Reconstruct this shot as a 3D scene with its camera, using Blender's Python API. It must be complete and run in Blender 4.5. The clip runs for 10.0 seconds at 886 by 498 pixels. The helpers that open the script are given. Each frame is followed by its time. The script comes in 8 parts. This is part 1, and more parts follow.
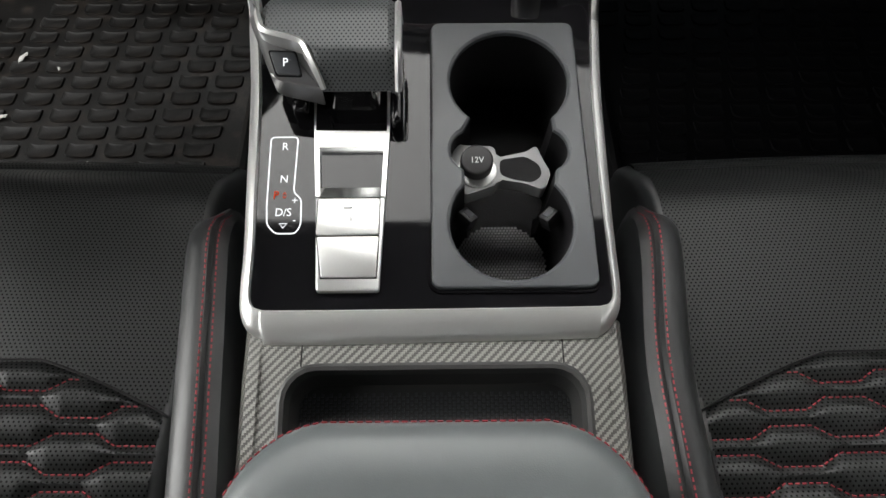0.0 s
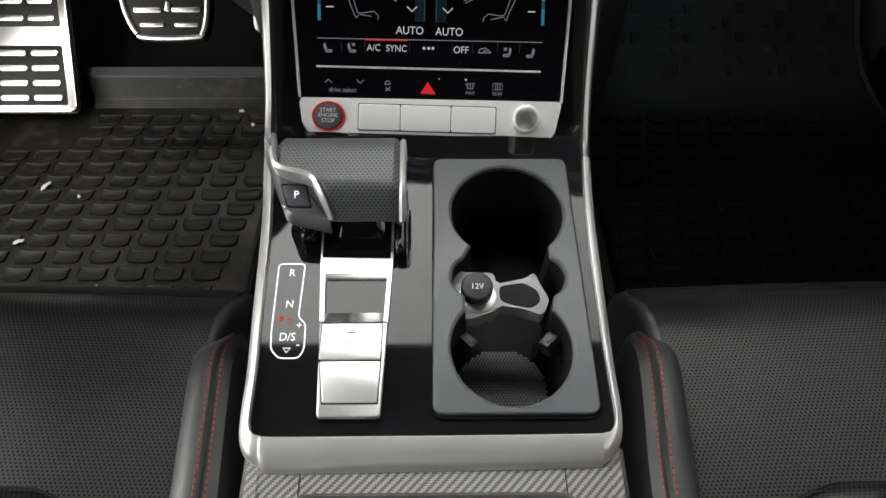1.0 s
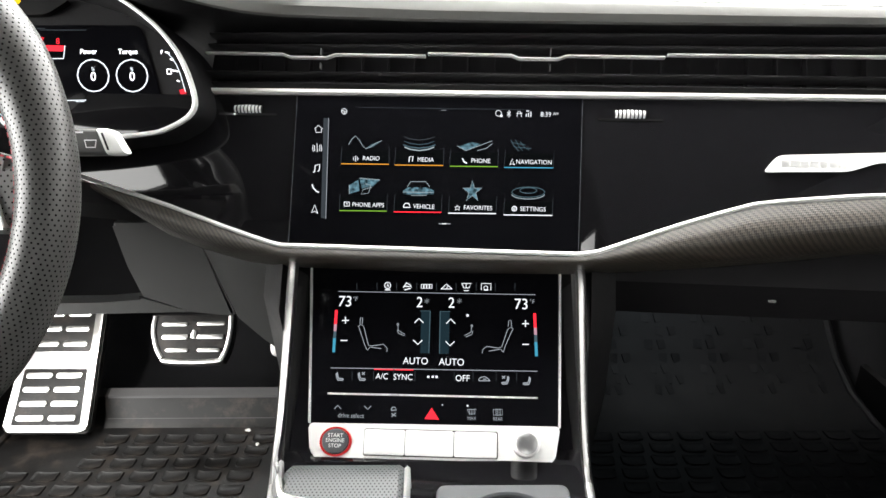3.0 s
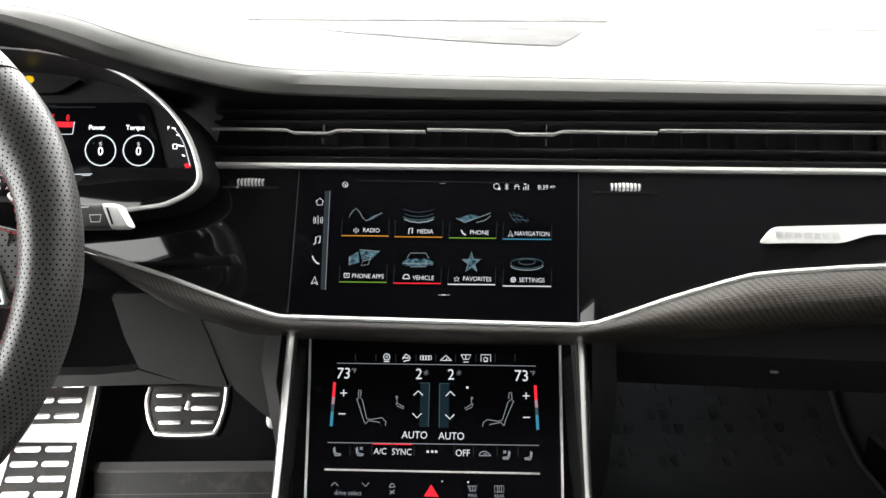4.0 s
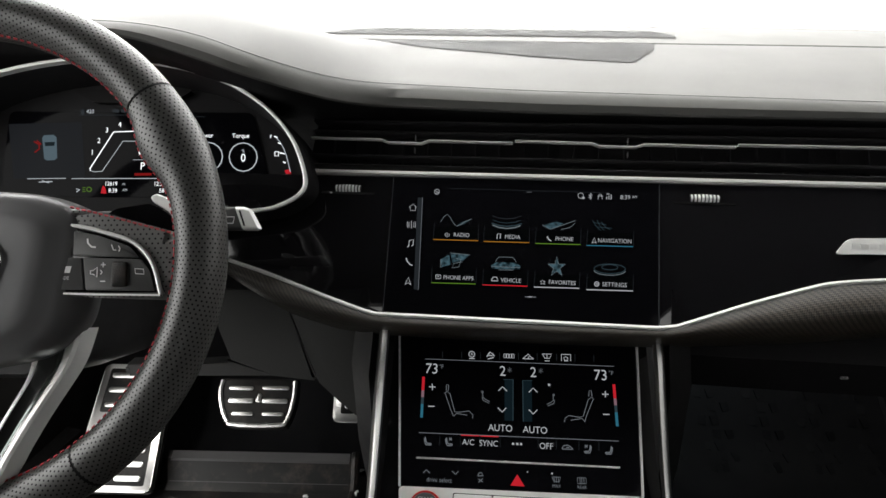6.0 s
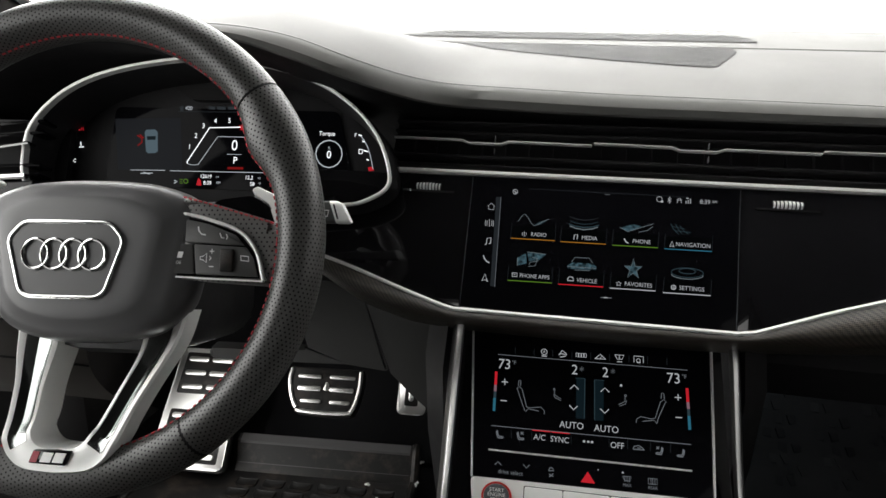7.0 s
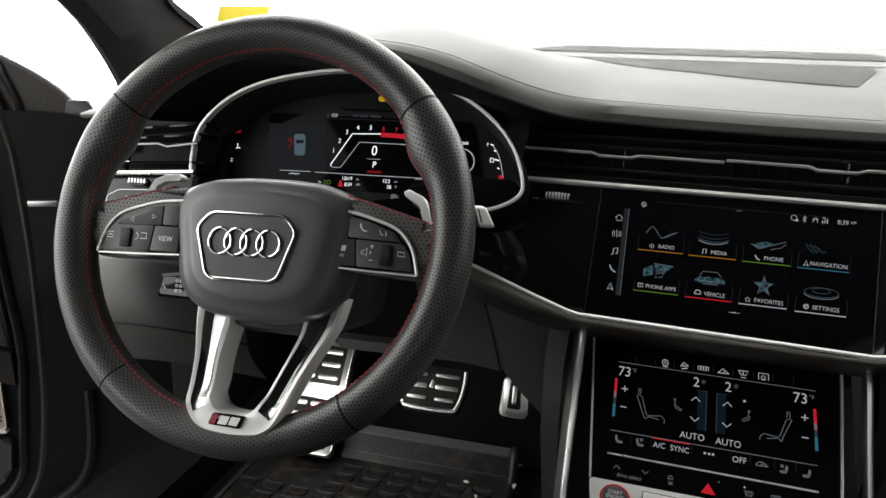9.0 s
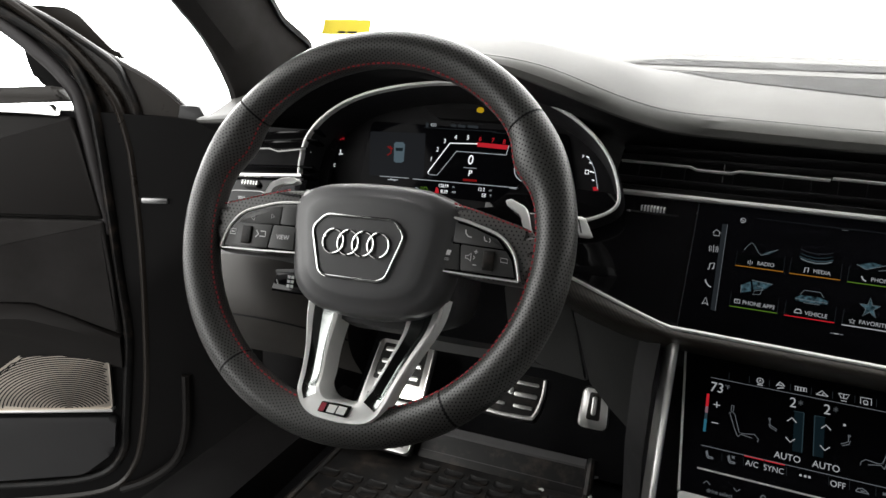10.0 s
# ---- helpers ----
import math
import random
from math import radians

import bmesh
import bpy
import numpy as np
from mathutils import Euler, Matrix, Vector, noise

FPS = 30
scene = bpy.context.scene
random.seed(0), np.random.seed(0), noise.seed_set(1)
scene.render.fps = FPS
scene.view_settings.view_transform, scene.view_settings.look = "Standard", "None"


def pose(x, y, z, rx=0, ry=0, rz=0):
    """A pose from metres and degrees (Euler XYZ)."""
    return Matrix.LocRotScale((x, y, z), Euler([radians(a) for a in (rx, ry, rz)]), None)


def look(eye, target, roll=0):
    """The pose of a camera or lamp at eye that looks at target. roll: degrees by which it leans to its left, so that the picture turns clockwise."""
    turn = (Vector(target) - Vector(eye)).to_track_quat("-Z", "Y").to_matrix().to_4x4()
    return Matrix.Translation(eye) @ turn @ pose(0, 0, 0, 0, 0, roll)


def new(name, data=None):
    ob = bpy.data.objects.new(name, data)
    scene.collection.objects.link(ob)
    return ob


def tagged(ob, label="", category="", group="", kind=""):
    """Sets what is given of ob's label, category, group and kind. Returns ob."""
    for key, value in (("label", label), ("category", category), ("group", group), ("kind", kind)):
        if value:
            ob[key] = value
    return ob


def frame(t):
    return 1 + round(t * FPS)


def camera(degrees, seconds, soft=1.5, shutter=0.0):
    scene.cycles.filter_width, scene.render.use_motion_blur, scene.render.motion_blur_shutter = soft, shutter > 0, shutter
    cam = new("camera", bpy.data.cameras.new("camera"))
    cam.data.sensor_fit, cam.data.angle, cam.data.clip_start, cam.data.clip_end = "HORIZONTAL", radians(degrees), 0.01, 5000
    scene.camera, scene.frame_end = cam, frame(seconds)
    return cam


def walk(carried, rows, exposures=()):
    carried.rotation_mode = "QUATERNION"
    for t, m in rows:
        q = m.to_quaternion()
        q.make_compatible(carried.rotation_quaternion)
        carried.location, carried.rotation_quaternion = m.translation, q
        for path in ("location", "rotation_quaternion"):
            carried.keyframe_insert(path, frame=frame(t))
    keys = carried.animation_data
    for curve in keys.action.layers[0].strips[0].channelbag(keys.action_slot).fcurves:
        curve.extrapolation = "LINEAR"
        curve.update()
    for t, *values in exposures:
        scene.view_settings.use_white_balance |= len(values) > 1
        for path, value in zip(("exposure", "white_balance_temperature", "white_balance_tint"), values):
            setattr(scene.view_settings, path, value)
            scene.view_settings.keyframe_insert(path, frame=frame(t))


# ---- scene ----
cam = camera(69.5, 10.0)
PATH = [
    (0, (0.0029, 0.0779, 0.6263), (0.0109, 0.5809, -0.2379), 0.29),
    (0.5, (0.0038, 0.0762, 0.6311), (0.0083, 0.6391, -0.1954), 0.04),
    (1, (0.0029, 0.0737, 0.6369), (0.0099, 0.7306, -0.1170), 0.25),
    (1.5, (0.0029, 0.0692, 0.6419), (0.0104, 0.8181, -0.0207), 0.24),
    (2, (0.0029, 0.0647, 0.6479), (0.0089, 0.8840, 0.0746), 0.13),
    (2.5, (0.0038, 0.0596, 0.6586), (0.0068, 0.9420, 0.1881), -0.19),
    (3, (0.0029, 0.0561, 0.6645), (0.0069, 0.9860, 0.2969), -0.19),
    (4.5, (-0.0009, 0.0545, 0.6712), (0.0081, 1.0200, 0.4109), -0.27),
    (5, (-0.0114, 0.0479, 0.6716), (-0.0049, 1.0142, 0.4142), -0.28),
    (5.5, (-0.0370, 0.0311, 0.6772), (-0.0400, 0.9960, 0.4149), -0.11),
    (7, (-0.0845, -0.0029, 0.6819), (-0.1930, 0.9555, 0.4179), 0.85),
    (7.5, (-0.0950, -0.0133, 0.6834), (-0.2350, 0.9413, 0.4205), 1.05),
    (8, (-0.1054, -0.0191, 0.6818), (-0.2725, 0.9317, 0.4211), 1.37),
    (8.5, (-0.1168, -0.0324, 0.6834), (-0.3143, 0.9136, 0.4260), 1.57),
    (9, (-0.1282, -0.0465, 0.6851), (-0.3613, 0.8923, 0.4316), 1.86),
    (9.5, (-0.1396, -0.0598, 0.6858), (-0.4231, 0.8659, 0.4355), 2.20),
    (10, (-0.1501, -0.0777, 0.6886), (-0.4850, 0.8319, 0.4428), 2.54),
]
EXPOSURES = [(0, 0.4), (1.0, 0.55), (1.7, 0.82), (2.5, 1.4), (3.2, 1.98), (4.4, 0.98), (7.0, 0.2), (10.0, 0.1)]
walk(cam, [(t, look(eye, target, roll)) for t, eye, target, roll in PATH], EXPOSURES)

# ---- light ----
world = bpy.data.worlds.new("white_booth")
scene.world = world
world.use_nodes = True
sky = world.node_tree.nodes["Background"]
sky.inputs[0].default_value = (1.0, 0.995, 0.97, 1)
# sky graded: bright for the white wall ahead, dimmed behind to shade the cabin
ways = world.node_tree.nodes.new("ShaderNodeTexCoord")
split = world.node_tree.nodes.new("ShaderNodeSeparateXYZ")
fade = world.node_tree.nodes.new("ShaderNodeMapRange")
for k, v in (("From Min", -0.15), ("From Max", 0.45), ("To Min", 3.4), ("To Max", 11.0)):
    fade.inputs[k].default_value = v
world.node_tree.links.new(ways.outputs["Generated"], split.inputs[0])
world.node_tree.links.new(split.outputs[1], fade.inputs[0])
# sky brighter on the open door's side, dimmed on the right to shade seats
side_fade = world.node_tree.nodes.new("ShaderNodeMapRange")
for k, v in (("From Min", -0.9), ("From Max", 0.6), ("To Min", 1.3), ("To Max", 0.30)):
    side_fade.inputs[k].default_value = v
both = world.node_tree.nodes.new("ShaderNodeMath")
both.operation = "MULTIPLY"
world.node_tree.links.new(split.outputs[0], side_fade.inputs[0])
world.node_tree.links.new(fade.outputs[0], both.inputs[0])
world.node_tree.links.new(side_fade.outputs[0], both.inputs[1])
# sky dimmed overhead, standing in for a ceiling, to shade seats and console
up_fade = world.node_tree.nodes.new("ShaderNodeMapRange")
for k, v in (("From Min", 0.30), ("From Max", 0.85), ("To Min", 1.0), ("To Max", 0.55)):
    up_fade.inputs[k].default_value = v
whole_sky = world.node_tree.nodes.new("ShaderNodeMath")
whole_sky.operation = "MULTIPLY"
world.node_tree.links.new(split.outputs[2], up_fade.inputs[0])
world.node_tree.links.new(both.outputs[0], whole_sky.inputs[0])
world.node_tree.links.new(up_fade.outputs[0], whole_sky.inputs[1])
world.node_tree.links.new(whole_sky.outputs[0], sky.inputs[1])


def lamp_at(name, eye, target, watts, size, colour=(1.0, 0.97, 0.92)):
    data = bpy.data.lights.new(name, "AREA")
    data.shape, data.size, data.energy, data.color = "DISK", size, watts, colour
    ob = new(name, data)
    ob.matrix_world = look(eye, target)
    return ob


# the footwell lamps are on while the door stands open
lamp_at("driver_footwell_lamp", (-0.60, 0.80, 0.315), (-0.61, 0.95, 0.06), 0.31, 0.03)
lamp_at("passenger_footwell_lamp", (0.42, 1.03, 0.31), (0.42, 1.13, 0.08), 0.048, 0.03, (0.75, 0.92, 1.0))


# ---- materials ----
def material(name, base, rough=0.5, metal=0.0, spec=0.5, coat=0.0, emit=None, power=0.0):
    m = bpy.data.materials.new(name)
    m.use_nodes = True
    b = m.node_tree.nodes["Principled BSDF"]
    b.inputs["Base Color"].default_value = (*base, 1)
    b.inputs["Roughness"].default_value = rough
    b.inputs["Metallic"].default_value = metal
    b.inputs["Specular IOR Level"].default_value = spec
    b.inputs["Coat Weight"].default_value = coat
    if emit:
        b.inputs["Emission Color"].default_value = (*emit, 1)
        b.inputs["Emission Strength"].default_value = power
    return m


def node(m, kind, **values):
    n = m.node_tree.nodes.new(kind)
    for key, v in values.items():
        n.inputs[key].default_value = v
    return n


def link(m, a, b):
    m.node_tree.links.new(a, b)


def calc(m, op, a, b=None):
    n = m.node_tree.nodes.new("ShaderNodeMath")
    n.operation = op
    for i, v in enumerate((a, b)):
        if v is None:
            continue
        if isinstance(v, (int, float)):
            n.inputs[i].default_value = v
        else:
            link(m, v, n.inputs[i])
    return n.outputs[0]


def shader(m):
    return m.node_tree.nodes["Principled BSDF"]


def place(m, uv=False):
    return node(m, "ShaderNodeTexCoord").outputs["UV" if uv else "Object"]


def blend(m, fac, a, b):
    n = m.node_tree.nodes.new("ShaderNodeMix")
    n.data_type = "RGBA"
    link(m, fac, n.inputs[0])
    n.inputs[6].default_value, n.inputs[7].default_value = (*a, 1), (*b, 1)
    return n.outputs[2]


def relief(m, height, strength=0.3, distance=0.001):
    n = node(m, "ShaderNodeBump", Strength=strength, Distance=distance)
    link(m, height, n.inputs["Height"])
    old = shader(m).inputs["Normal"]
    if old.is_linked:
        link(m, old.links[0].from_socket, n.inputs["Normal"])
    link(m, n.outputs[0], old)


def worn(m, scale, low, high, uv=False):
    """Roughness that wanders between two values: smears, dust and handling."""
    t = node(m, "ShaderNodeTexNoise", Scale=scale, Detail=5.0, Roughness=0.65)
    link(m, place(m, uv), t.inputs["Vector"])
    r = node(m, "ShaderNodeMapRange", **{"From Min": 0.35, "From Max": 0.7, "To Min": low, "To Max": high})
    link(m, t.outputs[0], r.inputs[0])
    link(m, r.outputs[0], shader(m).inputs["Roughness"])
    return t.outputs[0]


def hole_mask(m, vec, pitch, radius):
    """1 inside the punched holes of a staggered grid, 0 elsewhere."""
    s = node(m, "ShaderNodeSeparateXYZ")
    link(m, vec, s.inputs[0])
    found = None
    for dx, dy in ((0.0, 0.0), (0.5, 0.5)):
        fx = calc(m, "SUBTRACT", calc(m, "FRACT", calc(m, "ADD", calc(m, "DIVIDE", s.outputs[0], pitch), dx)), 0.5)
        fy = calc(m, "SUBTRACT", calc(m, "FRACT", calc(m, "ADD", calc(m, "DIVIDE", s.outputs[1], pitch * 1.6), dy)), 0.5)
        fy = calc(m, "MULTIPLY", fy, 1.6)
        d = calc(m, "SQRT", calc(m, "ADD", calc(m, "MULTIPLY", fx, fx), calc(m, "MULTIPLY", fy, fy)))
        found = d if found is None else calc(m, "MINIMUM", found, d)
    r = node(m, "ShaderNodeMapRange", **{"From Min": radius * 0.75, "From Max": radius * 1.25, "To Min": 1.0, "To Max": 0.0})
    link(m, found, r.inputs[0])
    return r.outputs[0]


def leather(name, base, rough, uv=False, pitch=0.0, radius=0.2, grain=1400, vary=0.35, gloss=0.5):
    m = material(name, base, rough)
    vec = place(m, uv)
    big = worn(m, 9.0, rough, rough + 0.1, uv)
    dark, light = [c * (1 - vary) for c in base], [c * (1 + vary) for c in base]
    colour = blend(m, big, dark, light)
    v = node(m, "ShaderNodeTexVoronoi", Scale=grain)
    link(m, vec, v.inputs["Vector"])
    relief(m, v.outputs[0], 0.12, 0.0003)
    if pitch:
        mask = hole_mask(m, vec, pitch, radius)
        mix = m.node_tree.nodes.new("ShaderNodeMix")
        mix.data_type = "RGBA"
        link(m, mask, mix.inputs[0])
        link(m, colour, mix.inputs[6])
        mix.inputs[7].default_value = (0.002, 0.002, 0.002, 1)
        colour = mix.outputs[2]
        link(m, calc(m, "MULTIPLY", calc(m, "SUBTRACT", 1.0, mask), gloss), shader(m).inputs["Specular IOR Level"])
        relief(m, calc(m, "SUBTRACT", 1.0, mask), 0.25, 0.0004)
    link(m, colour, shader(m).inputs["Base Color"])
    return m


def weave(name, size, bright):
    """Carbon cloth in a two-by-two twill under satin lacquer."""
    m = material(name, (0.02, 0.02, 0.02), 0.38, 0.0, 0.5, 0.25)
    shader(m).inputs["Coat Roughness"].default_value = 0.22
    s = node(m, "ShaderNodeSeparateXYZ")
    link(m, place(m, True), s.inputs[0])
    x, y = calc(m, "DIVIDE", s.outputs[0], size), calc(m, "DIVIDE", s.outputs[1], size)
    step = calc(m, "FRACT", calc(m, "DIVIDE", calc(m, "SUBTRACT", calc(m, "FLOOR", x), calc(m, "FLOOR", y)), 4.0))
    over = calc(m, "LESS_THAN", step, 0.45)
    link(m, blend(m, over, [c * 0.28 for c in bright], bright), shader(m).inputs["Base Color"])
    fx = calc(m, "ABSOLUTE", calc(m, "SUBTRACT", calc(m, "FRACT", x), 0.5))
    fy = calc(m, "ABSOLUTE", calc(m, "SUBTRACT", calc(m, "FRACT", y), 0.5))
    relief(m, calc(m, "ADD", over, calc(m, "ADD", fx, fy)), 0.5, 0.0006)
    return m


def plastic(name, base, rough, grain=900, strength=0.3):
    m = material(name, base, rough)
    worn(m, 14.0, rough - 0.05, rough + 0.1)
    v = node(m, "ShaderNodeTexNoise", Scale=grain, Detail=3.0)
    link(m, place(m), v.inputs["Vector"])
    relief(m, v.outputs[0], strength, 0.0006)
    return m


def metal(name, base, low, high, brushed=0.0):
    m = material(name, base, low, 1.0)
    worn(m, 30.0, low, high)
    if brushed:
        mp = node(m, "ShaderNodeMapping", Scale=(8.0, 900.0, 900.0))
        link(m, place(m), mp.inputs["Vector"])
        t = node(m, "ShaderNodeTexNoise", Scale=1.0, Detail=4.0)
        link(m, mp.outputs[0], t.inputs["Vector"])
        relief(m, t.outputs[0], brushed, 0.0004)
    return m


def glow(name, colour, power):
    return material(name, (0.0, 0.0, 0.0), 0.5, spec=0.04, emit=colour, power=power * 0.40)


PIANO = material("piano_black", (0.0055, 0.0053, 0.0060), 0.04, 0.0, 0.42, 0.0)
worn(PIANO, 22.0, 0.03, 0.07)
SATIN = metal("satin_aluminium", (0.84, 0.84, 0.825), 0.30, 0.36, 0.02)
shader(SATIN).inputs["Metallic"].default_value = 0.80
BRIGHT = metal("bright_aluminium", (0.85, 0.85, 0.84), 0.10, 0.2)
SILVER = metal("silvered_trim", (0.82, 0.82, 0.80), 0.42, 0.52)
shader(SILVER).inputs["Metallic"].default_value = 0.6
PALE_METAL = metal("pale_satin_metal", (0.86, 0.86, 0.84), 0.40, 0.50)
shader(PALE_METAL).inputs["Metallic"].default_value = 0.3
CHROME = metal("chrome", (0.9, 0.9, 0.9), 0.05, 0.10)
GREY_METAL = metal("grey_satin_metal", (0.42, 0.42, 0.42), 0.34, 0.38)
STEEL = metal("brushed_steel", (0.80, 0.79, 0.77), 0.30, 0.42, 0.03)
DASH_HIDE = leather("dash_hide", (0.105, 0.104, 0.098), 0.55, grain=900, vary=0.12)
shader(DASH_HIDE).inputs["Specular IOR Level"].default_value = 0.3
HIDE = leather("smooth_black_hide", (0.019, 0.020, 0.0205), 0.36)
# black hide lightened to hold the armrest's sheen from above
ARM_HIDE = leather("sheen_raised_black_hide", (0.085, 0.094, 0.096), 0.32, vary=0.3)
SEAT_HIDE = leather("perforated_seat_hide", (0.0115, 0.012, 0.012), 0.34, pitch=0.0032, radius=0.20, vary=0.2, gloss=0.34)
RIM_HIDE = leather("perforated_rim_hide", (0.052, 0.051, 0.049), 0.31, uv=True, pitch=0.0036, radius=0.17, vary=0.2)
KNOB_HIDE = leather("perforated_knob_hide", (0.085, 0.090, 0.092), 0.40, uv=True, pitch=0.0030, radius=0.18, vary=0.15)
# the rim's hide lightened to carry the light along the spokes
SPOKE_HIDE = leather("perforated_lit_spoke_hide", (0.11, 0.108, 0.105), 0.36, pitch=0.0042, radius=0.16, vary=0.2)
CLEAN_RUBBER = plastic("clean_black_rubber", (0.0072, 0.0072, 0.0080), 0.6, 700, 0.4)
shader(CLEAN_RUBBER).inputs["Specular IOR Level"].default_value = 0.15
# rubber paled to stand for light on the mat's front step
MAT_STEP = plastic("light_paled_rubber", (0.036, 0.035, 0.036), 0.5, 500, 0.5)
RAIL_METAL = metal("grey_satin_rail", (0.50, 0.50, 0.49), 0.29, 0.32)
POLISHED = metal("polished_aluminium", (0.72, 0.73, 0.72), 0.18, 0.22)
PAD_SKIN = plastic("soft_moulded_skin", (0.045, 0.045, 0.044), 0.45, 1500, 0.2)
CARBON = weave("carbon_twill", 0.00140, (0.26, 0.255, 0.235))
CARBON_DARK = weave("carbon_twill_dash", 0.0014, (0.060, 0.051, 0.040))
TRIM = plastic("black_grained_trim", (0.017, 0.0165, 0.0175), 0.45)
GREY_TRIM = plastic("grey_soft_trim", (0.068, 0.072, 0.078), 0.34, 1500, 0.15)
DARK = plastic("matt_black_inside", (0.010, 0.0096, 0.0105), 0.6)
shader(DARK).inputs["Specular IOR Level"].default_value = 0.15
HUB_SKIN = plastic("hub_skin", (0.096, 0.095, 0.097), 0.33, 1500, 0.15)
BRIDGE_GREY = plastic("silver_grey_plastic", (0.30, 0.30, 0.30), 0.32, 1500, 0.1)
RUBBER = plastic("black_rubber", (0.010, 0.0095, 0.009), 0.42, 700, 0.5)
dust = node(RUBBER, "ShaderNodeTexNoise", Scale=26.0, Detail=7.0, Roughness=0.7)
link(RUBBER, place(RUBBER), dust.inputs["Vector"])
dusty = node(RUBBER, "ShaderNodeMapRange", **{"From Min": 0.5, "From Max": 0.75, "To Min": 0.0, "To Max": 1.0})
link(RUBBER, dust.outputs[0], dusty.inputs[0])
link(RUBBER, blend(RUBBER, dusty.outputs[0], (0.0050, 0.0047, 0.0046), (0.040, 0.031, 0.025)), shader(RUBBER).inputs["Base Color"])
GRILLE_CLOTH = plastic("perforated_grille_cloth", (0.10, 0.10, 0.098), 0.6, 2200, 0.6)
shader(GRILLE_CLOTH).inputs["Specular IOR Level"].default_value = 0.3
shader(RUBBER).inputs["Specular IOR Level"].default_value = 0.25
CARPET = plastic("black_carpet", (0.0055, 0.0055, 0.0062), 0.95, 1500, 1.0)
shader(CARPET).inputs["Specular IOR Level"].default_value = 0.12
HEADLINER = plastic("black_headliner", (0.02, 0.02, 0.02), 0.9, 1200, 0.4)
SUEDE = plastic("charcoal_suede", (0.012, 0.0100, 0.0094), 0.9, 1800, 0.3)
DOOR_HIDE = leather("brown_black_door_hide", (0.013, 0.0112, 0.0105), 0.52)
shader(DOOR_HIDE).inputs["Specular IOR Level"].default_value = 0.25
GREY_DOOR = plastic("soft_grey_door_trim", (0.045, 0.041, 0.042), 0.45, 1500, 0.1)
DOOR_SHUT = material("brown_black_shut_paint", (0.022, 0.018, 0.015), 0.32, 0.0, 0.35)
worn(DOOR_SHUT, 12.0, 0.25, 0.42)
GRILLE_METAL = metal("warm_grille_metal", (0.62, 0.56, 0.49), 0.38, 0.46)
# black trim darkened further, with the shade about the door in its colour
BLACK = plastic("deep_black_shaded_trim", (0.0040, 0.0036, 0.0037), 0.5, 900, 0.2)
shader(BLACK).inputs["Specular IOR Level"].default_value = 0.12
PAINT = material("black_car_paint", (0.007, 0.006, 0.0055), 0.34, 0.0, 0.16, 0.0)
THREAD_RED = material("red_thread", (0.30, 0.030, 0.042), 0.7)
THREAD_BRIGHT = material("bright_red_thread", (0.38, 0.018, 0.028), 0.7)
THREAD_GREY = material("grey_thread", (0.10, 0.10, 0.10), 0.7)
CONCRETE = plastic("grey_shop_floor", (0.10, 0.10, 0.10), 0.6, 60, 0.2)
PAPER = material("yellow_card", (0.72, 0.57, 0.008), 0.6)
BROWN_TRIM = plastic("brown_grey_trim", (0.050, 0.045, 0.041), 0.5, 1500, 0.15)
LITTER = material("pale_litter", (0.6, 0.6, 0.58), 0.8)
SCREEN = material("screen_glass", (0.0035, 0.0035, 0.0045), 0.06, 0.0, 0.04)
WHITE = glow("white_light", (0.92, 0.95, 1.0), 0.85)
SIGN_WHITE = glow("sign_light", (0.95, 0.97, 1.0), 2.9)
SIGN_SOFT = glow("soft_sign_light", (0.8, 0.86, 0.92), 1.4)
SIGN_RED = glow("red_sign_light", (1.0, 0.10, 0.03), 1.3)
SOFT_WHITE = glow("soft_white_light", (0.75, 0.82, 0.9), 0.35)
DIM = glow("dim_light", (0.5, 0.6, 0.68), 0.10)
ORANGE = glow("orange_light", (1.0, 0.42, 0.05), 0.55)
GREEN = glow("green_light", (0.35, 0.75, 0.08), 0.42)
BLUE = glow("blue_light", (0.10, 0.55, 0.8), 0.45)
RED = glow("red_light", (1.0, 0.03, 0.05), 1.0)
YELLOW = glow("yellow_light", (1.0, 0.65, 0.02), 0.9)
PALE_BLUE = glow("pale_blue_light", (0.32, 0.56, 0.68), 0.15)
NAVY = glow("navy_light", (0.08, 0.18, 0.24), 0.11)
NAVY_DEEP = glow("deep_blue_glow", (0.03, 0.05, 0.07), 0.02)
FIELD_GLOW = glow("grey_blue_field", (0.05, 0.055, 0.065), 0.42)
CAR_GLOW = glow("car_picture_light", (0.34, 0.50, 0.60), 0.45)
LIGHT_TRIM = plastic("light_grey_trim", (0.15, 0.15, 0.15), 0.4, 1500, 0.1)
DIM_BAR = glow("dim_bar_light", (0.10, 0.12, 0.14), 0.3)
PICTURE = glow("picture_light", (0.16, 0.32, 0.40), 0.13)
pt = node(PICTURE, "ShaderNodeTexNoise", Scale=240.0, Detail=2.0)
link(PICTURE, place(PICTURE), pt.inputs["Vector"])
pr = node(PICTURE, "ShaderNodeMapRange", **{"From Min": 0.35, "From Max": 0.7, "To Min": 0.02, "To Max": 0.30})
link(PICTURE, pt.outputs[0], pr.inputs[0])
link(PICTURE, pr.outputs[0], shader(PICTURE).inputs["Emission Strength"])
PALE_WHITE = glow("pale_white_light", (0.7, 0.85, 0.92), 0.36)
SOFT_DIM = glow("grey_light", (0.5, 0.55, 0.6), 0.25)
PINK = glow("pink_light", (0.8, 0.45, 0.55), 0.5)
RED_DIM = glow("dim_red_light", (1.0, 0.03, 0.03), 0.35)
RED_ENAMEL = material("red_enamel", (0.35, 0.03, 0.05), 0.3)
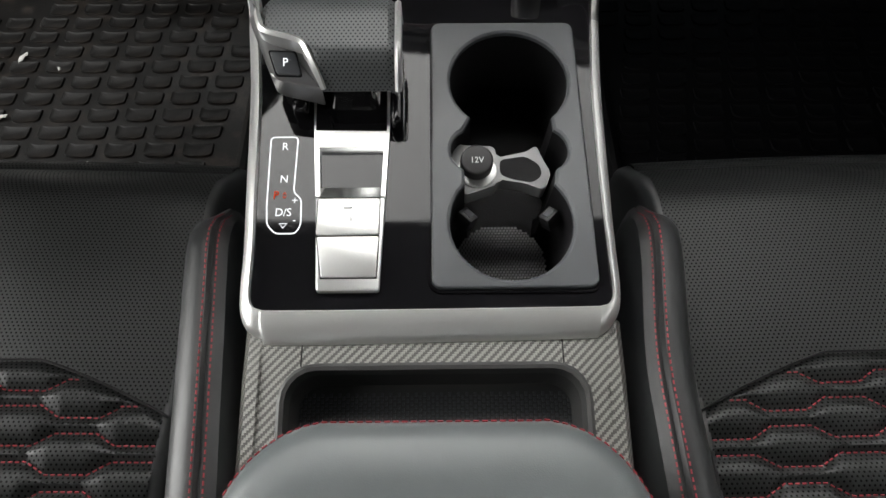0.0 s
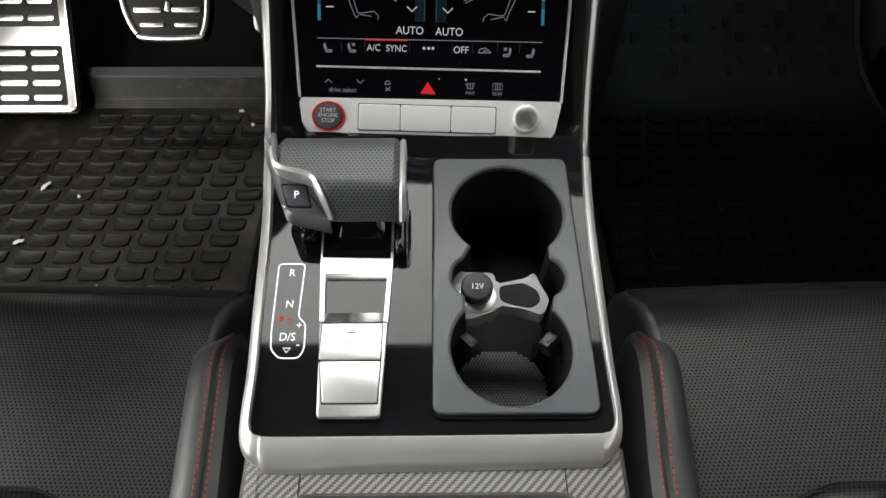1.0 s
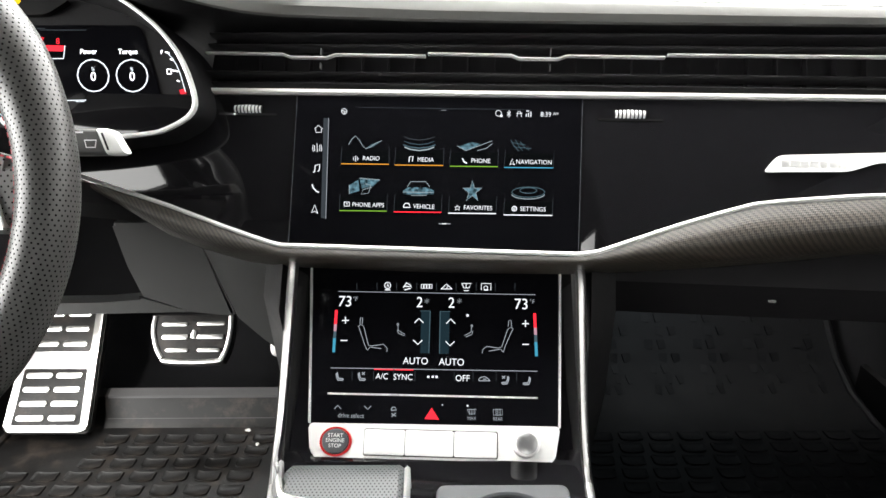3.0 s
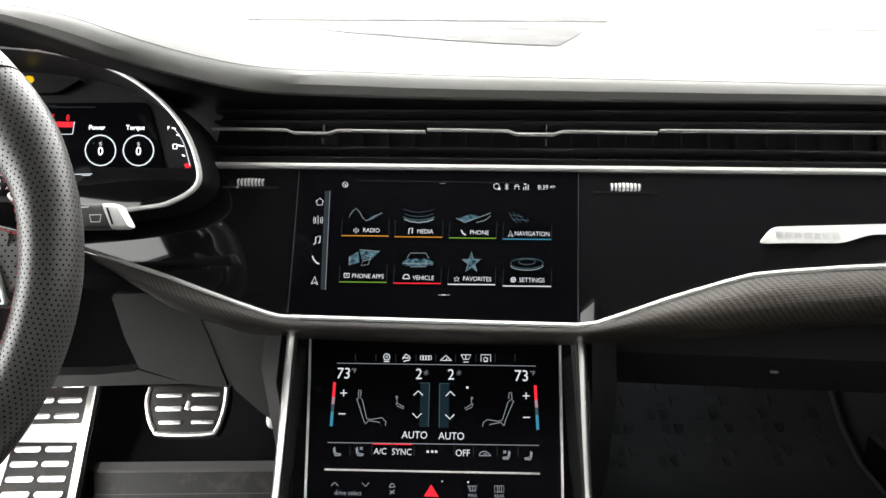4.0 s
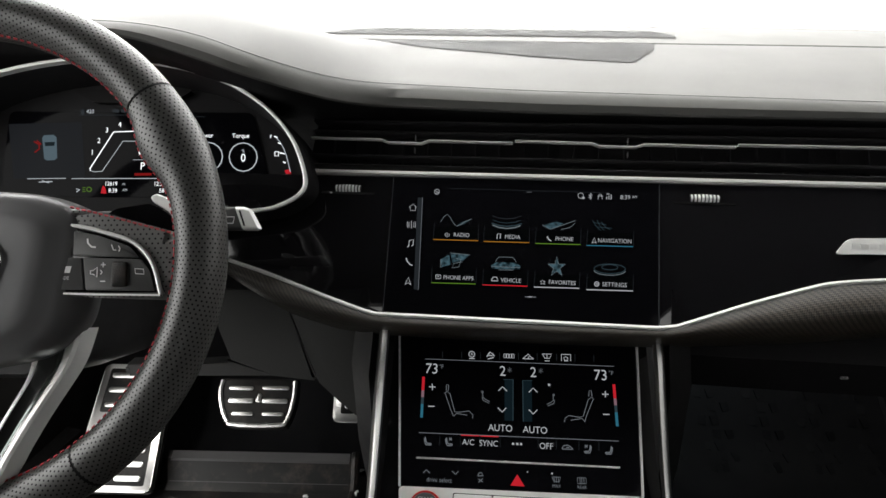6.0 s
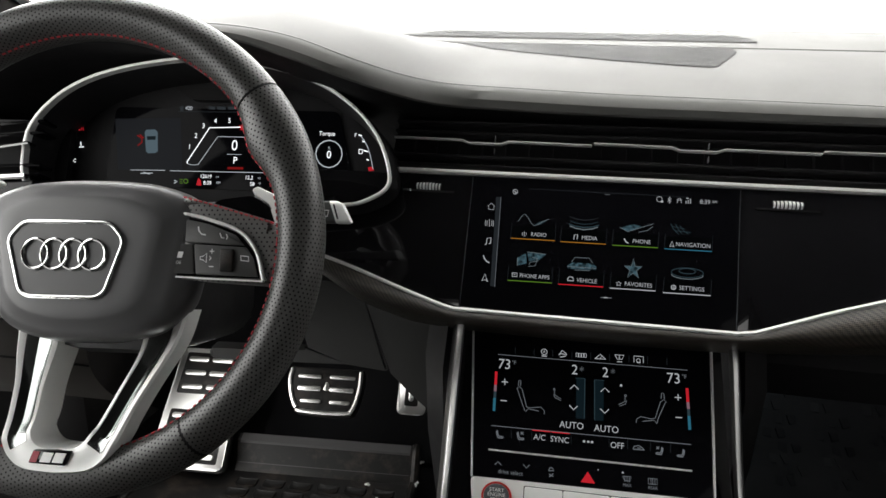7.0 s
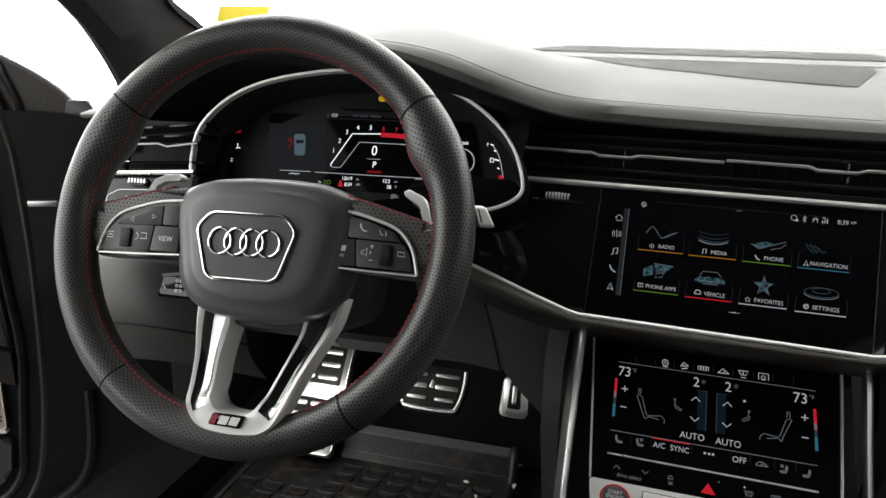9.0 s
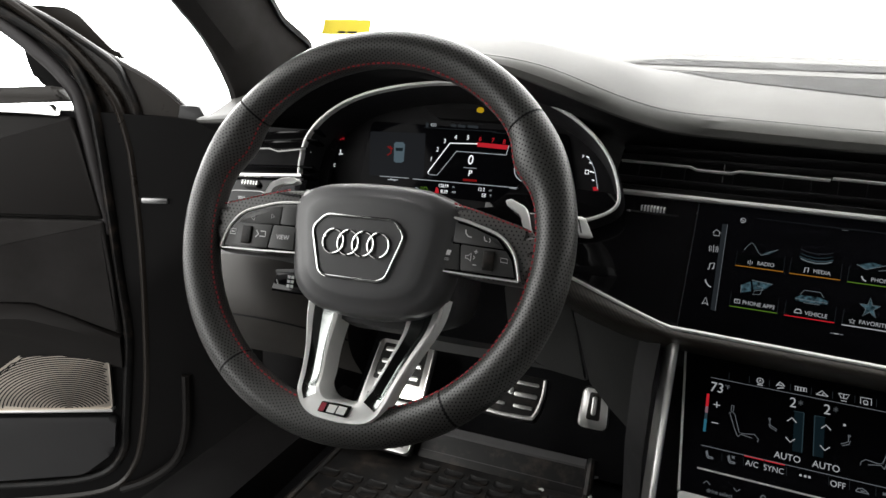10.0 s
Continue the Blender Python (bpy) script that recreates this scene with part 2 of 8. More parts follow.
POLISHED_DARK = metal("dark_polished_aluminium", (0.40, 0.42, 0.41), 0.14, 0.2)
RED_RING = material("red_painted_ring", (0.55, 0.02, 0.02), 0.3)
INK = material("white_print", (0.75, 0.75, 0.75), 0.5)


# ---- mesh helpers ----
def thing(name, m=None, label="", category="", group="", kind=""):
    ob = new(name)
    ob.empty_display_size = 0.05
    if m is not None:
        ob.matrix_basis = m
    return tagged(ob, label, category, group, kind)


def finish(name, bm, mat, smooth=35):
    me = bpy.data.meshes.new(name)
    bmesh.ops.recalc_face_normals(bm, faces=bm.faces)
    bm.to_mesh(me)
    bm.free()
    me.materials.append(mat)
    if smooth:
        me.shade_smooth()
        me.set_sharp_from_angle(angle=radians(smooth))
    return me


def part(name, bm, mat, parent, label="", smooth=35, m=None):
    ob = new(name, finish(name, bm, mat, smooth))
    ob.parent = parent
    if m is not None:
        ob.matrix_basis = m
    if label:
        ob["label"] = label
    return ob


def whole(name, bm, mat, label="", category="", group="", kind="", m=None, smooth=35):
    ob = new(name, finish(name, bm, mat, smooth))
    if m is not None:
        ob.matrix_basis = m
    return tagged(ob, label, category, group, kind)


def box(x0, x1, y0, y1, z0, z1, bev=0.0, seg=2, bm=None):
    b = bmesh.new()
    bmesh.ops.create_cube(b, size=1.0)
    for v in b.verts:
        v.co = Vector((x0 + (v.co.x + 0.5) * (x1 - x0), y0 + (v.co.y + 0.5) * (y1 - y0), z0 + (v.co.z + 0.5) * (z1 - z0)))
    if bev:
        bmesh.ops.bevel(b, geom=b.edges[:], offset=bev, segments=seg, affect="EDGES", profile=0.5)
    return b


def prism(poly, z0, z1, bev=0.0, seg=2, holes=()):
    """A plate with the outline poly; its upper rim is rounded by bev."""
    b = bmesh.new()
    lo = [b.verts.new((x, y, z0)) for x, y in poly]
    hi = [b.verts.new((x, y, z1)) for x, y in poly]
    n = len(poly)
    for i in range(n):
        b.faces.new((lo[i], lo[(i + 1) % n], hi[(i + 1) % n], hi[i]))
    top = b.faces.new(hi)
    b.faces.new(lo[::-1])
    if bev:
        bmesh.ops.bevel(b, geom=list(top.edges), offset=bev, segments=seg, affect="EDGES", profile=0.5)
    return b


def ring_plate(outer, inner, z0, z1, bm=None):
    """A flat frame between two outlines with the same number of points."""
    b = bm or bmesh.new()
    n = len(outer)
    v = [[b.verts.new((x, y, z)) for x, y in poly] for poly, z in ((outer, z1), (inner, z1), (inner, z0), (outer, z0))]
    for k in range(4):
        for i in range(n):
            j = (i + 1) % n
            b.faces.new((v[k][i], v[k][j], v[(k + 1) % 4][j], v[(k + 1) % 4][i]))
    return b


def loft(rows, closed=False, caps=False, uvs=False):
    """A skin over rows of points; closed: each row is a loop."""
    b = bmesh.new()
    v = [[b.verts.new(p) for p in row] for row in rows]
    n = len(rows[0])
    uv = b.loops.layers.uv.new("UVMap") if uvs else None
    if uvs:
        across = [0.0]
        mid = rows[len(rows) // 2]
        for i in range(n):
            across.append(across[-1] + (Vector(mid[(i + 1) % n]) - Vector(mid[i])).length)
        along = [0.0]
        for a, c in zip(rows, rows[1:]):
            along.append(along[-1] + sum((Vector(c[i]) - Vector(a[i])).length for i in range(n)) / n)
    for k in range(len(rows) - 1):
        for i in range(n if closed else n - 1):
            j = (i + 1) % n
            f = b.faces.new((v[k][i], v[k][j], v[k + 1][j], v[k + 1][i]))
            if uvs:
                for lp, (a, c) in zip(f.loops, ((i, k), (i + 1, k), (i + 1, k + 1), (i, k + 1))):
                    lp[uv].uv = (across[a], along[c])
    if caps:
        b.faces.new(v[0][::-1])
        b.faces.new(v[-1])
    return b


def spline(points, n=8, closed=False):
    """A smooth line through the points."""
    p = [Vector(q) for q in points]
    out, m = [], len(p)
    for i in range(m if closed else m - 1):
        a, b, c, d = (p[(i + k) % m] if closed else p[min(max(i + k, 0), m - 1)] for k in (-1, 0, 1, 2))
        for s in range(n):
            t = s / n
            out.append(0.5 * (2 * b + (c - a) * t + (2 * a - 5 * b + 4 * c - d) * t * t + (3 * b - a - 3 * c + d) * t ** 3))
    if not closed:
        out.append(p[-1])
    return out


def sweep(path, profile, closed=False, up=(0, 0, 1), caps=True, uvs=False):
    """A profile (right, up) carried along a path."""
    path = [Vector(p) for p in path]
    rows, n = [], len(path)
    for i, p in enumerate(path):
        a = path[(i - 1) % n] if closed or i else p
        c = path[(i + 1) % n] if closed or i < n - 1 else p
        d = (c - a).normalized()
        r = d.cross(Vector(up)).normalized()
        u = r.cross(d)
        rows.append([p + r * x + u * y for x, y in profile])
    if closed:
        rows.append(rows[0])
    b = loft(rows, True, caps and not closed, uvs)
    if closed:
        bmesh.ops.remove_doubles(b, verts=b.verts, dist=1e-6)
    return b


def disc(r, n=12, ry=None, a0=0.0):
    return [(r * math.cos(a0 + 2 * math.pi * i / n), (ry or r) * math.sin(a0 + 2 * math.pi * i / n)) for i in range(n)]


def rounded(x0, x1, y0, y1, r, n=5):
    out = []
    for cx, cy, a in ((x1 - r, y1 - r, 0), (x0 + r, y1 - r, 90), (x0 + r, y0 + r, 180), (x1 - r, y0 + r, 270)):
        for i in range(n + 1):
            t = radians(a + 90 * i / n)
            out.append((cx + r * math.cos(t), cy + r * math.sin(t)))
    return out


def softened(poly, r, n=4):
    """An outline with each corner rounded by r."""
    out, m = [], len(poly)
    for i in range(m):
        a, b, c = (Vector(poly[(i + k) % m]).to_2d() for k in (-1, 0, 1))
        da, dc = (a - b), (c - b)
        k = min(r, da.length * 0.45, dc.length * 0.45)
        p, q = b + da.normalized() * k, b + dc.normalized() * k
        for s in range(n + 1):
            t = s / n
            out.append(tuple(p * (1 - t) ** 2 + b * 2 * t * (1 - t) + q * t * t))
    return out


def shift(poly, d):
    """An outline moved outward by d (about its middle)."""
    cx, cy = sum(p[0] for p in poly) / len(poly), sum(p[1] for p in poly) / len(poly)
    out, m = [], len(poly)
    for i in range(m):
        a, c = Vector(poly[i - 1]), Vector(poly[(i + 1) % m])
        t = (c - a).normalized()
        nrm = Vector((t.y, -t.x))
        if nrm.dot(Vector((poly[i][0] - cx, poly[i][1] - cy))) < 0:
            nrm = -nrm
        out.append((poly[i][0] + nrm.x * d, poly[i][1] + nrm.y * d))
    return out


def stitches(path, length=0.0032, gap=0.0016, r=0.00045, up=(0, 0, 1)):
    """A row of thread stitches along a line, as one part."""
    b = bmesh.new()
    pts = [Vector(p) for p in path]
    pos, nxt = 0.0, 0.0
    for a, c in zip(pts, pts[1:]):
        seg = (c - a).length
        if seg < 1e-6:
            continue
        d = (c - a) / seg
        side = d.cross(Vector(up)).normalized()
        top = side.cross(d)
        while nxt < pos + seg:
            p = a + d * (nxt - pos)
            q = p + d * length
            ring = []
            for e in (p, q):
                ring.append([b.verts.new(e + side * r), b.verts.new(e + top * r * 1.3), b.verts.new(e - side * r)])
            b.faces.new((ring[0][0], ring[1][0], ring[1][1], ring[0][1]))
            b.faces.new((ring[0][1], ring[1][1], ring[1][2], ring[0][2]))
            nxt += length + gap
        pos += seg
    return b


def joined(*parts):
    b = bmesh.new()
    for q in parts:
        me = bpy.data.meshes.new("tmp")
        q.to_mesh(me)
        q.free()
        b.from_mesh(me)
        bpy.data.meshes.remove(me)
    return b


def text_mesh(words, size, thick=0.0):
    cu = bpy.data.curves.new("lettering", "FONT")
    cu.body, cu.size, cu.align_x, cu.align_y = words, size, "CENTER", "CENTER"
    cu.resolution_u, cu.extrude = 3, thick
    ob = new("lettering", cu)
    me = bpy.data.meshes.new_from_object(ob)
    bpy.data.objects.remove(ob)
    bpy.data.curves.remove(cu)
    return me


def lettering(words, x, y, z, size, mat, parent, name="lettering", thin=0.9):
    me = text_mesh(words, size)
    me.materials.append(mat)
    ob = new(name, me)
    ob.parent = parent
    ob.matrix_basis = Matrix.Translation((x, y, z)) @ Matrix.Diagonal((thin, 1, 1, 1))
    return ob


def line2(points, w, z, closed=False):
    """A thin flat line drawn on a plate."""
    return sweep([(x, y, z) for x, y in points], [(-w / 2, 0), (w / 2, 0), (w / 2, 0.0002), (-w / 2, 0.0002)], closed, (0, 0, 1))


def frame_at(o, yaw, lean):
    """x to the right, y up along a leaning plane, z out of it towards the cabin."""
    y, l = radians(yaw), radians(lean)
    h = Vector((-math.sin(y), math.cos(y), 0))
    u = Vector((math.cos(y), math.sin(y), 0))
    s = h * math.sin(l) + Vector((0, 0, math.cos(l)))
    n = u.cross(s)
    m = Matrix((u, s, n)).transposed().to_4x4()
    m.translation = o
    return m


def grow(a, b, t):
    return a + (b - a) * t


def ease(t):
    t = min(max(t, 0.0), 1.0)
    return t * t * (3 - 2 * t)


DASH = pose(-0.006, 0.584, 0.4575, 0, 0, -6.2)
PANEL = frame_at((-0.006, 0.584, 0.4575), -6.2, 26)
LOWER = frame_at((-0.0054, 0.590, 0.3875), -3.0, 43)
WHEEL = frame_at((-0.4190, 0.4387, 0.5553), 1.3, 21.0) @ pose(0, 0, 0, 0, 0, 1.2)
COLUMN = frame_at((-0.405, 0.414, 0.559), 3.0, 17)
CLUSTER = frame_at((-0.40, 0.635, 0.62), 0, 20)
CONSOLE = frame_at((0, 0.23, 0.26), 0, 82)

# ---- the shell of the car ----
whole("shop_floor", box(-12, 12, -12, 14, -0.62, -0.60), CONCRETE, "grey concrete floor outside the car", "ground", kind="structure")
whole("floor", box(-0.78, 0.78, -1.7, 1.02, -0.05, -0.012), CARPET, "black carpeted car floor", "floor", kind="structure")


def slab(rows, thick, flip=1):
    """A bent sheet with thickness, from rows of points."""
    b = loft(rows)
    bmesh.ops.recalc_face_normals(b, faces=b.faces)
    bmesh.ops.solidify(b, geom=b.faces[:], thickness=thick * flip)
    return b


def across(profile, x0, x1, steps=2):
    return [[(grow(x0, x1, k / (steps - 1)), y, z) for y, z in profile] for k in range(steps)]


ramp = [(1.02, -0.03), (1.11, 0.01), (1.22, 0.13), (1.29, 0.26), (1.31, 0.42), (1.31, 0.60)]
whole("firewall", slab(across(ramp, -0.80, 0.80), 0.03), CARPET, "black carpeted footwell bulkhead", "bulkhead", kind="structure")
roof = [(0.54, 1.04), (0.48, 1.07), (0.10, 1.16), (-0.6, 1.17), (-1.3, 1.13), (-1.62, 1.06)]
b = loft([[(x, y, z - 0.10 * abs(x / 0.62) ** 3) for y, z in roof] for x in np.linspace(-0.62, 0.62, 9)])
bmesh.ops.solidify(b, geom=b.faces[:], thickness=0.03)
whole("ceiling", b, HEADLINER, "black cloth headliner", "ceiling", kind="structure")
for k, s in ((1, -1), (2, 1)):
    # unseen closed rear sides; the left one reaches forward to block light
    whole("rear_wall_%d" % k, slab([[(s * x, y, z) for y in (-1.75, -1.2, 0.0 if s < 0 else -0.85)] for x, z in ((0.80, 0.55), (0.78, 0.75), (0.60, 1.10))], 0.03), TRIM, "dark rear side out of view, shuts light out", "wall", kind="structure")
    left = spline([(0.880, 0.86, 0.575), (0.855, 0.800, 0.658), (0.850, 0.785, 0.677), (0.850, 0.761, 0.711), (0.850, 0.726, 0.750), (0.850, 0.673, 0.790), (0.842, 0.600, 0.838), (0.815, 0.500, 0.895), (0.760, 0.40, 0.955), (0.66, 0.30, 1.045)], 4)
    right = spline([(0.850, 1.08, 0.665), (0.815, 0.985, 0.728), (0.808, 0.965, 0.741), (0.800, 0.938, 0.7545), (0.800, 0.871, 0.781), (0.795, 0.826, 0.812), (0.775, 0.750, 0.855), (0.735, 0.650, 0.915), (0.670, 0.56, 0.975), (0.58, 0.50, 1.055)], 4)
    rows = []
    for p, q in zip(left, right):
        out = Vector((0.030, 0.035, 0.020))
        rows.append([(s * v.x, v.y, v.z) for v in (p, p.lerp(q, 0.06) - out * 0.35, p.lerp(q, 0.30) - out * 0.75, p.lerp(q, 0.62) - out * 0.70, p.lerp(q, 0.80) - out * 0.30, q, q + out, p + out * 1.2)])
    trim = whole("pillar_%d" % k, loft(rows, True, True), SUEDE, "charcoal cloth windscreen pillar trim", "pillar", kind="structure")
    part("glass_edge_band", sweep([(s * q.x, q.y, q.z) for q in right], [(-0.006, -0.004), (0.006, -0.004), (0.006, 0.006), (-0.006, 0.006)]), DARK, trim, "black band at the windscreen edge")
    sill = [(-0.06, 0.0), (0.06, 0.0), (0.06, 0.11), (0.0, 0.125), (-0.06, 0.11)]
    whole("sill_%d" % k, sweep([(s * 0.80, 1.02, -0.05), (s * 0.80, -1.7, -0.05)], sill), BLACK, "black plastic door sill", "sill", kind="structure")
right_side = [(0.80, 0.58), (0.79, 0.65), (0.70, 0.985), (0.66, 1.06)]


def side_strip(y0, y1, k0, k1):
    """A piece of the passenger side between two heights."""
    return slab([[(x, y, z) for y in np.linspace(y0, y1, 3)] for x, z in right_side[k0:k1 + 1]], 0.03)


whole("front_side_right", joined(side_strip(-0.88, 0.62, 0, 1), side_strip(-0.88, 0.50, 2, 3), side_strip(-0.88, -0.42, 1, 2)), TRIM, "black passenger door frame round its window opening", "wall", kind="structure")
whole("wall_right", slab([[(0.80, y, z) for y in (-1.7, -0.6, 0.5, 1.25)] for z in (0.0, 0.3, 0.60)], 0.05), TRIM, "black lower door panel", "wall", kind="structure")
# out-of-view roof rails, added to cut bright reflections in the dash panel
for k, s in ((1, -1), (2, 1)):
    rail = [(s * 0.655, 0.36, 1.02), (s * 0.665, 0.20, 1.035), (s * 0.670, -0.30, 1.035), (s * 0.665, -1.0, 1.015), (s * 0.64, -1.65, 0.97)]
    whole("light_block_rail_%d" % k, sweep(spline([(x, y, z - (0.022 if s < 0 else 0.0)) for x, y, z in rail], 4), [(-0.055, 0.030), (-0.070, -0.040), (-0.040, -0.100), (0.010, -0.105), (0.050, -0.050), (0.060, 0.030)]), HEADLINER, "unseen black cloth roof rail, added to block light", "trim", kind="structure")
whole("wall_left_rear", slab([[(-0.80, y, z) for y in (-1.7, -1.0, -0.14)] for z in (0.0, 0.3, 0.60)], 0.05), TRIM, "black rear door panel", "wall", kind="structure")
whole("wall_rear", joined(box(-0.8, 0.8, -1.78, -1.7, -0.05, 0.64), box(-0.8, 0.8, -1.78, -1.7, 1.04, 1.12), box(-0.8, -0.62, -1.78, -1.7, 0.64, 1.04), box(0.62, 0.8, -1.78, -1.7, 0.64, 1.04)), TRIM, "black trim round the rear window opening", "wall", kind="structure")
whole("cowl_side", joined(box(-0.86, -0.765, 0.86, 1.27, -0.02, 0.56, 0.02)), BLACK, "black kick panel by the door hinge", "trim", kind="structure")
pane = whole("windscreen", slab([[(-0.60 + 1.2 * i / 6, 0.55 + 0.0 * i, 1.03 - 0.06 * abs(i / 3 - 1) ** 2) for i in range(7)],
                                 [(-0.79 + 1.58 * i / 6, 1.16 - 0.10 * abs(i / 3 - 1) ** 2, 0.70) for i in range(7)]], 0.004),
             material("clear_glass", (1, 1, 1), 0.0), "clear windscreen", "window", kind="structure")
shader(pane.data.materials[0]).inputs["Transmission Weight"].default_value = 1.0
shader(pane.data.materials[0]).inputs["IOR"].default_value = 1.05
pane.visible_shadow = False

# ---- dashboard ----
dash = thing("dashboard", DASH, "black leather dashboard with satin strips and carbon trim", "dashboard")


# height of the pad's shade-darkened front edge and of its seam along the dash
EDGE_U = [-0.86, -0.80, -0.76, -0.72, -0.68, -0.648, -0.616, -0.582, -0.54, -0.45, -0.38, -0.339, -0.322, -0.285, -0.247, -0.218, -0.195, -0.165, -0.10, 0.0, 0.16, 0.39, 0.80]
EDGE_W = [0.163, 0.166, 0.172, 0.183, 0.202, 0.223, 0.243, 0.256, 0.261, 0.261, 0.2585, 0.2545, 0.2485, 0.237, 0.225, 0.2125, 0.202, 0.1930, 0.1910, 0.1880, 0.1860, 0.1840, 0.1790]
SEAM_U = [-0.86, -0.72, -0.648, -0.582, -0.54, -0.45, -0.38, -0.339, -0.290, -0.265, -0.240, -0.215, -0.190, -0.165, -0.105, 0.0, 0.155, 0.39, 0.80]
SEAM_W = [0.170, 0.190, 0.230, 0.263, 0.268, 0.2685, 0.2675, 0.2645, 0.2560, 0.2480, 0.2385, 0.2280, 0.2185, 0.2135, 0.2110, 0.2065, 0.2028, 0.1970, 0.1890]


def smooth_line(us, ws, u):
    """The line through the given heights with its corners rounded."""
    return sum(float(np.interp(u + d, us, ws)) * k for d, k in ((-0.02, 0.2), (-0.01, 0.2), (0.0, 0.2), (0.01, 0.2), (0.02, 0.2)))


def pad_row(u):
    e, q = smooth_line(EDGE_U, EDGE_W, u), smooth_line(SEAM_U, SEAM_W, u)
    h = min(max((e - 0.192) / 0.065, 0.0), 1.0)
    f = grow(-0.030, 0.080, ease((u + 0.255) / 0.115)) if u > -0.4 else grow(0.045, -0.030, ease((u + 0.76) / 0.15))
    side = max(0.0, abs(u + 0.1) - 0.45)
    drop = 0.06 * side * side
    joint = 0.2630 - 0.017 * (u + 0.02) - drop
    row = [(0.30, 0.10), (f + 0.085, e - 0.030), (f + 0.030, e - 0.014), (f + 0.005, e - 0.0025), (f + 0.0005, e), (f - 0.0005, e + 0.40 * (q - e)), (f + 0.0045, e + 0.82 * (q - e)), (f + 0.0125, q)]
    v0, w0 = f + 0.030, q + 0.0050
    row.append((v0, w0))
    for t in (0.2, 0.4, 0.6, 0.8):
        row.append((grow(v0, 0.300, t), grow(w0, joint, t) + (0.003 + 0.022 * h) * math.sin(math.pi * t ** 0.85)))
    row += [(0.300, joint), (0.304, joint - 0.0022), (0.312, joint - 0.0022), (0.316, joint + 0.0022), (0.36, joint + 0.0120), (0.48, joint + 0.034), (0.62, joint + 0.045)]
    return [(u, v, w) for v, w in row]


rows = [pad_row(u) for u in np.linspace(-0.86, 0.80, 110)]
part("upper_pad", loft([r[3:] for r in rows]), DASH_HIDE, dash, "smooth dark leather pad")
# same pad below its edge, the shade there put into matt black
part("pad_shaded_underside", loft([r[:4] for r in rows]), DARK, dash, "underside of the pad, shade put into its black")
seam = [(r[7][0], r[7][1], r[7][2] + 0.0006) for r in rows]
part("pad_stitching", stitches(seam[8:108], 0.0036, 0.0022, 0.0004), THREAD_GREY, dash, "grey stitching")
part("pad_seam", sweep([(r[7][0], r[7][1] + 0.0024, r[7][2] + 0.0008) for r in rows[8:108]], [(-0.0004, -0.001), (0.0004, -0.001), (0.0004, 0.0002), (-0.0004, 0.0002)]), GREY_TRIM, dash, "fine seam in the pad")


def on_pad(u, v):
    """The height of the pad at u, v."""
    r = pad_row(u)[7:]
    return float(np.interp(v, [p[1] for p in r], [p[2] for p in r]))


def laid(us, front, back, lift):
    """A thin piece that follows the pad between two edges."""
    b = loft([[(u, grow(front(u), back(u), t), on_pad(u, grow(front(u), back(u), t)) + lift) for t in np.linspace(0, 1, 7)] for u in us])
    bmesh.ops.solidify(b, geom=b.faces[:], thickness=-0.0006)
    return b


# the grille in the pad, the dark joint behind it and the strip under the windscreen
part("pad_joint", sweep([(r[14][0], r[14][1] + 0.002, r[14][2] + 0.0014) for r in rows if r[14][0] > -0.262], [(-0.0045, -0.003), (0.0045, -0.003), (0.0045, 0.0010), (-0.0045, 0.0010)]), DARK, dash, "dark joint in the pad")
grille_front = lambda u: float(np.interp(u, [-0.228, -0.200, -0.10, 0.0, 0.07, 0.117, 0.150], [0.296, 0.280, 0.242, 0.216, 0.203, 0.197, 0.272]))
part("speaker_grille", laid(np.linspace(-0.228, 0.150, 48), grille_front, lambda u: 0.2985, 0.0010), GRILLE_CLOTH, dash, "perforated grey speaker strip")
part("rear_strip", laid(np.linspace(-0.29, 0.19, 24), lambda u: 0.350, lambda u: 0.350 + 0.06 * min(1.0, (u + 0.30) / 0.06, (0.20 - u) / 0.03), 0.0012), GRILLE_CLOTH, dash, "grey strip under the windscreen")

# panel in its own leaning plane
face = thing("dash_panel", PANEL, "gloss black dash panel with bright trim lines", "dash panel")
top_s = 0.1365
edge = [(-0.375, 0.0695), (-0.3272, 0.0552), (-0.2888, 0.0441), (-0.2483, 0.0328), (-0.1915, 0.0144), (-0.1473, 0.0012), (-0.136, -0.001), (0.0, -0.0005), (0.1295, 0.0002),
        (0.1455, 0.0026), (0.1743, 0.0133), (0.2127, 0.0277), (0.2652, 0.0448), (0.2888, 0.0498), (0.3306, 0.0543), (0.3842, 0.0586), (0.60, 0.070), (0.75, 0.075)]
edge3 = [(x, y, 0) for x, y in edge]
line = [(p.x, p.y) for p in spline(edge3[:6], 4)] + [(p.x, p.y) for p in spline(edge3[6:9], 3)] + [(p.x, p.y) for p in spline(edge3[9:], 4)]


def piece(x0, x1, z0, z1, bev=0.0008):
    """The part of the black panel between two seams."""
    ys = lambda x: float(np.interp(x, [p[0] for p in line], [p[1] for p in line]))
    low = [(x0, ys(x0))] + [p for p in line if x0 < p[0] < x1] + [(x1, ys(x1))]
    return prism(low + [(x1, top_s), (x0, top_s)], z0, z1, bev)


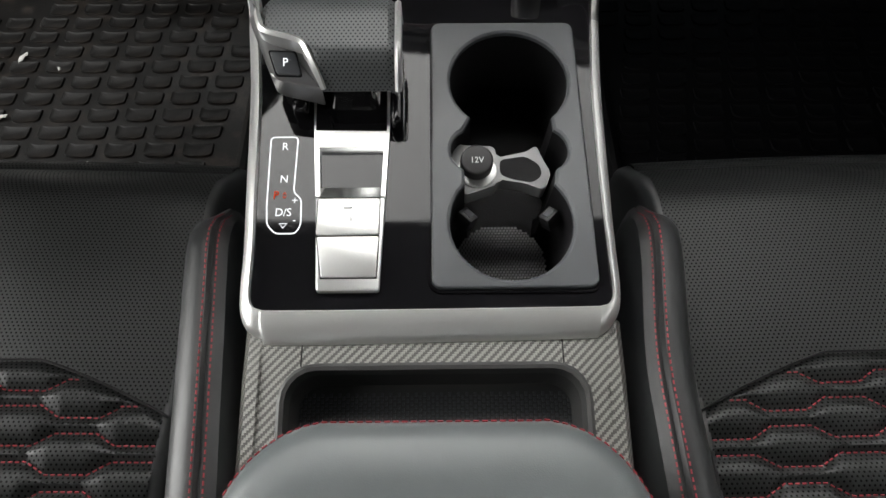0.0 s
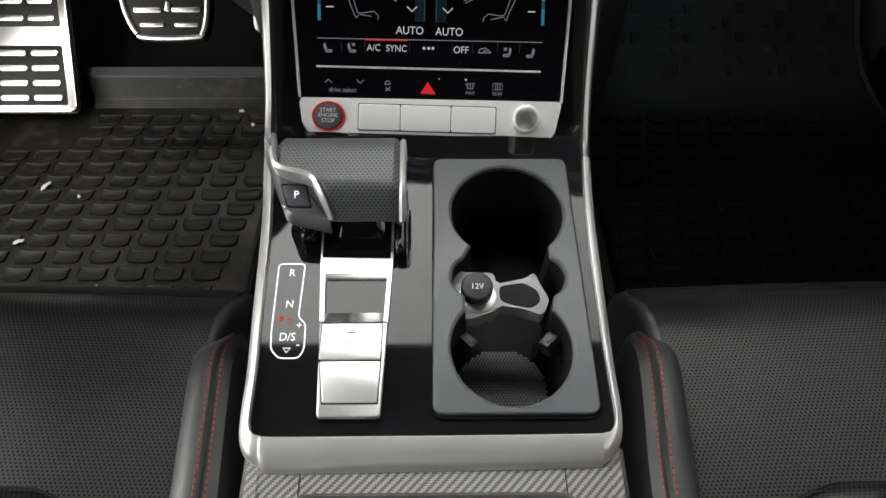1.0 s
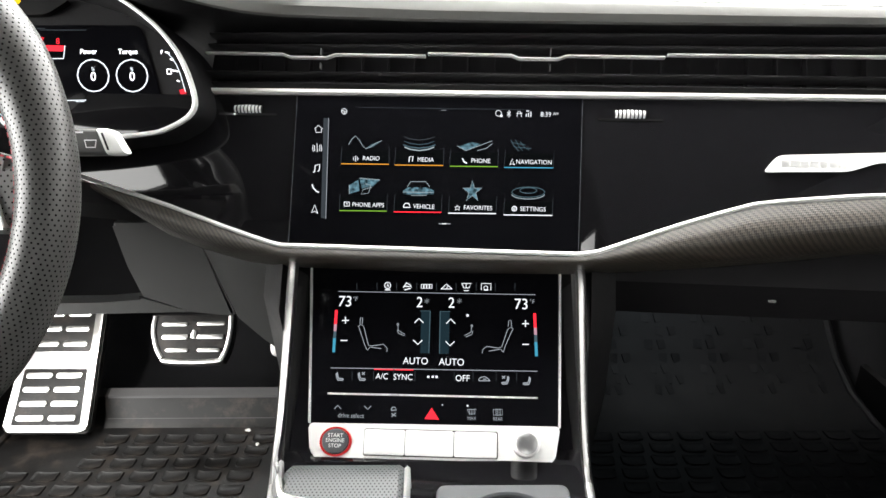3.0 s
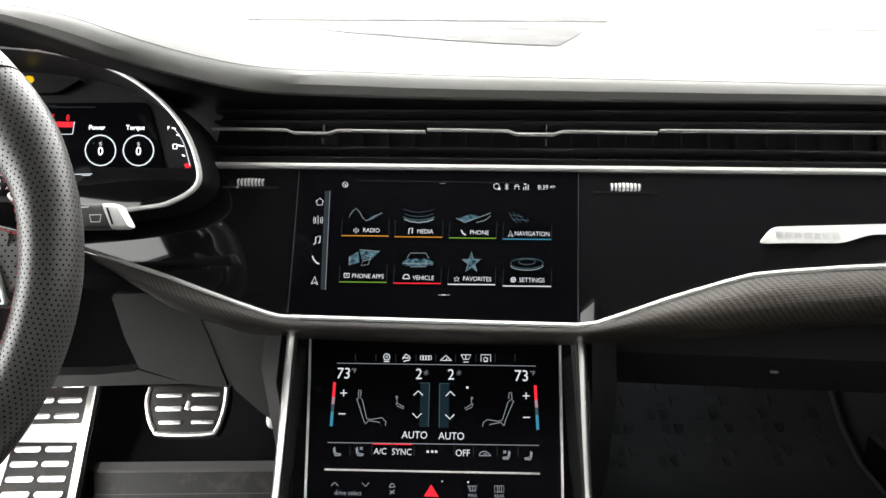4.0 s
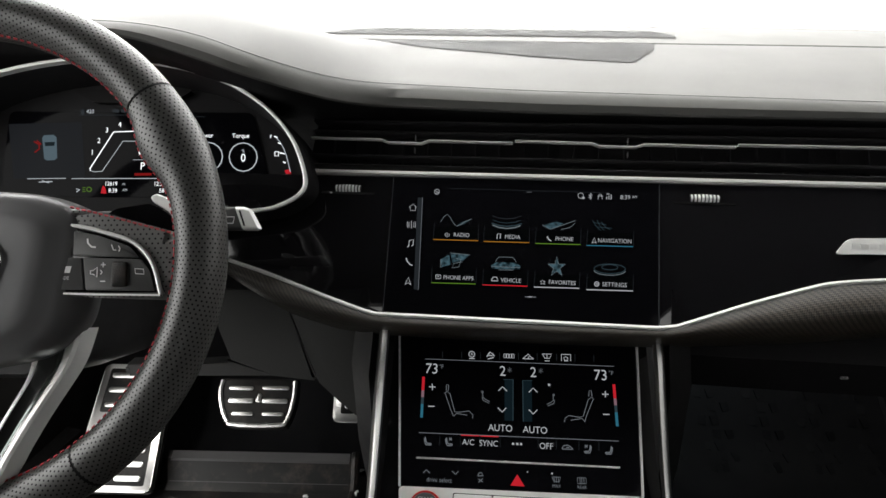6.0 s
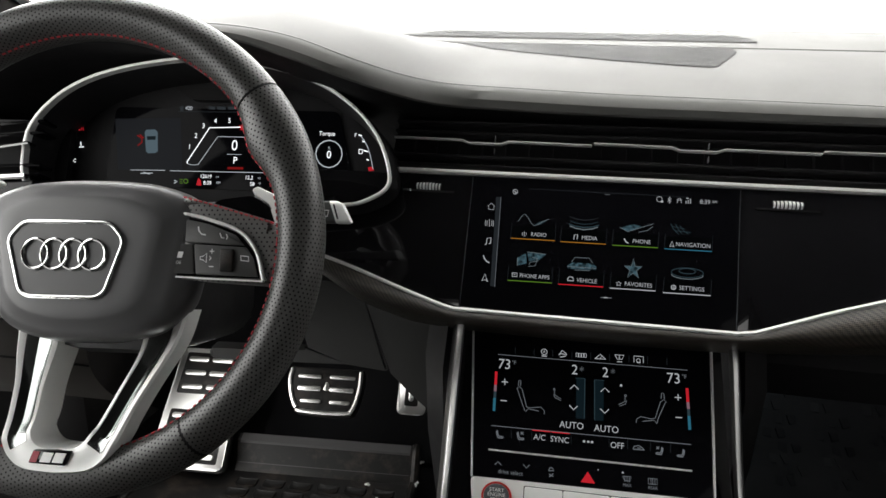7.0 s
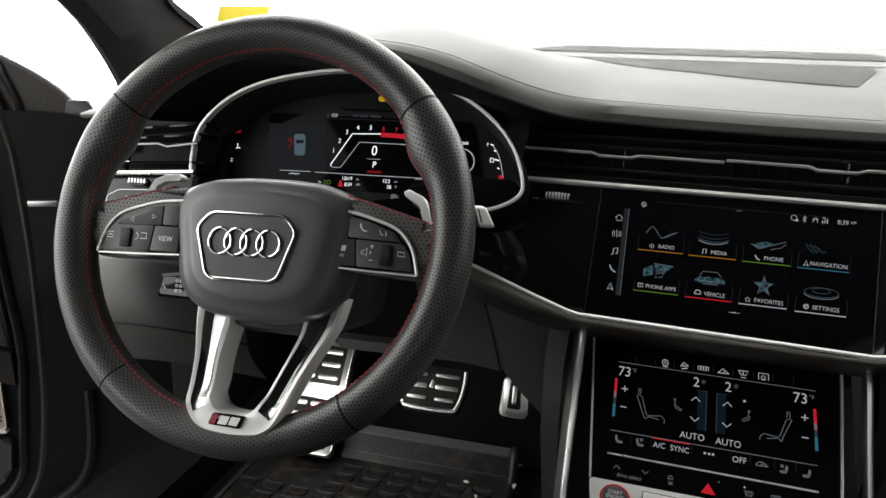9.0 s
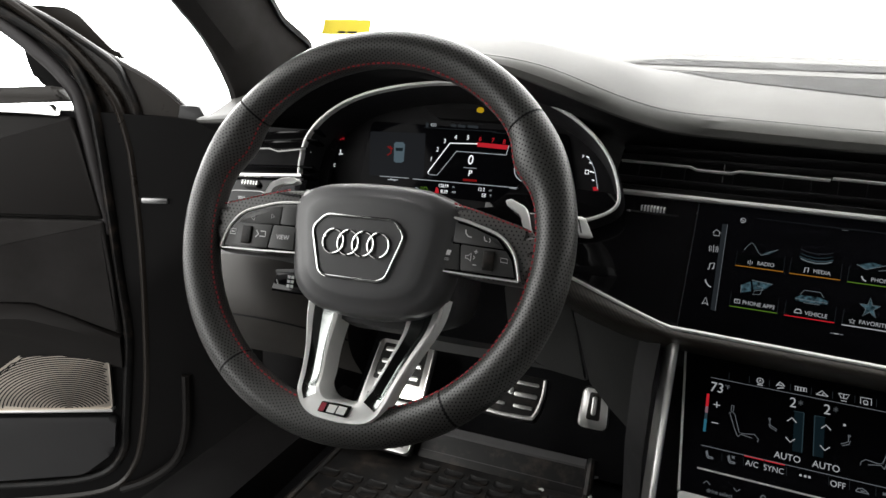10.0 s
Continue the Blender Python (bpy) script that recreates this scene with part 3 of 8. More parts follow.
part("gloss_panel", piece(-0.374, -0.1302, -0.012, -0.001), PIANO, face, "gloss black panel")
part("gloss_panel", piece(0.1298, 0.745, -0.012, -0.001), PIANO, face, "gloss black panel")
bar = [(-0.0017, -0.002), (0.0017, -0.002), (0.0020, 0.0008), (0.0, 0.0020), (-0.0020, 0.0008)]
part("lower_trim_line", sweep([(x, y - 0.0018, 0.0) for x, y in line], bar, up=(0, 0, 1)), SILVER, face, "bright metal line")
strip = [(-0.0024, -0.004), (0.0024, -0.004), (0.0026, 0.0005), (0.001, 0.0026), (-0.002, 0.0022)]
part("upper_trim_line", sweep([(-0.218, top_s + 0.0035, 0.0), (0.1, top_s + 0.0035, 0.0), (0.76, top_s + 0.0035, 0.0)], strip), SILVER, face, "bright metal strip")


def barrel(x0, x1, y, z, r):
    """The rounded front of a roller lying along x."""
    rows = []
    for x, k in ((x0, 0.90), (x0 + 0.0004, 1.0), (x1 - 0.0004, 1.0), (x1, 0.90)):
        rows.append([(x, y + 0.62 * k * r * math.sin(a), z + k * r * math.cos(a)) for a in [radians(d) for d in range(-80, 81, 16)]])
    return loft(rows, False)


# air outlet band above the strip
part("vent_back", prism([(-0.235, top_s), (0.76, top_s), (0.76, 0.225), (-0.225, 0.225)], -0.045, -0.035), DARK, face, "dark air outlet")
for y, d in ((0.150, 0.014), (0.1605, 0.010), (0.187, 0.010), (0.198, 0.012)):
    sl = [(-d, -0.0012), (0.006, -0.0016), (0.0085, 0.0), (0.006, 0.0016), (-d, 0.0012)]
    part("vent_slat", sweep([(-0.222, y, -0.014), (0.2, y, -0.014), (0.76, y - 0.002, -0.014)], [(q, p) for p, q in sl]), TRIM, face)
for x0, x1 in ((-0.2205, -0.012), (-0.010, 0.200), (0.202, 0.76)):
    c = (x0 + x1) / 2
    pts = [(x0, 0.1765, 0), (c - 0.03, 0.1755, 0), (c - 0.022, 0.1725, 0), (c + 0.012, 0.1722, 0), (c + 0.02, 0.1752, 0), (x1, 0.1742, 0)]
    part("vent_bar", sweep(pts, [(-0.0008, -0.0035), (0.0008, -0.0035), (0.0010, 0.0012), (0, 0.0022), (-0.0010, 0.0012)]), SILVER, face, "thin bright vane")
for u in (-0.112, 0.101):
    part("vane_tab", joined(box(u - 0.0004, u + 0.0004, 0.1775, 0.1840, -0.012, -0.006), box(u - 0.0004, u + 0.0004, 0.1650, 0.1700, -0.012, -0.006)), LIGHT_TRIM, face, "small bright vane tab", smooth=0)
for i in range(34):
    x = -0.205 + 0.0255 * i
    part("vent_fin", box(x - 0.0006, x + 0.0006, 0.146, 0.203, -0.036, -0.026), DARK, face, smooth=0)
for x in (-0.1762, 0.1712):
    wheel_bed = part("thumb_wheel", barrel(x - 0.0140, x + 0.0140, 0.1232, -0.0060, 0.0074), DARK, face, "knurled chrome thumb wheel")
    for i in range(8):
        part("knurl", barrel(x - 0.0132 + 0.0034 * i, x - 0.0108 + 0.0034 * i, 0.1232, -0.0060, 0.0086 - 0.0010 * abs(i - 3.5) / 3.5), PALE_METAL, wheel_bed)
    part("thumb_slot", prism(rounded(x - 0.028, x + 0.028, 0.1172, 0.1192, 0.0009), -0.0012, -0.0004), CHROME, face)
for x in (-0.1299, 0.1296):
    part("panel_seam", box(x - 0.00025, x + 0.00025, 0.001, top_s - 0.001, -0.004, -0.0003), GREY_TRIM, face, smooth=0)
# name inlay on the passenger side
inlay = part("inlay_plate", prism(softened([(0.2825, 0.0738), (0.300, 0.0748), (0.352, 0.0760), (0.376, 0.0842), (0.70, 0.0905), (0.70, 0.1010), (0.40, 0.0937), (0.2945, 0.0890)], 0.006), -0.002, 0.0012, 0.0006), PALE_METAL, face, "satin metal inlay")
for i in range(7):
    part("inlay_mark", box(0.297 + 0.0078 * i, 0.3025 + 0.0078 * i, 0.0795, 0.0845, 0.001, 0.0016), SATIN, inlay, smooth=0)

# carbon moulding under the lower line
rows = []
low_edge = [(-0.380, 0.0600), (-0.345, 0.0470), (-0.3039, 0.0314), (-0.2443, 0.0013), (-0.1886, -0.0124), (-0.1299, -0.0175), (0.0084, -0.0165), (0.131, -0.0130), (0.2023, -0.0071), (0.2631, -0.0012), (0.3274, 0.0067), (0.3804, 0.0141), (0.60, 0.028), (0.75, 0.034)]
xs = [p[0] for p in low_edge]
for x in np.linspace(-0.372, 0.745, 74):
    yt = float(np.interp(x, [p[0] for p in edge], [p[1] for p in edge])) - 0.0045
    yb = float(np.interp(x, xs, [p[1] for p in low_edge]))
    h = yt - yb
    rows.append([(x, grow(yt, yb, t), 0.001 + 0.30 * h * math.sin(math.pi * t * 0.8) - 0.018 * t ** 4) for t in np.linspace(0, 1, 9)] + [(x, yb - 0.004, -0.05), (x, yb, -0.10)])
part("carbon_moulding", loft(rows, uvs=True), CARBON_DARK, face, "carbon twill moulding")

# under the dash: knee panels and glove box
knee = [(0.075, -0.02), (0.055, -0.05), (0.07, -0.09), (0.13, -0.112), (0.35, -0.105), (0.60, -0.06)]
part("glove_box", loft([[(u, v, w) for v, w in knee] for u in np.linspace(0.15, 0.78, 6)]), DARK, dash, "black glove box")
part("glove_box_latch", prism(rounded(0.318, 0.326, -0.003, 0.0, 0.0014), 0, 0.002), CHROME, dash, m=Matrix.Translation((0, 0.058, -0.065)) @ pose(0, 0, 0, 60))
kneel = [(0.08, 0.015), (0.055, 0.005), (0.062, -0.012), (0.10, -0.026), (0.25, -0.050), (0.55, -0.02)]
part("knee_panel", loft([[(u, v - 0.12 * ease((-0.2 - u) / 0.25), w + 0.06 * ease((-0.2 - u) / 0.25)) for v, w in kneel] for u in np.linspace(-0.75, -0.155, 14)]), TRIM, dash, "soft black knee panel")
for s in (-1, 1):
    cheek = [(s * 0.146, 0.03, -0.02), (s * 0.146, 0.00, -0.07), (s * 0.150, 0.03, -0.18), (s * 0.150, 0.14, -0.46), (s * 0.150, 0.6, -0.46), (s * 0.150, 0.6, -0.02)]
    part("tunnel_cheek", loft([[Vector(p) for p in cheek], [Vector(p) + Vector((s * 0.026, 0.03, 0)) for p in cheek]], True, True), TRIM, dash, "black tunnel side")
wing = softened([(-0.460, 0.3440), (-0.3766, 0.3450), (-0.3300, 0.3490), (-0.3420, 0.3900), (-0.3500, 0.440), (-0.268, 0.440), (-0.2555, 0.4060), (-0.2290, 0.3270), (-0.2827, 0.3330), (-0.3766, 0.3310), (-0.460, 0.3290)], 0.004, 4)
UNDER = DASH.inverted() @ Matrix.Translation((0, 0.705, 0)) @ Matrix(((1, 0, 0, 0), (0, 0, -1, 0), (0, 1, 0, 0), (0, 0, 0, 1)))
part("knee_wing", prism(wing, -0.020, 0.0, 0.005, 3), PAD_SKIN, dash, "grey black knee bracket under the column", m=UNDER)
part("tunnel_panel", prism(softened([(-0.2535, 0.4060), (-0.2275, 0.3260), (-0.2012, 0.2980), (-0.170, 0.270), (-0.145, 0.270), (-0.145, 0.450), (-0.266, 0.450)], 0.003, 3), -0.020, 0.001, 0.003, 3), PAD_SKIN, dash, "grey black tunnel panel", m=UNDER)
part("dash_end", loft([[(-0.765, v, w) for v, w in ((0.08, 0.20), (0.02, 0.17), (0.0, 0.05), (0.06, -0.10), (0.3, -0.15), (0.5, 0.25))],
                       [(-0.72, v, w) for v, w in ((0.08, 0.20), (0.0, 0.17), (-0.03, 0.05), (0.03, -0.10), (0.3, -0.15), (0.5, 0.25))]], True, True), BLACK, dash, "black dash end")

# ---- centre console ----
console = thing("center_console", CONSOLE, "gloss black centre console with satin metal surround and carbon sides", "console")


rail_l = [(-0.1385, 0.415, 0.140), (-0.1392, 0.385, 0.115), (-0.1405, 0.345, 0.073), (-0.1415, 0.300, 0.027), (-0.1415, 0.268, 0.006), (-0.1385, 0.235, 0.001), (-0.132, 0.176, 0), (-0.128, 0.10, 0)]
rail_r = [(0.1215, 0.10, 0), (0.123, 0.176, 0), (0.1270, 0.235, 0.001), (0.1290, 0.262, 0.006), (0.1310, 0.292, 0.027), (0.1335, 0.335, 0.073), (0.1355, 0.372, 0.115), (0.1360, 0.405, 0.140)]
out_c = [(-0.1258, 0.060), (-0.1253, 0.035), (-0.1236, 0.017), (-0.1180, 0.006), (-0.1085, 0.0005), (-0.095, -0.0040), (0.0, -0.0028), (0.092, -0.0014), (0.105, 0.0008), (0.1135, 0.0080), (0.1190, 0.0180), (0.1212, 0.035), (0.1212, 0.060)]
in_c = [(-0.1170, 0.060), (-0.1166, 0.035), (-0.1160, 0.0255), (-0.1140, 0.0205), (-0.1095, 0.0180), (-0.095, 0.0170), (0.0, 0.0172), (0.092, 0.0178), (0.1065, 0.0185), (0.1110, 0.0205), (0.1138, 0.0255), (0.1142, 0.035), (0.1138, 0.060)]
outer_l = spline(rail_l + [(x, y, 0) for x, y in out_c] + rail_r, 5)
thin = [0.0092, 0.0090, 0.0084, 0.0076, 0.0070, 0.0078, 0.0085, 0.0087]
inner_l = spline([(p[0] + w, p[1], p[2]) for p, w in zip(rail_l, thin)] + [(x, y, 0) for x, y in in_c] + [(p[0] - w, p[1], p[2]) for p, w in zip(rail_r, [0.0078, 0.0078, 0.0076, 0.0076, 0.0078, 0.0084, 0.0090, 0.0092])], 5)
rows = []
for a, c in zip(outer_l, inner_l):
    up = Vector((0, 0, 1)) if a.y < 0.25 else Vector((0, 0, 1)).lerp(Vector((0, -0.68, 0.73)), ease((a.y - 0.25) / 0.06))
    deep = 0.016 + 0.022 * ease((a.y - 0.20) / 0.10)
    flare = Vector((math.copysign(0.006, a.x), 0, 0)) * ease((a.y - 0.20) / 0.10)
    slope = 1.0 - 0.75 * ease((a.y - 0.05) / 0.12)
    rows.append([a - up * deep + flare, a - up * (0.0045 + 0.0060 * slope), a.lerp(c, 0.05) - up * (0.0022 + 0.0055 * slope), a.lerp(c, 0.22) + up * (0.0002 - 0.0040 * slope), a.lerp(c, 0.55) + up * (0.0010 - 0.0012 * slope), a.lerp(c, 0.84) + up * 0.0012, a.lerp(c, 0.93) + up * 0.0014, a.lerp(c, 0.985) - up * 0.0004, c - up * 0.009])
cut_l = next(i for i, a in enumerate(outer_l) if a.y < 0.245)
cut_r = len(outer_l) - next(i for i, a in enumerate(outer_l[::-1]) if a.y < 0.245)
part("metal_surround", loft(rows[cut_l:cut_r], True, True), SATIN, console, "satin aluminium surround")
part("rising_rail", loft(rows[:cut_l + 1], True, True), RAIL_METAL, console, "grey satin rail beside the lower display")
part("rising_rail", loft(rows[cut_r - 1:], True, True), RAIL_METAL, console, "grey satin rail beside the lower display")

hole = rounded(-0.003, 0.1075, 0.0285, 0.2435, 0.008, 5)
outline = rounded(-0.119, 0.1155, 0.010, 0.27, 0.012, 5)
outline = [(x * (1 + 0.40 * max(0.0, y - 0.05)), y) for x, y in outline]
part("black_top", ring_plate(outline, hole, -0.014, -0.003), PIANO, console, "gloss black plastic top")
part("black_riser", slab([[(x * k, y, z) for x in (-0.131, -0.06, 0.0, 0.06, 0.122)] for k, y, z in ((1.0, 0.262, -0.007), (1.03, 0.285, -0.010), (1.05, 0.335, 0.020), (1.06, 0.43, 0.112))], 0.004), PIANO, console, "gloss black riser")

# cup holder insert
cup = thing("cup_holder_insert", CONSOLE, "grey moulded double cup holder sunk in the console", "cup holder")


def arc(cx, cy, r, a0, a1, n):
    return [(cx + r * math.cos(radians(grow(a0, a1, i / n))), cy + r * math.sin(radians(grow(a0, a1, i / n)))) for i in range(n + 1)]


well = (arc(0.0520, 0.0765, 0.0410, -90, 42, 14) + arc(0.0765, 0.1315, 0.0175, -62, 62, 8) + arc(0.0555, 0.1895, 0.0428, -48, 228, 26)
        + arc(0.0298, 0.1315, 0.0175, 118, 242, 8) + arc(0.0520, 0.0765, 0.0410, 138, 262, 13))
rim = rounded(-0.0012, 0.1060, 0.0300, 0.2420, 0.007, 6)
b = bmesh.new()
loops = []
for poly, z in ((shift(rim, -0.0014), 0.0008), (shift(well, 0.0024), 0.0008)):
    vs = [b.verts.new((x, y, z)) for x, y in poly]
    loops.append([b.edges.new((vs[i], vs[(i + 1) % len(vs)])) for i in range(len(vs))])
bmesh.ops.triangle_fill(b, edges=loops[0] + loops[1], use_beauty=True)
rows = [[(x, y, z) for x, y in poly] for poly, z in ((shift(well, 0.0024), 0.0008), (shift(well, 0.0006), -0.0004), (well, -0.003), (shift(well, -0.002), -0.082), (shift(well, -0.005), -0.088))]
edge_rows = [[(x, y, z) for x, y in poly] for poly, z in ((rim, -0.012), (rim, -0.0010), (shift(rim, -0.0005), 0.0004), (shift(rim, -0.0014), 0.0008))]
part("insert_body", joined(b, loft(rows[:3], True), loft(edge_rows, True)), GREY_TRIM, cup, "soft grey moulded rim")
part("insert_gap", sweep([(x, y, -0.003) for x, y in shift(rim, 0.0016)], [(-0.0013, -0.004), (0.0013, -0.004), (0.0010, 0.0014), (-0.0010, 0.0014)], True), PIANO, cup, "gloss black joint")
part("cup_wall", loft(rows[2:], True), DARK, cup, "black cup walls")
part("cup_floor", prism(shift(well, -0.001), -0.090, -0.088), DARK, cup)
mat_bm = bmesh.new()
for i in range(-14, 15):
    for j in range(-14, 15):
        x, y = i * 0.0027 + (j % 2) * 0.00135, j * 0.00235
        if x * x + y * y < 0.036 ** 2:
            bmesh.ops.create_cube(mat_bm, size=1.0, matrix=Matrix.Translation((0.052 + x, 0.077 + y, -0.0870)) @ Matrix.Diagonal((0.0019, 0.0016, 0.002, 1)))
part("ribbed_mat", mat_bm, BRIDGE_GREY, cup, "ribbed rubber mat", smooth=0)["kind"] = "stuff"
for x, y, a in ((0.0245, 0.0905, -45), (0.0800, 0.0905, 45)):
    clip = part("cup_clip", box(-0.006, 0.006, -0.0045, 0.0045, -0.012, 0.0, 0.001), TRIM, cup, "black spring clip", m=Matrix.Translation((x, y, -0.018)) @ pose(0, 0, 0, -25, 0, a))
    part("clip_face", box(-0.0035, 0.0035, -0.0025, 0.0025, 0.0, 0.0008, 0.0003, 1), GREY_TRIM, clip)
bridge = softened([(0.0125, 0.148), (0.022, 0.1445), (0.0445, 0.1435), (0.0455, 0.134), (0.068, 0.139), (0.0745, 0.1445), (0.079, 0.132), (0.084, 0.121), (0.078, 0.108), (0.064, 0.1135), (0.0465, 0.1165), (0.044, 0.112), (0.022, 0.104), (0.021, 0.112), (0.0145, 0.122)], 0.003)
part("divider", prism(bridge, -0.030, -0.016, 0.001), BRIDGE_GREY, cup, "grey dividing bridge")
part("divider_pocket", prism(softened([(0.0475, 0.132), (0.066, 0.135), (0.076, 0.128), (0.0775, 0.119), (0.070, 0.1135), (0.056, 0.1165), (0.0475, 0.120)], 0.004), -0.020, -0.0156), DARK, cup)
socket = part("power_socket", prism(disc(0.0142, 24), -0.026, -0.0148, 0.0015), SATIN, cup, "chrome ringed power socket", m=Matrix.Translation((0.0312, 0.1235, 0)))
part("socket_cap", prism(disc(0.0116, 24), -0.022, -0.0040, 0.002, 3), TRIM, socket, "black socket cap", m=pose(-0.0005, 0.002, 0, 6, 0, 0))
lettering("12V", -0.0005, 0.0015, -0.0034, 0.0066, INK, socket)

# selector track and buttons
track = thing("selector_track", CONSOLE, "satin metal selector plate with parking brake switch", "switch plate")
part("plate", joined(prism(softened([(-0.0745, 0.0285), (-0.0345, 0.0285), (-0.0321, 0.0945), (-0.0787, 0.0945)], 0.002, 3), -0.010, 0.0012, 0.0012),
                     prism([(-0.0787, 0.0945), (-0.0757, 0.0945), (-0.0785, 0.1330), (-0.0818, 0.1330)], -0.010, 0.0012),
                     prism([(-0.0350, 0.0945), (-0.0321, 0.0945), (-0.0307, 0.1330), (-0.0337, 0.1330)], -0.010, 0.0012),
                     prism([(-0.0818, 0.1330), (-0.0307, 0.1330), (-0.0300, 0.150), (-0.0315, 0.250), (-0.0900, 0.250), (-0.0830, 0.150)], -0.010, 0.0012)), SATIN, track, "satin metal plate")
part("lever_slot", prism([(-0.0815, 0.147), (-0.0320, 0.146), (-0.0330, 0.235), (-0.0850, 0.235)], -0.002, 0.0016), PIANO, track, "black lever slot")
rows = [[(x, y, z) for x in (-0.0790, -0.0325)] for y, z in ((0.1335, 0.0000), (0.130, -0.0045), (0.124, -0.0078), (0.117, -0.0088), (0.110, -0.0078), (0.102, -0.0040), (0.0940, 0.0000))]
part("mirror_dip", slab([[(r[0][0], r[0][1], r[0][2] + 0.0012), (r[1][0], r[1][1], r[1][2] + 0.0012)] for r in rows], 0.0006), POLISHED, track, "polished dip")
part("switch_gap", joined(prism(rounded(-0.0771, -0.0349, 0.0659, 0.0936, 0.0012, 2), 0.0, 0.0015), prism([(-0.0722, 0.0366), (-0.0361, 0.0366), (-0.0348, 0.0662), (-0.0765, 0.0662)], 0.0, 0.0016)), DARK, track, smooth=0)
part("brake_switch", prism(rounded(-0.0765, -0.0355, 0.0665, 0.0930, 0.0012, 2), 0.0, 0.0030, 0.0008), SATIN, track, "satin parking brake switch")
part("auto_hold_switch", prism(softened([(-0.0715, 0.0372), (-0.0368, 0.0372), (-0.0355, 0.0655), (-0.0758, 0.0655)], 0.001, 2), 0.0, 0.0026, 0.0008), SATIN, track, "satin rocker switch")
part("switch_lamp", prism(rounded(-0.0595, -0.053, 0.0852, 0.0862, 0.0004, 2), 0.0029, 0.0033), DARK, track)
part("switch_mark", joined(*[prism(rounded(-0.0600 + 0.0045 * i, -0.0570 + 0.0045 * i, 0.0755 + 0.001 * (i % 2), 0.0795, 0.0006, 2), 0.0029, 0.0032) for i in range(2)]), INK, track)
part("lever_guard", box(-0.098, -0.087, 0.158, 0.215, -0.004, 0.012, 0.004, 3), PIANO, track, "gloss black lever guard")
part("lever_guard", box(-0.0285, -0.0205, 0.147, 0.205, -0.004, 0.012, 0.0035, 3), PIANO, track, "gloss black lever guard")

# gear positions printed on the console
sign = thing("gear_position_display", CONSOLE @ Matrix.Translation((0, 0, -0.0028)), "lit gear position outline on the console", "display")
frame_pts = softened([(-0.1135, 0.1440), (-0.0945, 0.1440), (-0.0945, 0.1005), (-0.0890, 0.0955), (-0.0880, 0.0765), (-0.0910, 0.0700), (-0.1045, 0.0700), (-0.1105, 0.0765), (-0.1118, 0.0900)], 0.003, 3)
part("outline", line2(frame_pts, 0.0009, 0.0, True), SIGN_WHITE, sign)
for s, x, y, z, mt in (("R", -0.1030, 0.1361, 0.0062, SIGN_WHITE), ("N", -0.1017, 0.1105, 0.0062, SIGN_WHITE), ("P", -0.1062, 0.0982, 0.0064, SIGN_RED), ("D/S", -0.1003, 0.0853, 0.0062, SIGN_WHITE), ("+", -0.0932, 0.0940, 0.006, SIGN_WHITE), ("-", -0.0925, 0.0800, 0.006, SIGN_WHITE)):
    lettering(s, x, y, 0.0003, size=z * 1.35, mat=mt, parent=sign, name="gear_letter")
part("down_mark", line2([(-0.1022, 0.0772), (-0.0972, 0.0772), (-0.0997, 0.0740)], 0.0007, 0.0003, True), SIGN_WHITE, sign)
part("park_mark", joined(line2([(-0.1014, 0.0988), (-0.1004, 0.1004), (-0.0994, 0.0988)], 0.0006, 0.0003), line2([(-0.1014, 0.0976), (-0.1004, 0.0960), (-0.0994, 0.0976)], 0.0006, 0.0003)), SIGN_RED, sign)

# gear selector
lever = thing("gear_selector", CONSOLE @ Matrix.Translation((0, 0, 0.0)), "leather wrapped gear selector with satin metal cheek", "gear selector")
grip = bmesh.new()
uvl = grip.loops.layers.uv.new("UVMap")
rows, marks = [], []
for x in np.linspace(-0.1135, -0.0235, 37):
    bt = float(np.interp(x, [-0.1135, -0.106, -0.086, -0.0790], [0.1985, 0.1905, 0.1850, 0.1780]))
    f = grow(0.1, 1.0, ease((x + 0.0800) / 0.006))
    side = 0.005 * (ease((-0.1085 - x) / 0.005) + ease((x + 0.0285) / 0.005))
    sec = [(0.2150, 0.020), (0.2215, 0.030), (0.2235, 0.040), (0.2215, 0.0470), (0.2150, 0.0510), (0.2050, 0.0530)]
    sec += [(grow(0.2050, bt, k / 7), 0.0530 - 0.03 * (0.2050 - grow(0.2050, bt, k / 7))) for k in range(1, 8)]
    zb = sec[-1][1]
    sec += [(bt - d * f, zb - h) for d, h in ((0.0030, 0.0009), (0.0058, 0.0032), (0.0080, 0.0070), (0.0115, 0.0150), (0.0150, 0.0230), (0.0160, 0.0270), (0.0120, 0.0300))]
    rows.append([grip.verts.new((x, y, z - side)) for y, z in sec])
    run = [0.0]
    for (a, c), (e, g) in zip(sec, sec[1:]):
        run.append(run[-1] + math.hypot(e - a, g - c))
    marks.append([(x, r) for r in run])
for k in range(len(rows) - 1):
    for i in range(len(rows[0]) - 1):
        f = grip.faces.new((rows[k][i], rows[k][i + 1], rows[k + 1][i + 1], rows[k + 1][i]))
        for lp, uv in zip(f.loops, (marks[k][i], marks[k][i + 1], marks[k + 1][i + 1], marks[k + 1][i])):
            lp[uvl].uv = uv
part("grip", grip, KNOB_HIDE, lever, "perforated black leather grip")
part("grip_core", box(-0.108, -0.028, 0.192, 0.214, 0.012, 0.046, 0.004), TRIM, lever)
part("grip_core_front", box(-0.070, -0.028, 0.170, 0.195, 0.014, 0.040, 0.004), TRIM, lever)
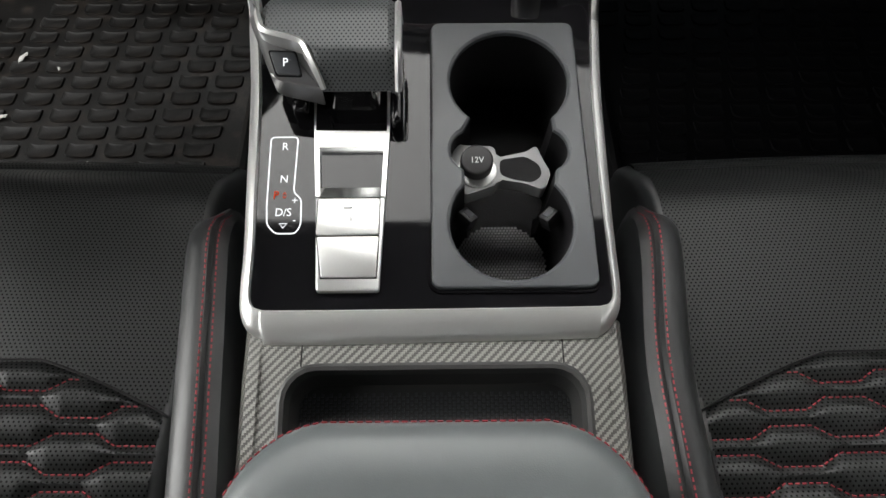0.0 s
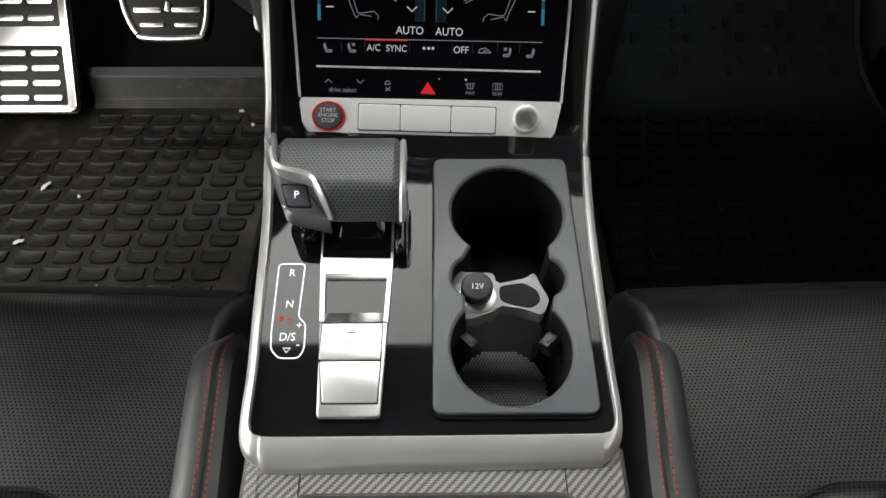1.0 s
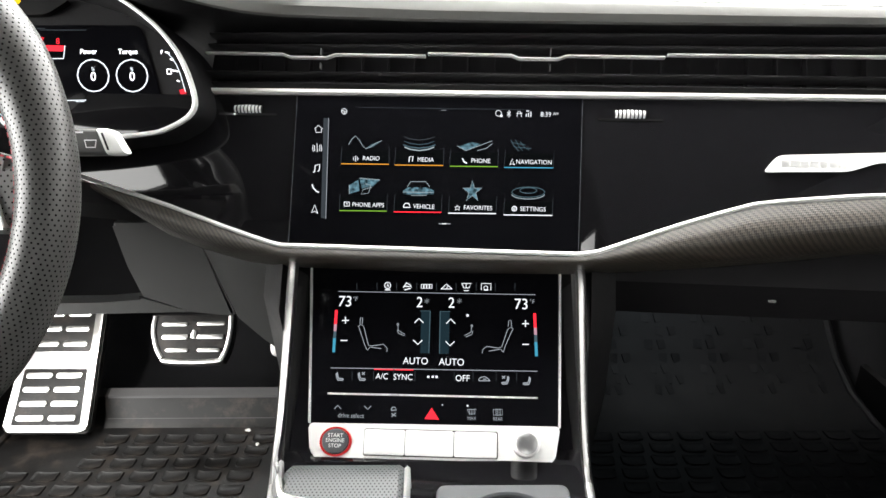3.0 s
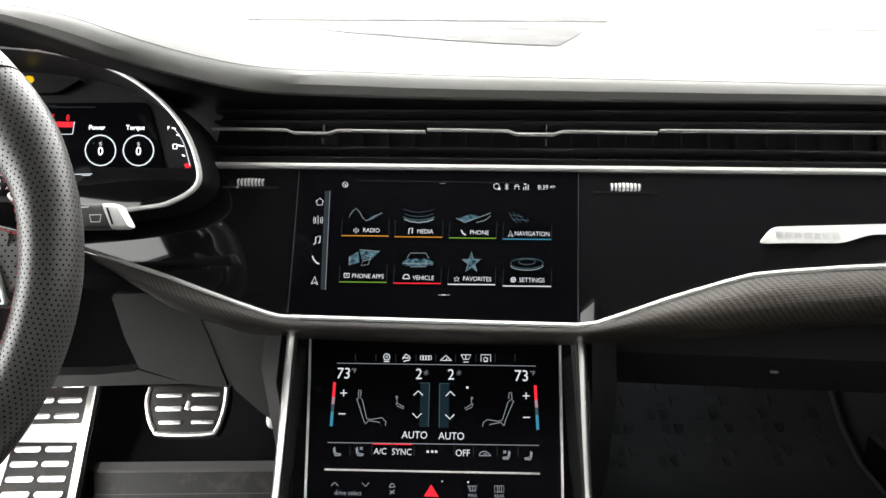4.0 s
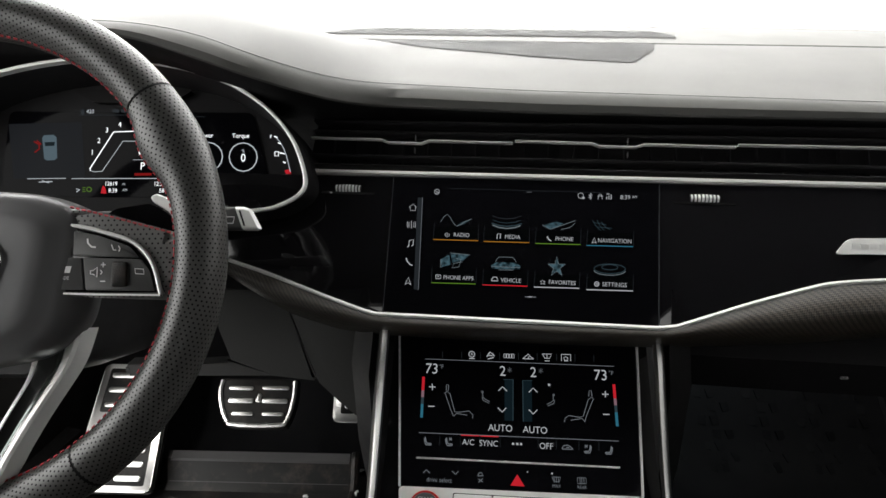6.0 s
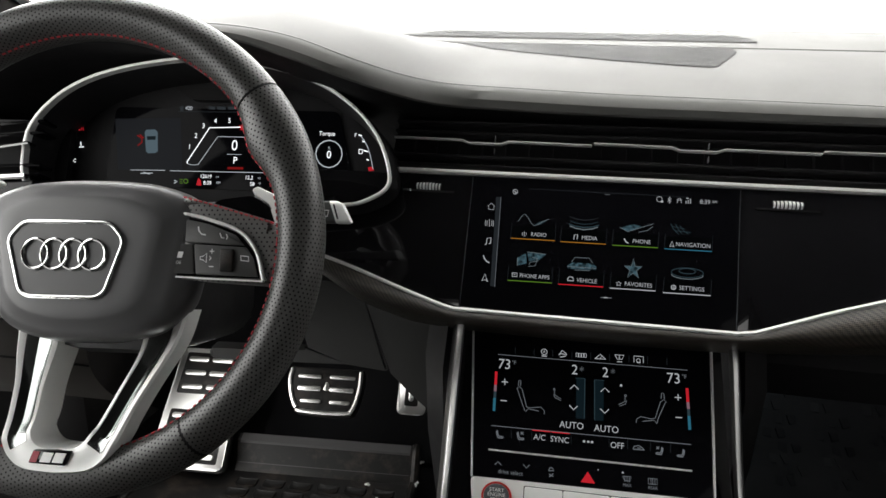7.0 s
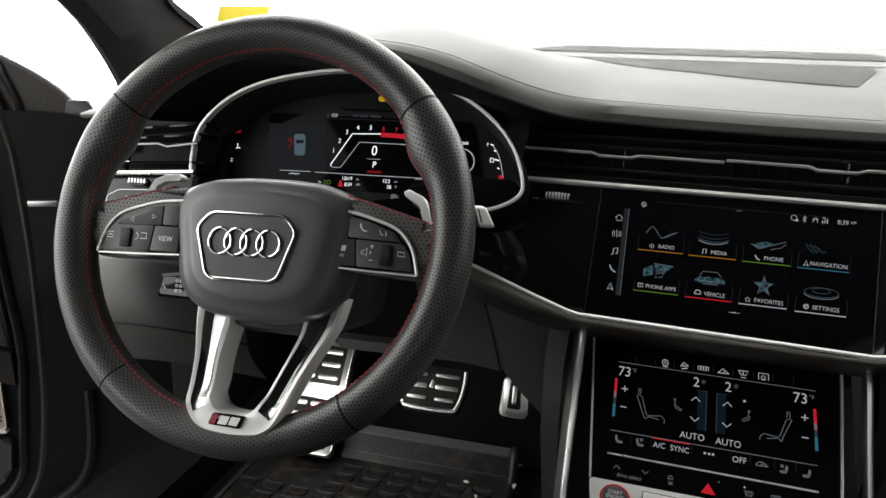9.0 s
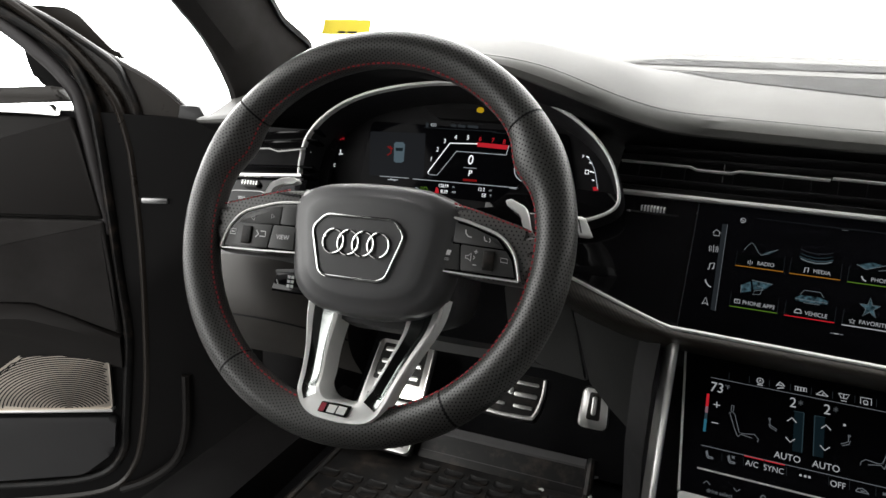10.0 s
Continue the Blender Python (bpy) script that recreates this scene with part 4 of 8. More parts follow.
cheek_path = spline([(-0.1175, 0.2230, 0.0490), (-0.1168, 0.2140, 0.0535), (-0.1122, 0.1950, 0.0535), (-0.1062, 0.1890, 0.0530), (-0.0862, 0.1830, 0.0520), (-0.0800, 0.1755, 0.0485), (-0.0755, 0.1680, 0.0400), (-0.0725, 0.1625, 0.0280)], 5)
part("cheek_trim", sweep(cheek_path, [(-0.0022, -0.012), (0.0022, -0.012), (0.0022, 0.000), (0.0, 0.0022), (-0.0022, 0.000)]), SATIN, lever, "bright metal edge")


def leaned(b):
    """A flat piece of the pod, sloping down to the rear."""
    for v in b.verts:
        v.co.z += 0.6 * (v.co.y - 0.163)
    return b


part("grip_edge_trim", sweep(spline([(-0.0225, 0.2230, 0.038), (-0.0218, 0.2140, 0.0490), (-0.0215, 0.1900, 0.0510), (-0.0215, 0.1770, 0.0490), (-0.0218, 0.1690, 0.0400), (-0.0222, 0.1620, 0.0260)], 4), [(-0.0016, -0.012), (0.0026, -0.012), (0.0026, 0.001), (0.0005, 0.0028), (-0.0016, 0.001)]), SATIN, lever, "bright metal edge")
pod = softened([(-0.1210, 0.2130), (-0.1185, 0.1960), (-0.1072, 0.1690), (-0.1015, 0.1665), (-0.0735, 0.1610), (-0.0765, 0.1700), (-0.0815, 0.1775), (-0.0880, 0.1850), (-0.1060, 0.1920), (-0.1125, 0.2000), (-0.1165, 0.2130)], 0.002, 3)
part("park_pod", leaned(prism(pod, 0.012, 0.0295, 0.0016, 3)), GREY_METAL, lever, "satin metal pod")
button = part("park_button", leaned(prism(softened([(-0.1075, 0.1822), (-0.0905, 0.1815), (-0.0872, 0.1690), (-0.1030, 0.1695)], 0.002, 3), 0.026, 0.0308, 0.0008)), GREY_TRIM, lever, "dark grey parking button")
part("button_gap", leaned(prism(softened([(-0.1087, 0.1832), (-0.0897, 0.1825), (-0.0861, 0.1680), (-0.1039, 0.1685)], 0.002, 3), 0.026, 0.0298)), DARK, lever)
letter = lettering("P", 0, 0, 0, 0.0075, SIGN_WHITE, button)
letter.matrix_basis = Matrix.Translation((-0.0970, 0.1755, 0.0388)) @ pose(0, 0, 0, 31)
part("stem", loft([[(x * k - 0.055, y * k + 0.186, z) for x, y in rounded(-0.017, 0.017, -0.022, 0.022, 0.006, 3)] for k, z in ((1.1, -0.004), (0.9, 0.012), (0.95, 0.022))], True, True), BRIGHT, lever, "bright metal stem")

# carbon sides, tray and armrest
skirt_rows = []
for s in np.linspace(-0.40, 0.012, 12):
    zt = -0.010 - 0.10 * max(0.0, -s - 0.02)
    skirt_rows.append([(-0.118, s, -0.22), (-0.1205, s, zt - 0.06), (-0.1205, s, zt - 0.008), (-0.116, s, zt - 0.001), (-0.1085, s, zt)])
half = loft(skirt_rows, uvs=True)
part("carbon_side", half, CARBON, console, "carbon twill side")
part("carbon_side", loft([[(-x, y, z) for x, y, z in r[::-1]] for r in skirt_rows], uvs=True), CARBON, console, "carbon twill side")
tray_i = rounded(-0.0945, 0.0955, -0.16, -0.0165, 0.022, 5)
tray_o = rounded(-0.1090, 0.1090, -0.17, 0.010, 0.004, 5)
top_b = bmesh.new()
uvl = top_b.loops.layers.uv.new("UVMap")
vo = [top_b.verts.new((x, y, -0.0095 - 0.10 * max(0, -y - 0.02))) for x, y in tray_o]
vi = [top_b.verts.new((x, y, -0.0095 - 0.10 * max(0, -y - 0.02))) for x, y in tray_i]
for i in range(len(vo)):
    j = (i + 1) % len(vo)
    f = top_b.faces.new((vo[i], vo[j], vi[j], vi[i]))
    for lp in f.loops:
        lp[uvl].uv = (lp.vert.co.x, lp.vert.co.y)
part("carbon_top", top_b, CARBON, console, "carbon twill top")
for x in (-0.0825, 0.0805):
    part("trim_joint", box(x - 0.0004, x + 0.0004, -0.017, 0.004, -0.0105, -0.0090), DARK, console, smooth=0)
lip = [(-0.0035, -0.012), (0.0005, -0.012), (0.0015, 0.0005), (-0.0005, 0.0018), (-0.003, 0.001)]
part("tray_lip", sweep([(x, y, -0.0095 - 0.10 * max(0, -y - 0.02)) for x, y in tray_i], lip, True), PAD_SKIN, console, "black tray lip")
part("tray_wall", loft([[(x, y, -0.012) for x, y in tray_i], [(x, y, -0.044) for x, y in shift(tray_i, -0.006)]], True), PAD_SKIN, console, "black storage tray")
part("tray_floor", prism(shift(tray_i, -0.005), -0.048, -0.044), PAD_SKIN, console)
rib = bmesh.new()
for i in range(64):
    for j in range(12):
        bmesh.ops.create_cube(rib, size=1.0, matrix=Matrix.Translation((-0.088 + 0.0028 * i, -0.075 + 0.0040 * j + 0.002 * (i % 2), -0.0436)) @ Matrix.Diagonal((0.0018, 0.0026, 0.0012, 1)))
part("tray_mat", rib, GREY_TRIM, console, "ribbed tray mat", smooth=0)["kind"] = "stuff"

arm = thing("armrest", pose(0.0, 0.0, 0.292), "black leather centre armrest with red stitching", "armrest")
lid = []
for z, d in ((-0.045, -0.004), (-0.02, 0.0), (-0.006, 0.0015), (0.004, 0.0), (0.010, -0.004), (0.0135, -0.012), (0.0150, -0.03)):
    o = rounded(-0.108, 0.110, -0.36, 0.170, 0.05, 8)
    o = [(x, y - 0.10 * x * x / 0.11 if y > 0 else y) for x, y in o]
    lid.append([(x, y, z + 0.02 * min(0.0, y - 0.05)) for x, y in shift(o, d)])
part("cushion", loft(lid, True, True), ARM_HIDE, arm, "smooth black leather lid, sheen put into its colour")
part("stitching", stitches([(x, y, z + 0.0004) for x, y, z in lid[3] + lid[3][:1]], 0.0030, 0.0016, 0.0006), THREAD_RED, arm, "red stitching")

# ---- steering wheel ----
wheel = thing("steering_wheel", WHEEL, "black perforated leather steering wheel with red stitching, held straight", "steering wheel")
R0, R1 = 0.1776, 0.0177
prof = [(R1 * 0.99 * math.cos(a), R1 * 1.08 * math.sin(a)) for a in [2 * math.pi * i / 20 for i in range(20)]]


def thumb(deg):
    """How far the rim swells inward below each upper joint."""
    return sum(math.exp(-((((deg - c + 180) % 360) - 180) / 8.5) ** 2) for c in (27, 153))


def rim_arc(a0, a1, n):
    rows = []
    for i in range(n + 1):
        deg = grow(a0, a1, i / n)
        c, s = math.cos(radians(deg)), math.sin(radians(deg))
        t = thumb(deg)
        rows.append([((R0 + p * (1 + (0.55 * t if p < 0 else 0.06 * t))) * c, (R0 + p * (1 + (0.55 * t if p < 0 else 0.06 * t))) * s, q * (1 + 0.08 * t)) for p, q in prof])
    return loft(rows, True, False, True)


for a0, a1 in ((38.6, 141.4), (142, 231), (231.6, 306), (306.6, 398)):
    part("rim_section", rim_arc(a0, a1, 36), RIM_HIDE, wheel)
for a in (38.3, 141.7, 231.3, 306.3):
    part("rim_joint", sweep([(R0 * math.cos(radians(a + d)), R0 * math.sin(radians(a + d)), 0) for d in (-0.4, 0, 0.4)], [(x * 0.970, y * 0.970) for x, y in prof]), DARK, wheel)
red = [((R0 - R1 * (0.925 + 0.5 * thumb(d))) * math.cos(radians(d)), (R0 - R1 * (0.925 + 0.5 * thumb(d))) * math.sin(radians(d)), 0.0070) for d in range(0, 361, 2)]
part("rim_stitching", stitches(red, 0.0030, 0.0022, 0.0009), THREAD_BRIGHT, wheel, "red cross stitching")

half_pad = [(0.020, 0.0475), (0.052, 0.0445), (0.074, 0.0365), (0.0845, 0.0260), (0.0850, 0.0120), (0.0795, -0.0180), (0.0735, -0.0500), (0.0640, -0.0650), (0.0480, -0.0745), (0.0200, -0.0800)]
pad = softened(half_pad + [(-x, y) for x, y in half_pad[::-1]], 0.010, 3)
rows = [[(x * k * 1.04 + 0.008, (y + 0.012) * k - 0.012, z) for x, y in pad] for z, k in ((-0.055, 0.88), (-0.034, 0.98), (-0.016, 1.0), (-0.007, 0.992), (-0.001, 0.965), (0.0030, 0.915), (0.0052, 0.855), (0.0066, 0.795), (0.0096, 0.745), (0.0108, 0.700), (0.0113, 0.60))]
hub = part("hub_pad", loft(rows, True, True), HUB_SKIN, wheel, "soft black hub pad")
shield = softened([(-0.0345, 0.0115), (0.0345, 0.0115), (0.0462, -0.0015), (0.0335, -0.0410), (0.0265, -0.0452), (-0.0265, -0.0452), (-0.0335, -0.0410), (-0.0462, -0.0015)], 0.006, 4)
part("shield_ring", sweep([(x, y, 0.0122) for x, y in shield], [(-0.0017, -0.002), (0.0017, -0.002), (0.0013, 0.0010), (0.0, 0.0014), (-0.0013, 0.0010)], True), BRIGHT, hub, "chrome shield outline")
part("shield_plate", prism(shift(shield, -0.001), 0.008, 0.0122), HUB_SKIN, hub)
for i in range(4):
    cx = -0.0225 + 0.0150 * i
    part("emblem_ring", sweep([(cx + 0.0104 * math.cos(a), -0.0130 + 0.0112 * math.sin(a), 0.0130) for a in [2 * math.pi * j / 36 for j in range(36)]], [(-0.0013, -0.001), (0.0013, -0.001), (0.0010, 0.0010), (0.0, 0.0015), (-0.0010, 0.0010)], True), BRIGHT, hub, "chrome emblem ring")
for i in range(6):
    part("hub_mark", box(-0.016 + 0.0055 * i, -0.0125 + 0.0055 * i, -0.0560, -0.0530, 0.0092, 0.0100, 0.0003, 1), HUB_SKIN, hub, "raised lettering bar", smooth=0)

for s in (-1, 1):
    def mx(poly, drop=0.0045):
        return [(s * x, y - drop) for x, y in poly]
    arm_o = softened(mx([(0.062, 0.0370), (0.104, 0.0300), (0.158, 0.0150), (0.166, -0.0050), (0.159, -0.0330), (0.108, -0.0310), (0.060, -0.0280)], 0.0), 0.006, 3)
    spoke = part("spoke", prism(arm_o, -0.030, 0.0010, 0.011, 5), SPOKE_HIDE, wheel, "leather spoke, sheen put into its colour")
    pan_o = softened(mx([(0.070, 0.0245), (0.0900, 0.0225), (0.1055, 0.0190), (0.1290, 0.0110), (0.1425, -0.0035), (0.1490, -0.0235), (0.110, -0.0228), (0.0680, -0.0215)]), 0.004, 3)
    part("button_pod", prism(pan_o, -0.004, 0.0018, 0.001), PIANO, spoke, "black button pod")
    trim_top = mx([(0.068, 0.0262), (0.0900, 0.0243), (0.1065, 0.0205), (0.1305, 0.0120), (0.1440, -0.0030), (0.1505, -0.0245)])
    part("pod_trim", sweep([(p.x, p.y, 0.0020) for p in spline([(x, y, 0) for x, y in trim_top], 5)], [(-0.0014, -0.004), (0.0014, -0.004), (0.0011, 0.0014), (0.0, 0.0018), (-0.0011, 0.0014)]), PALE_METAL, spoke, "bright metal edge")
    part("pod_lower_trim", sweep([(s * 0.0675, -0.0270, 0.0016), (s * 0.108, -0.0286, 0.0016), (s * 0.1500, -0.0296, 0.0016)], [(-0.0007, -0.003), (0.0007, -0.003), (0.0006, 0.0008), (-0.0006, 0.0008)]), SILVER, spoke, "bright metal edge")
    for poly in ([(0.0720, 0.0225), (0.0875, 0.0208), (0.0875, 0.0030), (0.0710, 0.0030)], [(0.0885, 0.0207), (0.1050, 0.0173), (0.1275, 0.0092), (0.1345, 0.0012), (0.0885, 0.0030)],
                 [(0.0700, 0.0018), (0.0945, 0.0018), (0.0970, -0.0208), (0.0690, -0.0205)], [(0.0957, 0.0018), (0.1360, 0.0000), (0.1420, -0.0080), (0.1465, -0.0222), (0.0982, -0.0210)]):
        part("button", prism(softened(mx(poly), 0.0012, 2), 0.0012, 0.0034, 0.0006), PAD_SKIN, spoke, "black wheel button")
    part("roller", prism(rounded(*sorted((s * 0.1170, s * 0.1275)), -0.0235, -0.0060, 0.0015, 3), 0.002, 0.0058, 0.001), RUBBER, spoke, "ribbed roller")
    part("rim_root_stitching", stitches([(p.x, p.y, 0.0008) for p in spline([(s * 0.084, 0.0335, -0.002), (s * 0.110, 0.0270, 0), (s * 0.157, 0.0140, 0)], 4)], 0.003, 0.0012, 0.0008), THREAD_BRIGHT, spoke)
    tip = [(0.1185, 0.0490), (0.1235, 0.0515), (0.1380, 0.0450), (0.1430, 0.0370), (0.1480, 0.0190), (0.1420, 0.0180), (0.1365, 0.0325), (0.1330, 0.0372), (0.1205, 0.0448)]
    if s < 0:
        tip = [(0.1060, 0.0525), (0.1110, 0.0562), (0.1270, 0.0545), (0.1385, 0.0495), (0.1490, 0.0300), (0.1420, 0.0290), (0.1345, 0.0440), (0.1260, 0.0485), (0.1090, 0.0500)]
    paddle = part("shift_paddle", loft([[(s * x, y, z) for x, y in softened([(0.070, 0.022), (0.142, 0.018), (0.137, 0.031), (0.132, 0.036), (0.119, 0.044), (0.090, 0.040)], 0.004, 3)] for z in (-0.053, -0.047)], True, True), PIANO, wheel, "gloss black shift paddle")
    part("paddle_edge", loft([[(s * x, y, z) for x, y in shift(softened(tip, 0.002, 3), d)] for z, d in ((-0.054, 0.0), (-0.046, 0.0), (-0.0448, -0.0008))], True, True), PALE_METAL, paddle, "bright metal edge")


def mark(name, points, w=0.0007, z=0.0036, closed=False):
    part(name, line2([(x, y - 0.0045) for x, y in points], w, z, closed), INK, wheel)


mark("phone_mark", [(0.0985, 0.0150), (0.0990, 0.0118), (0.1015, 0.0092), (0.1046, 0.0088)], 0.0011)
mark("voice_mark", [(0.1155, 0.0105), (0.1170, 0.0068), (0.1190, 0.0066)])
mark("voice_wave", [(0.1205, 0.0096), (0.1216, 0.0076), (0.1208, 0.0056)])
for i in range(2):
    part("mode_bar", prism([(0.0765 + 0.0058 * i, -0.0133), (0.0812 + 0.0058 * i, -0.0133), (0.0822 + 0.0058 * i, -0.0087), (0.0775 + 0.0058 * i, -0.0087)], 0.0033, 0.0036), INK, wheel, "white button marking bar", smooth=0)
lettering("MODE", 0.0822, -0.0170, 0.0036, 0.0034, INK, wheel)
mark("speaker_mark", [(0.1015, -0.0075), (0.1035, -0.0075), (0.1062, -0.0050), (0.1062, -0.0122), (0.1035, -0.0100), (0.1015, -0.0100)], 0.0006, closed=True)
mark("volume_mark", [(0.1085, -0.0035), (0.1120, -0.0035)])
mark("volume_mark", [(0.11025, -0.0017), (0.11025, -0.0053)])
mark("volume_mark", [(0.1085, -0.0150), (0.1120, -0.0150)])
mark("wave_mark", [(0.1085, -0.0072), (0.1098, -0.0087), (0.1085, -0.0102)])
mark("list_mark", [(0.1325, -0.0065), (0.1385, -0.0070), (0.1390, -0.0105), (0.1330, -0.0100)], 0.0006, closed=True)
lettering("VIEW", -0.0825, -0.0140, 0.0036, 0.0066, INK, wheel)
mark("skip_mark", [(-0.1170, 0.0085), (-0.1208, 0.0065), (-0.1170, 0.0045)], 0.0006, closed=True)
mark("skip_mark", [(-0.0985, 0.0120), (-0.0947, 0.0100), (-0.0985, 0.0080)], 0.0006, closed=True)
mark("menu_mark", [(-0.1420, -0.0060), (-0.1355, -0.0060), (-0.1355, -0.0110), (-0.1420, -0.0110)], 0.0007, closed=True)
mark("menu_line", [(-0.1405, -0.0085), (-0.1370, -0.0085)], 0.0009)
mark("star_mark", [(-0.1125, -0.0050), (-0.1095, -0.0085), (-0.1125, -0.0120)], 0.0008)
mark("back_mark", [(-0.1075, -0.0055), (-0.1020, -0.0055), (-0.1015, -0.0105), (-0.1080, -0.0105)], 0.0008)

# lower spoke: a bright U laid over the rim, with a polished hollow down each limb
outer_u = [(0.070, -0.052), (0.0665, -0.078), (0.0535, -0.112), (0.0468, -0.135), (0.0440, -0.148), (0.0370, -0.1610), (0.0240, -0.1690), (0.0, -0.1712)]
inner_u = [(0.034, -0.052), (0.0335, -0.085), (0.0300, -0.110), (0.0250, -0.132), (0.0228, -0.1410), (0.0185, -0.1485), (0.0120, -0.1530), (0.0, -0.1545)]
SPOKE_X = 0.0100


def limb(y):
    """Height of the lower spoke's face; it dives under the pad."""
    return float(np.interp(y, [-0.172, -0.150, -0.135, -0.110, -0.080, -0.050], [0.0190, 0.0180, 0.0095, -0.0040, -0.0180, -0.0280]))


def both_sides(pts):
    p = spline([(x, y, 0) for x, y in pts], 5)
    return [(-v.x, v.y) for v in p] + [(v.x, v.y) for v in p[-2::-1]]


rows, hollows = [], {-1: [], 1: []}
for (ax, ay), (bx, by) in zip(both_sides(outer_u), both_sides(inner_u)):
    h = limb(ay)
    dip = 0.0056 * ease((ay + 0.162) / 0.020)
    fall = 0.004 + 0.006 * ease((ay + 0.165) / 0.03)
    sec = [(0.0, -0.022), (0.0, -0.0015), (0.07, 0.0008), (0.16, 0.0004), (0.30, -0.25 * dip), (0.46, -dip), (0.74, -0.9 * dip), (0.86, -0.45 * dip - 0.0006), (0.96, -0.45 * dip - 0.0012), (1.0, -fall), (1.0, -0.030)]
    row = [Vector((grow(ax, bx, t) + SPOKE_X, grow(ay, by, t), h + d)) for t, d in sec]
    rows.append(row)
    if ay > -0.160:
        up = Vector((0, 0, 0.0005))
        hollows[-1 if ax < 0 else 1].append([row[3].lerp(row[4], 0.6) + up, row[4] + up, row[5] + up, row[6] + up, row[6].lerp(row[7], 0.7) + up])
part("lower_spoke", loft(rows, False), PALE_METAL, wheel, "bright satin metal lower spoke")
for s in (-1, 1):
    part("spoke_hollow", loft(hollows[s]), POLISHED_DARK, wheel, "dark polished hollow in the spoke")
badge = part("badge", prism(softened([(-0.0085, -0.1640), (0.0195, -0.1650), (0.0235, -0.1548), (-0.0050, -0.1545)], 0.0015, 3), 0.0165, 0.0208, 0.0005), PIANO, wheel, "black badge plate")
part("badge_red", prism([(-0.0074, -0.1630), (-0.0022, -0.1632), (0.0004, -0.1554), (-0.0044, -0.1554)], 0.0204, 0.0213), RED_ENAMEL, badge, smooth=0)
for x in (0.0004, 0.0098):
    part("badge_bar", prism([(x, -0.1628), (x + 0.0078, -0.1630), (x + 0.0104, -0.1562), (x + 0.0026, -0.1560)], 0.0204, 0.0214), PALE_METAL, badge, "bright badge bar", smooth=0)

# column, stalks
column = thing("steering_column", COLUMN, "black steering column shroud with stalks", "steering column")
part("shroud", loft([[(x, y, z) for x, y in shift(rounded(-0.055, 0.055, -0.085, 0.035, 0.03, 4), d)] for z, d in ((-0.05, -0.002), (-0.07, 0.004), (-0.13, 0.006), (-0.22, 0.004))], True, True), TRIM, column, "black grained shroud")
def stalk_row(x, k, lean=0.0):
    return [(x - lean * y, y * k + 0.0340, z * k - 0.078) for y, z in rounded(-0.0092, 0.0092, -0.0080, 0.0080, 0.003, 3)]


stalk = part("wiper_stalk", loft([stalk_row(0.05, 0.6), stalk_row(0.10, 0.68), stalk_row(0.135, 0.92), stalk_row(0.160, 1.0), stalk_row(0.175, 1.0, 0.35)], True, True), PAD_SKIN, column, "dark grey wiper stalk")
cap = part("stalk_cap", loft([stalk_row(0.1756, 1.0, 0.35), stalk_row(0.183, 1.0, 0.45), stalk_row(0.1862, 0.86, 0.45)], True, True), PALE_METAL, stalk, "pale grey stalk end")
part("cap_slot", prism([(0.1795, 0.0280), (0.1808, 0.0280), (0.1770, 0.0400), (0.1757, 0.0400)], -0.0700, -0.0694), DARK, cap, smooth=0)
part("stalk_marks", joined(line2([(0.1655, 0.0300), (0.1715, 0.0300), (0.1725, 0.0350), (0.1645, 0.0350)], 0.0008, -0.0694, True), line2([(0.150, 0.0405), (0.164, 0.0405)], 0.0010, -0.0692), line2([(0.152, 0.031), (0.158, 0.031)], 0.0009, -0.0694)), INK, stalk, smooth=0)
cruise = part("cruise_stalk", loft([[(x + 0.25 * (y + 0.054), y, z) for y, z in rounded(-0.0655, -0.0430, -0.076, -0.060, 0.003, 3)] for x in (-0.119, -0.117, -0.085, -0.045)], True, True), PIANO, column, "black stalk with white marks")
part("stalk_top", sweep([(-0.119, -0.0450, -0.0605), (-0.100, -0.0420, -0.0600), (-0.060, -0.0415, -0.0600)], [(-0.0018, -0.002), (0.0018, -0.002), (0.0014, 0.0014), (-0.0014, 0.0014)]), LIGHT_TRIM, cruise, "pale upper edge")
part("cruise_marks", joined(*[box(-0.1045 + 0.0042 * (i % 2), -0.1015 + 0.0042 * (i % 2), -0.0595 + 0.0045 * (i // 2), -0.0565 + 0.0045 * (i // 2), -0.0604, -0.0594) for i in range(6)], line2([(-0.117, -0.053), (-0.1145, -0.057)], 0.0014, -0.0594)), INK, cruise, smooth=0)
cover = []
for x in np.linspace(-0.212, -0.055, 12):
    k = (x + 0.16) / 0.11
    cover.append([(p.x, p.y - 0.012 * k * k, p.z - 0.03 * k * k) for p in spline([(x, -0.018, -0.12), (x, -0.026, -0.088), (x, -0.042, -0.080), (x, -0.090, -0.086), (x, -0.118, -0.108), (x, -0.142, -0.145)], 4)])
part("knee_cover", loft(cover), BROWN_TRIM, column, "brown grey lower column cover")
# ledge in pale trim to hold the light on its upward face
part("cover_ledge", sweep([Vector(c[5]) for c in cover], [(-0.0055, -0.003), (0.0055, -0.003), (0.0045, 0.003), (-0.0045, 0.003)]), LIGHT_TRIM, column, "raised ledge of the cover, paled as if lit")
part("cover_joint", sweep([Vector(c[13]) for c in cover], [(-0.0009, -0.001), (0.0009, -0.001), (0.0009, 0.0012), (-0.0009, 0.0012)]), DARK, column)

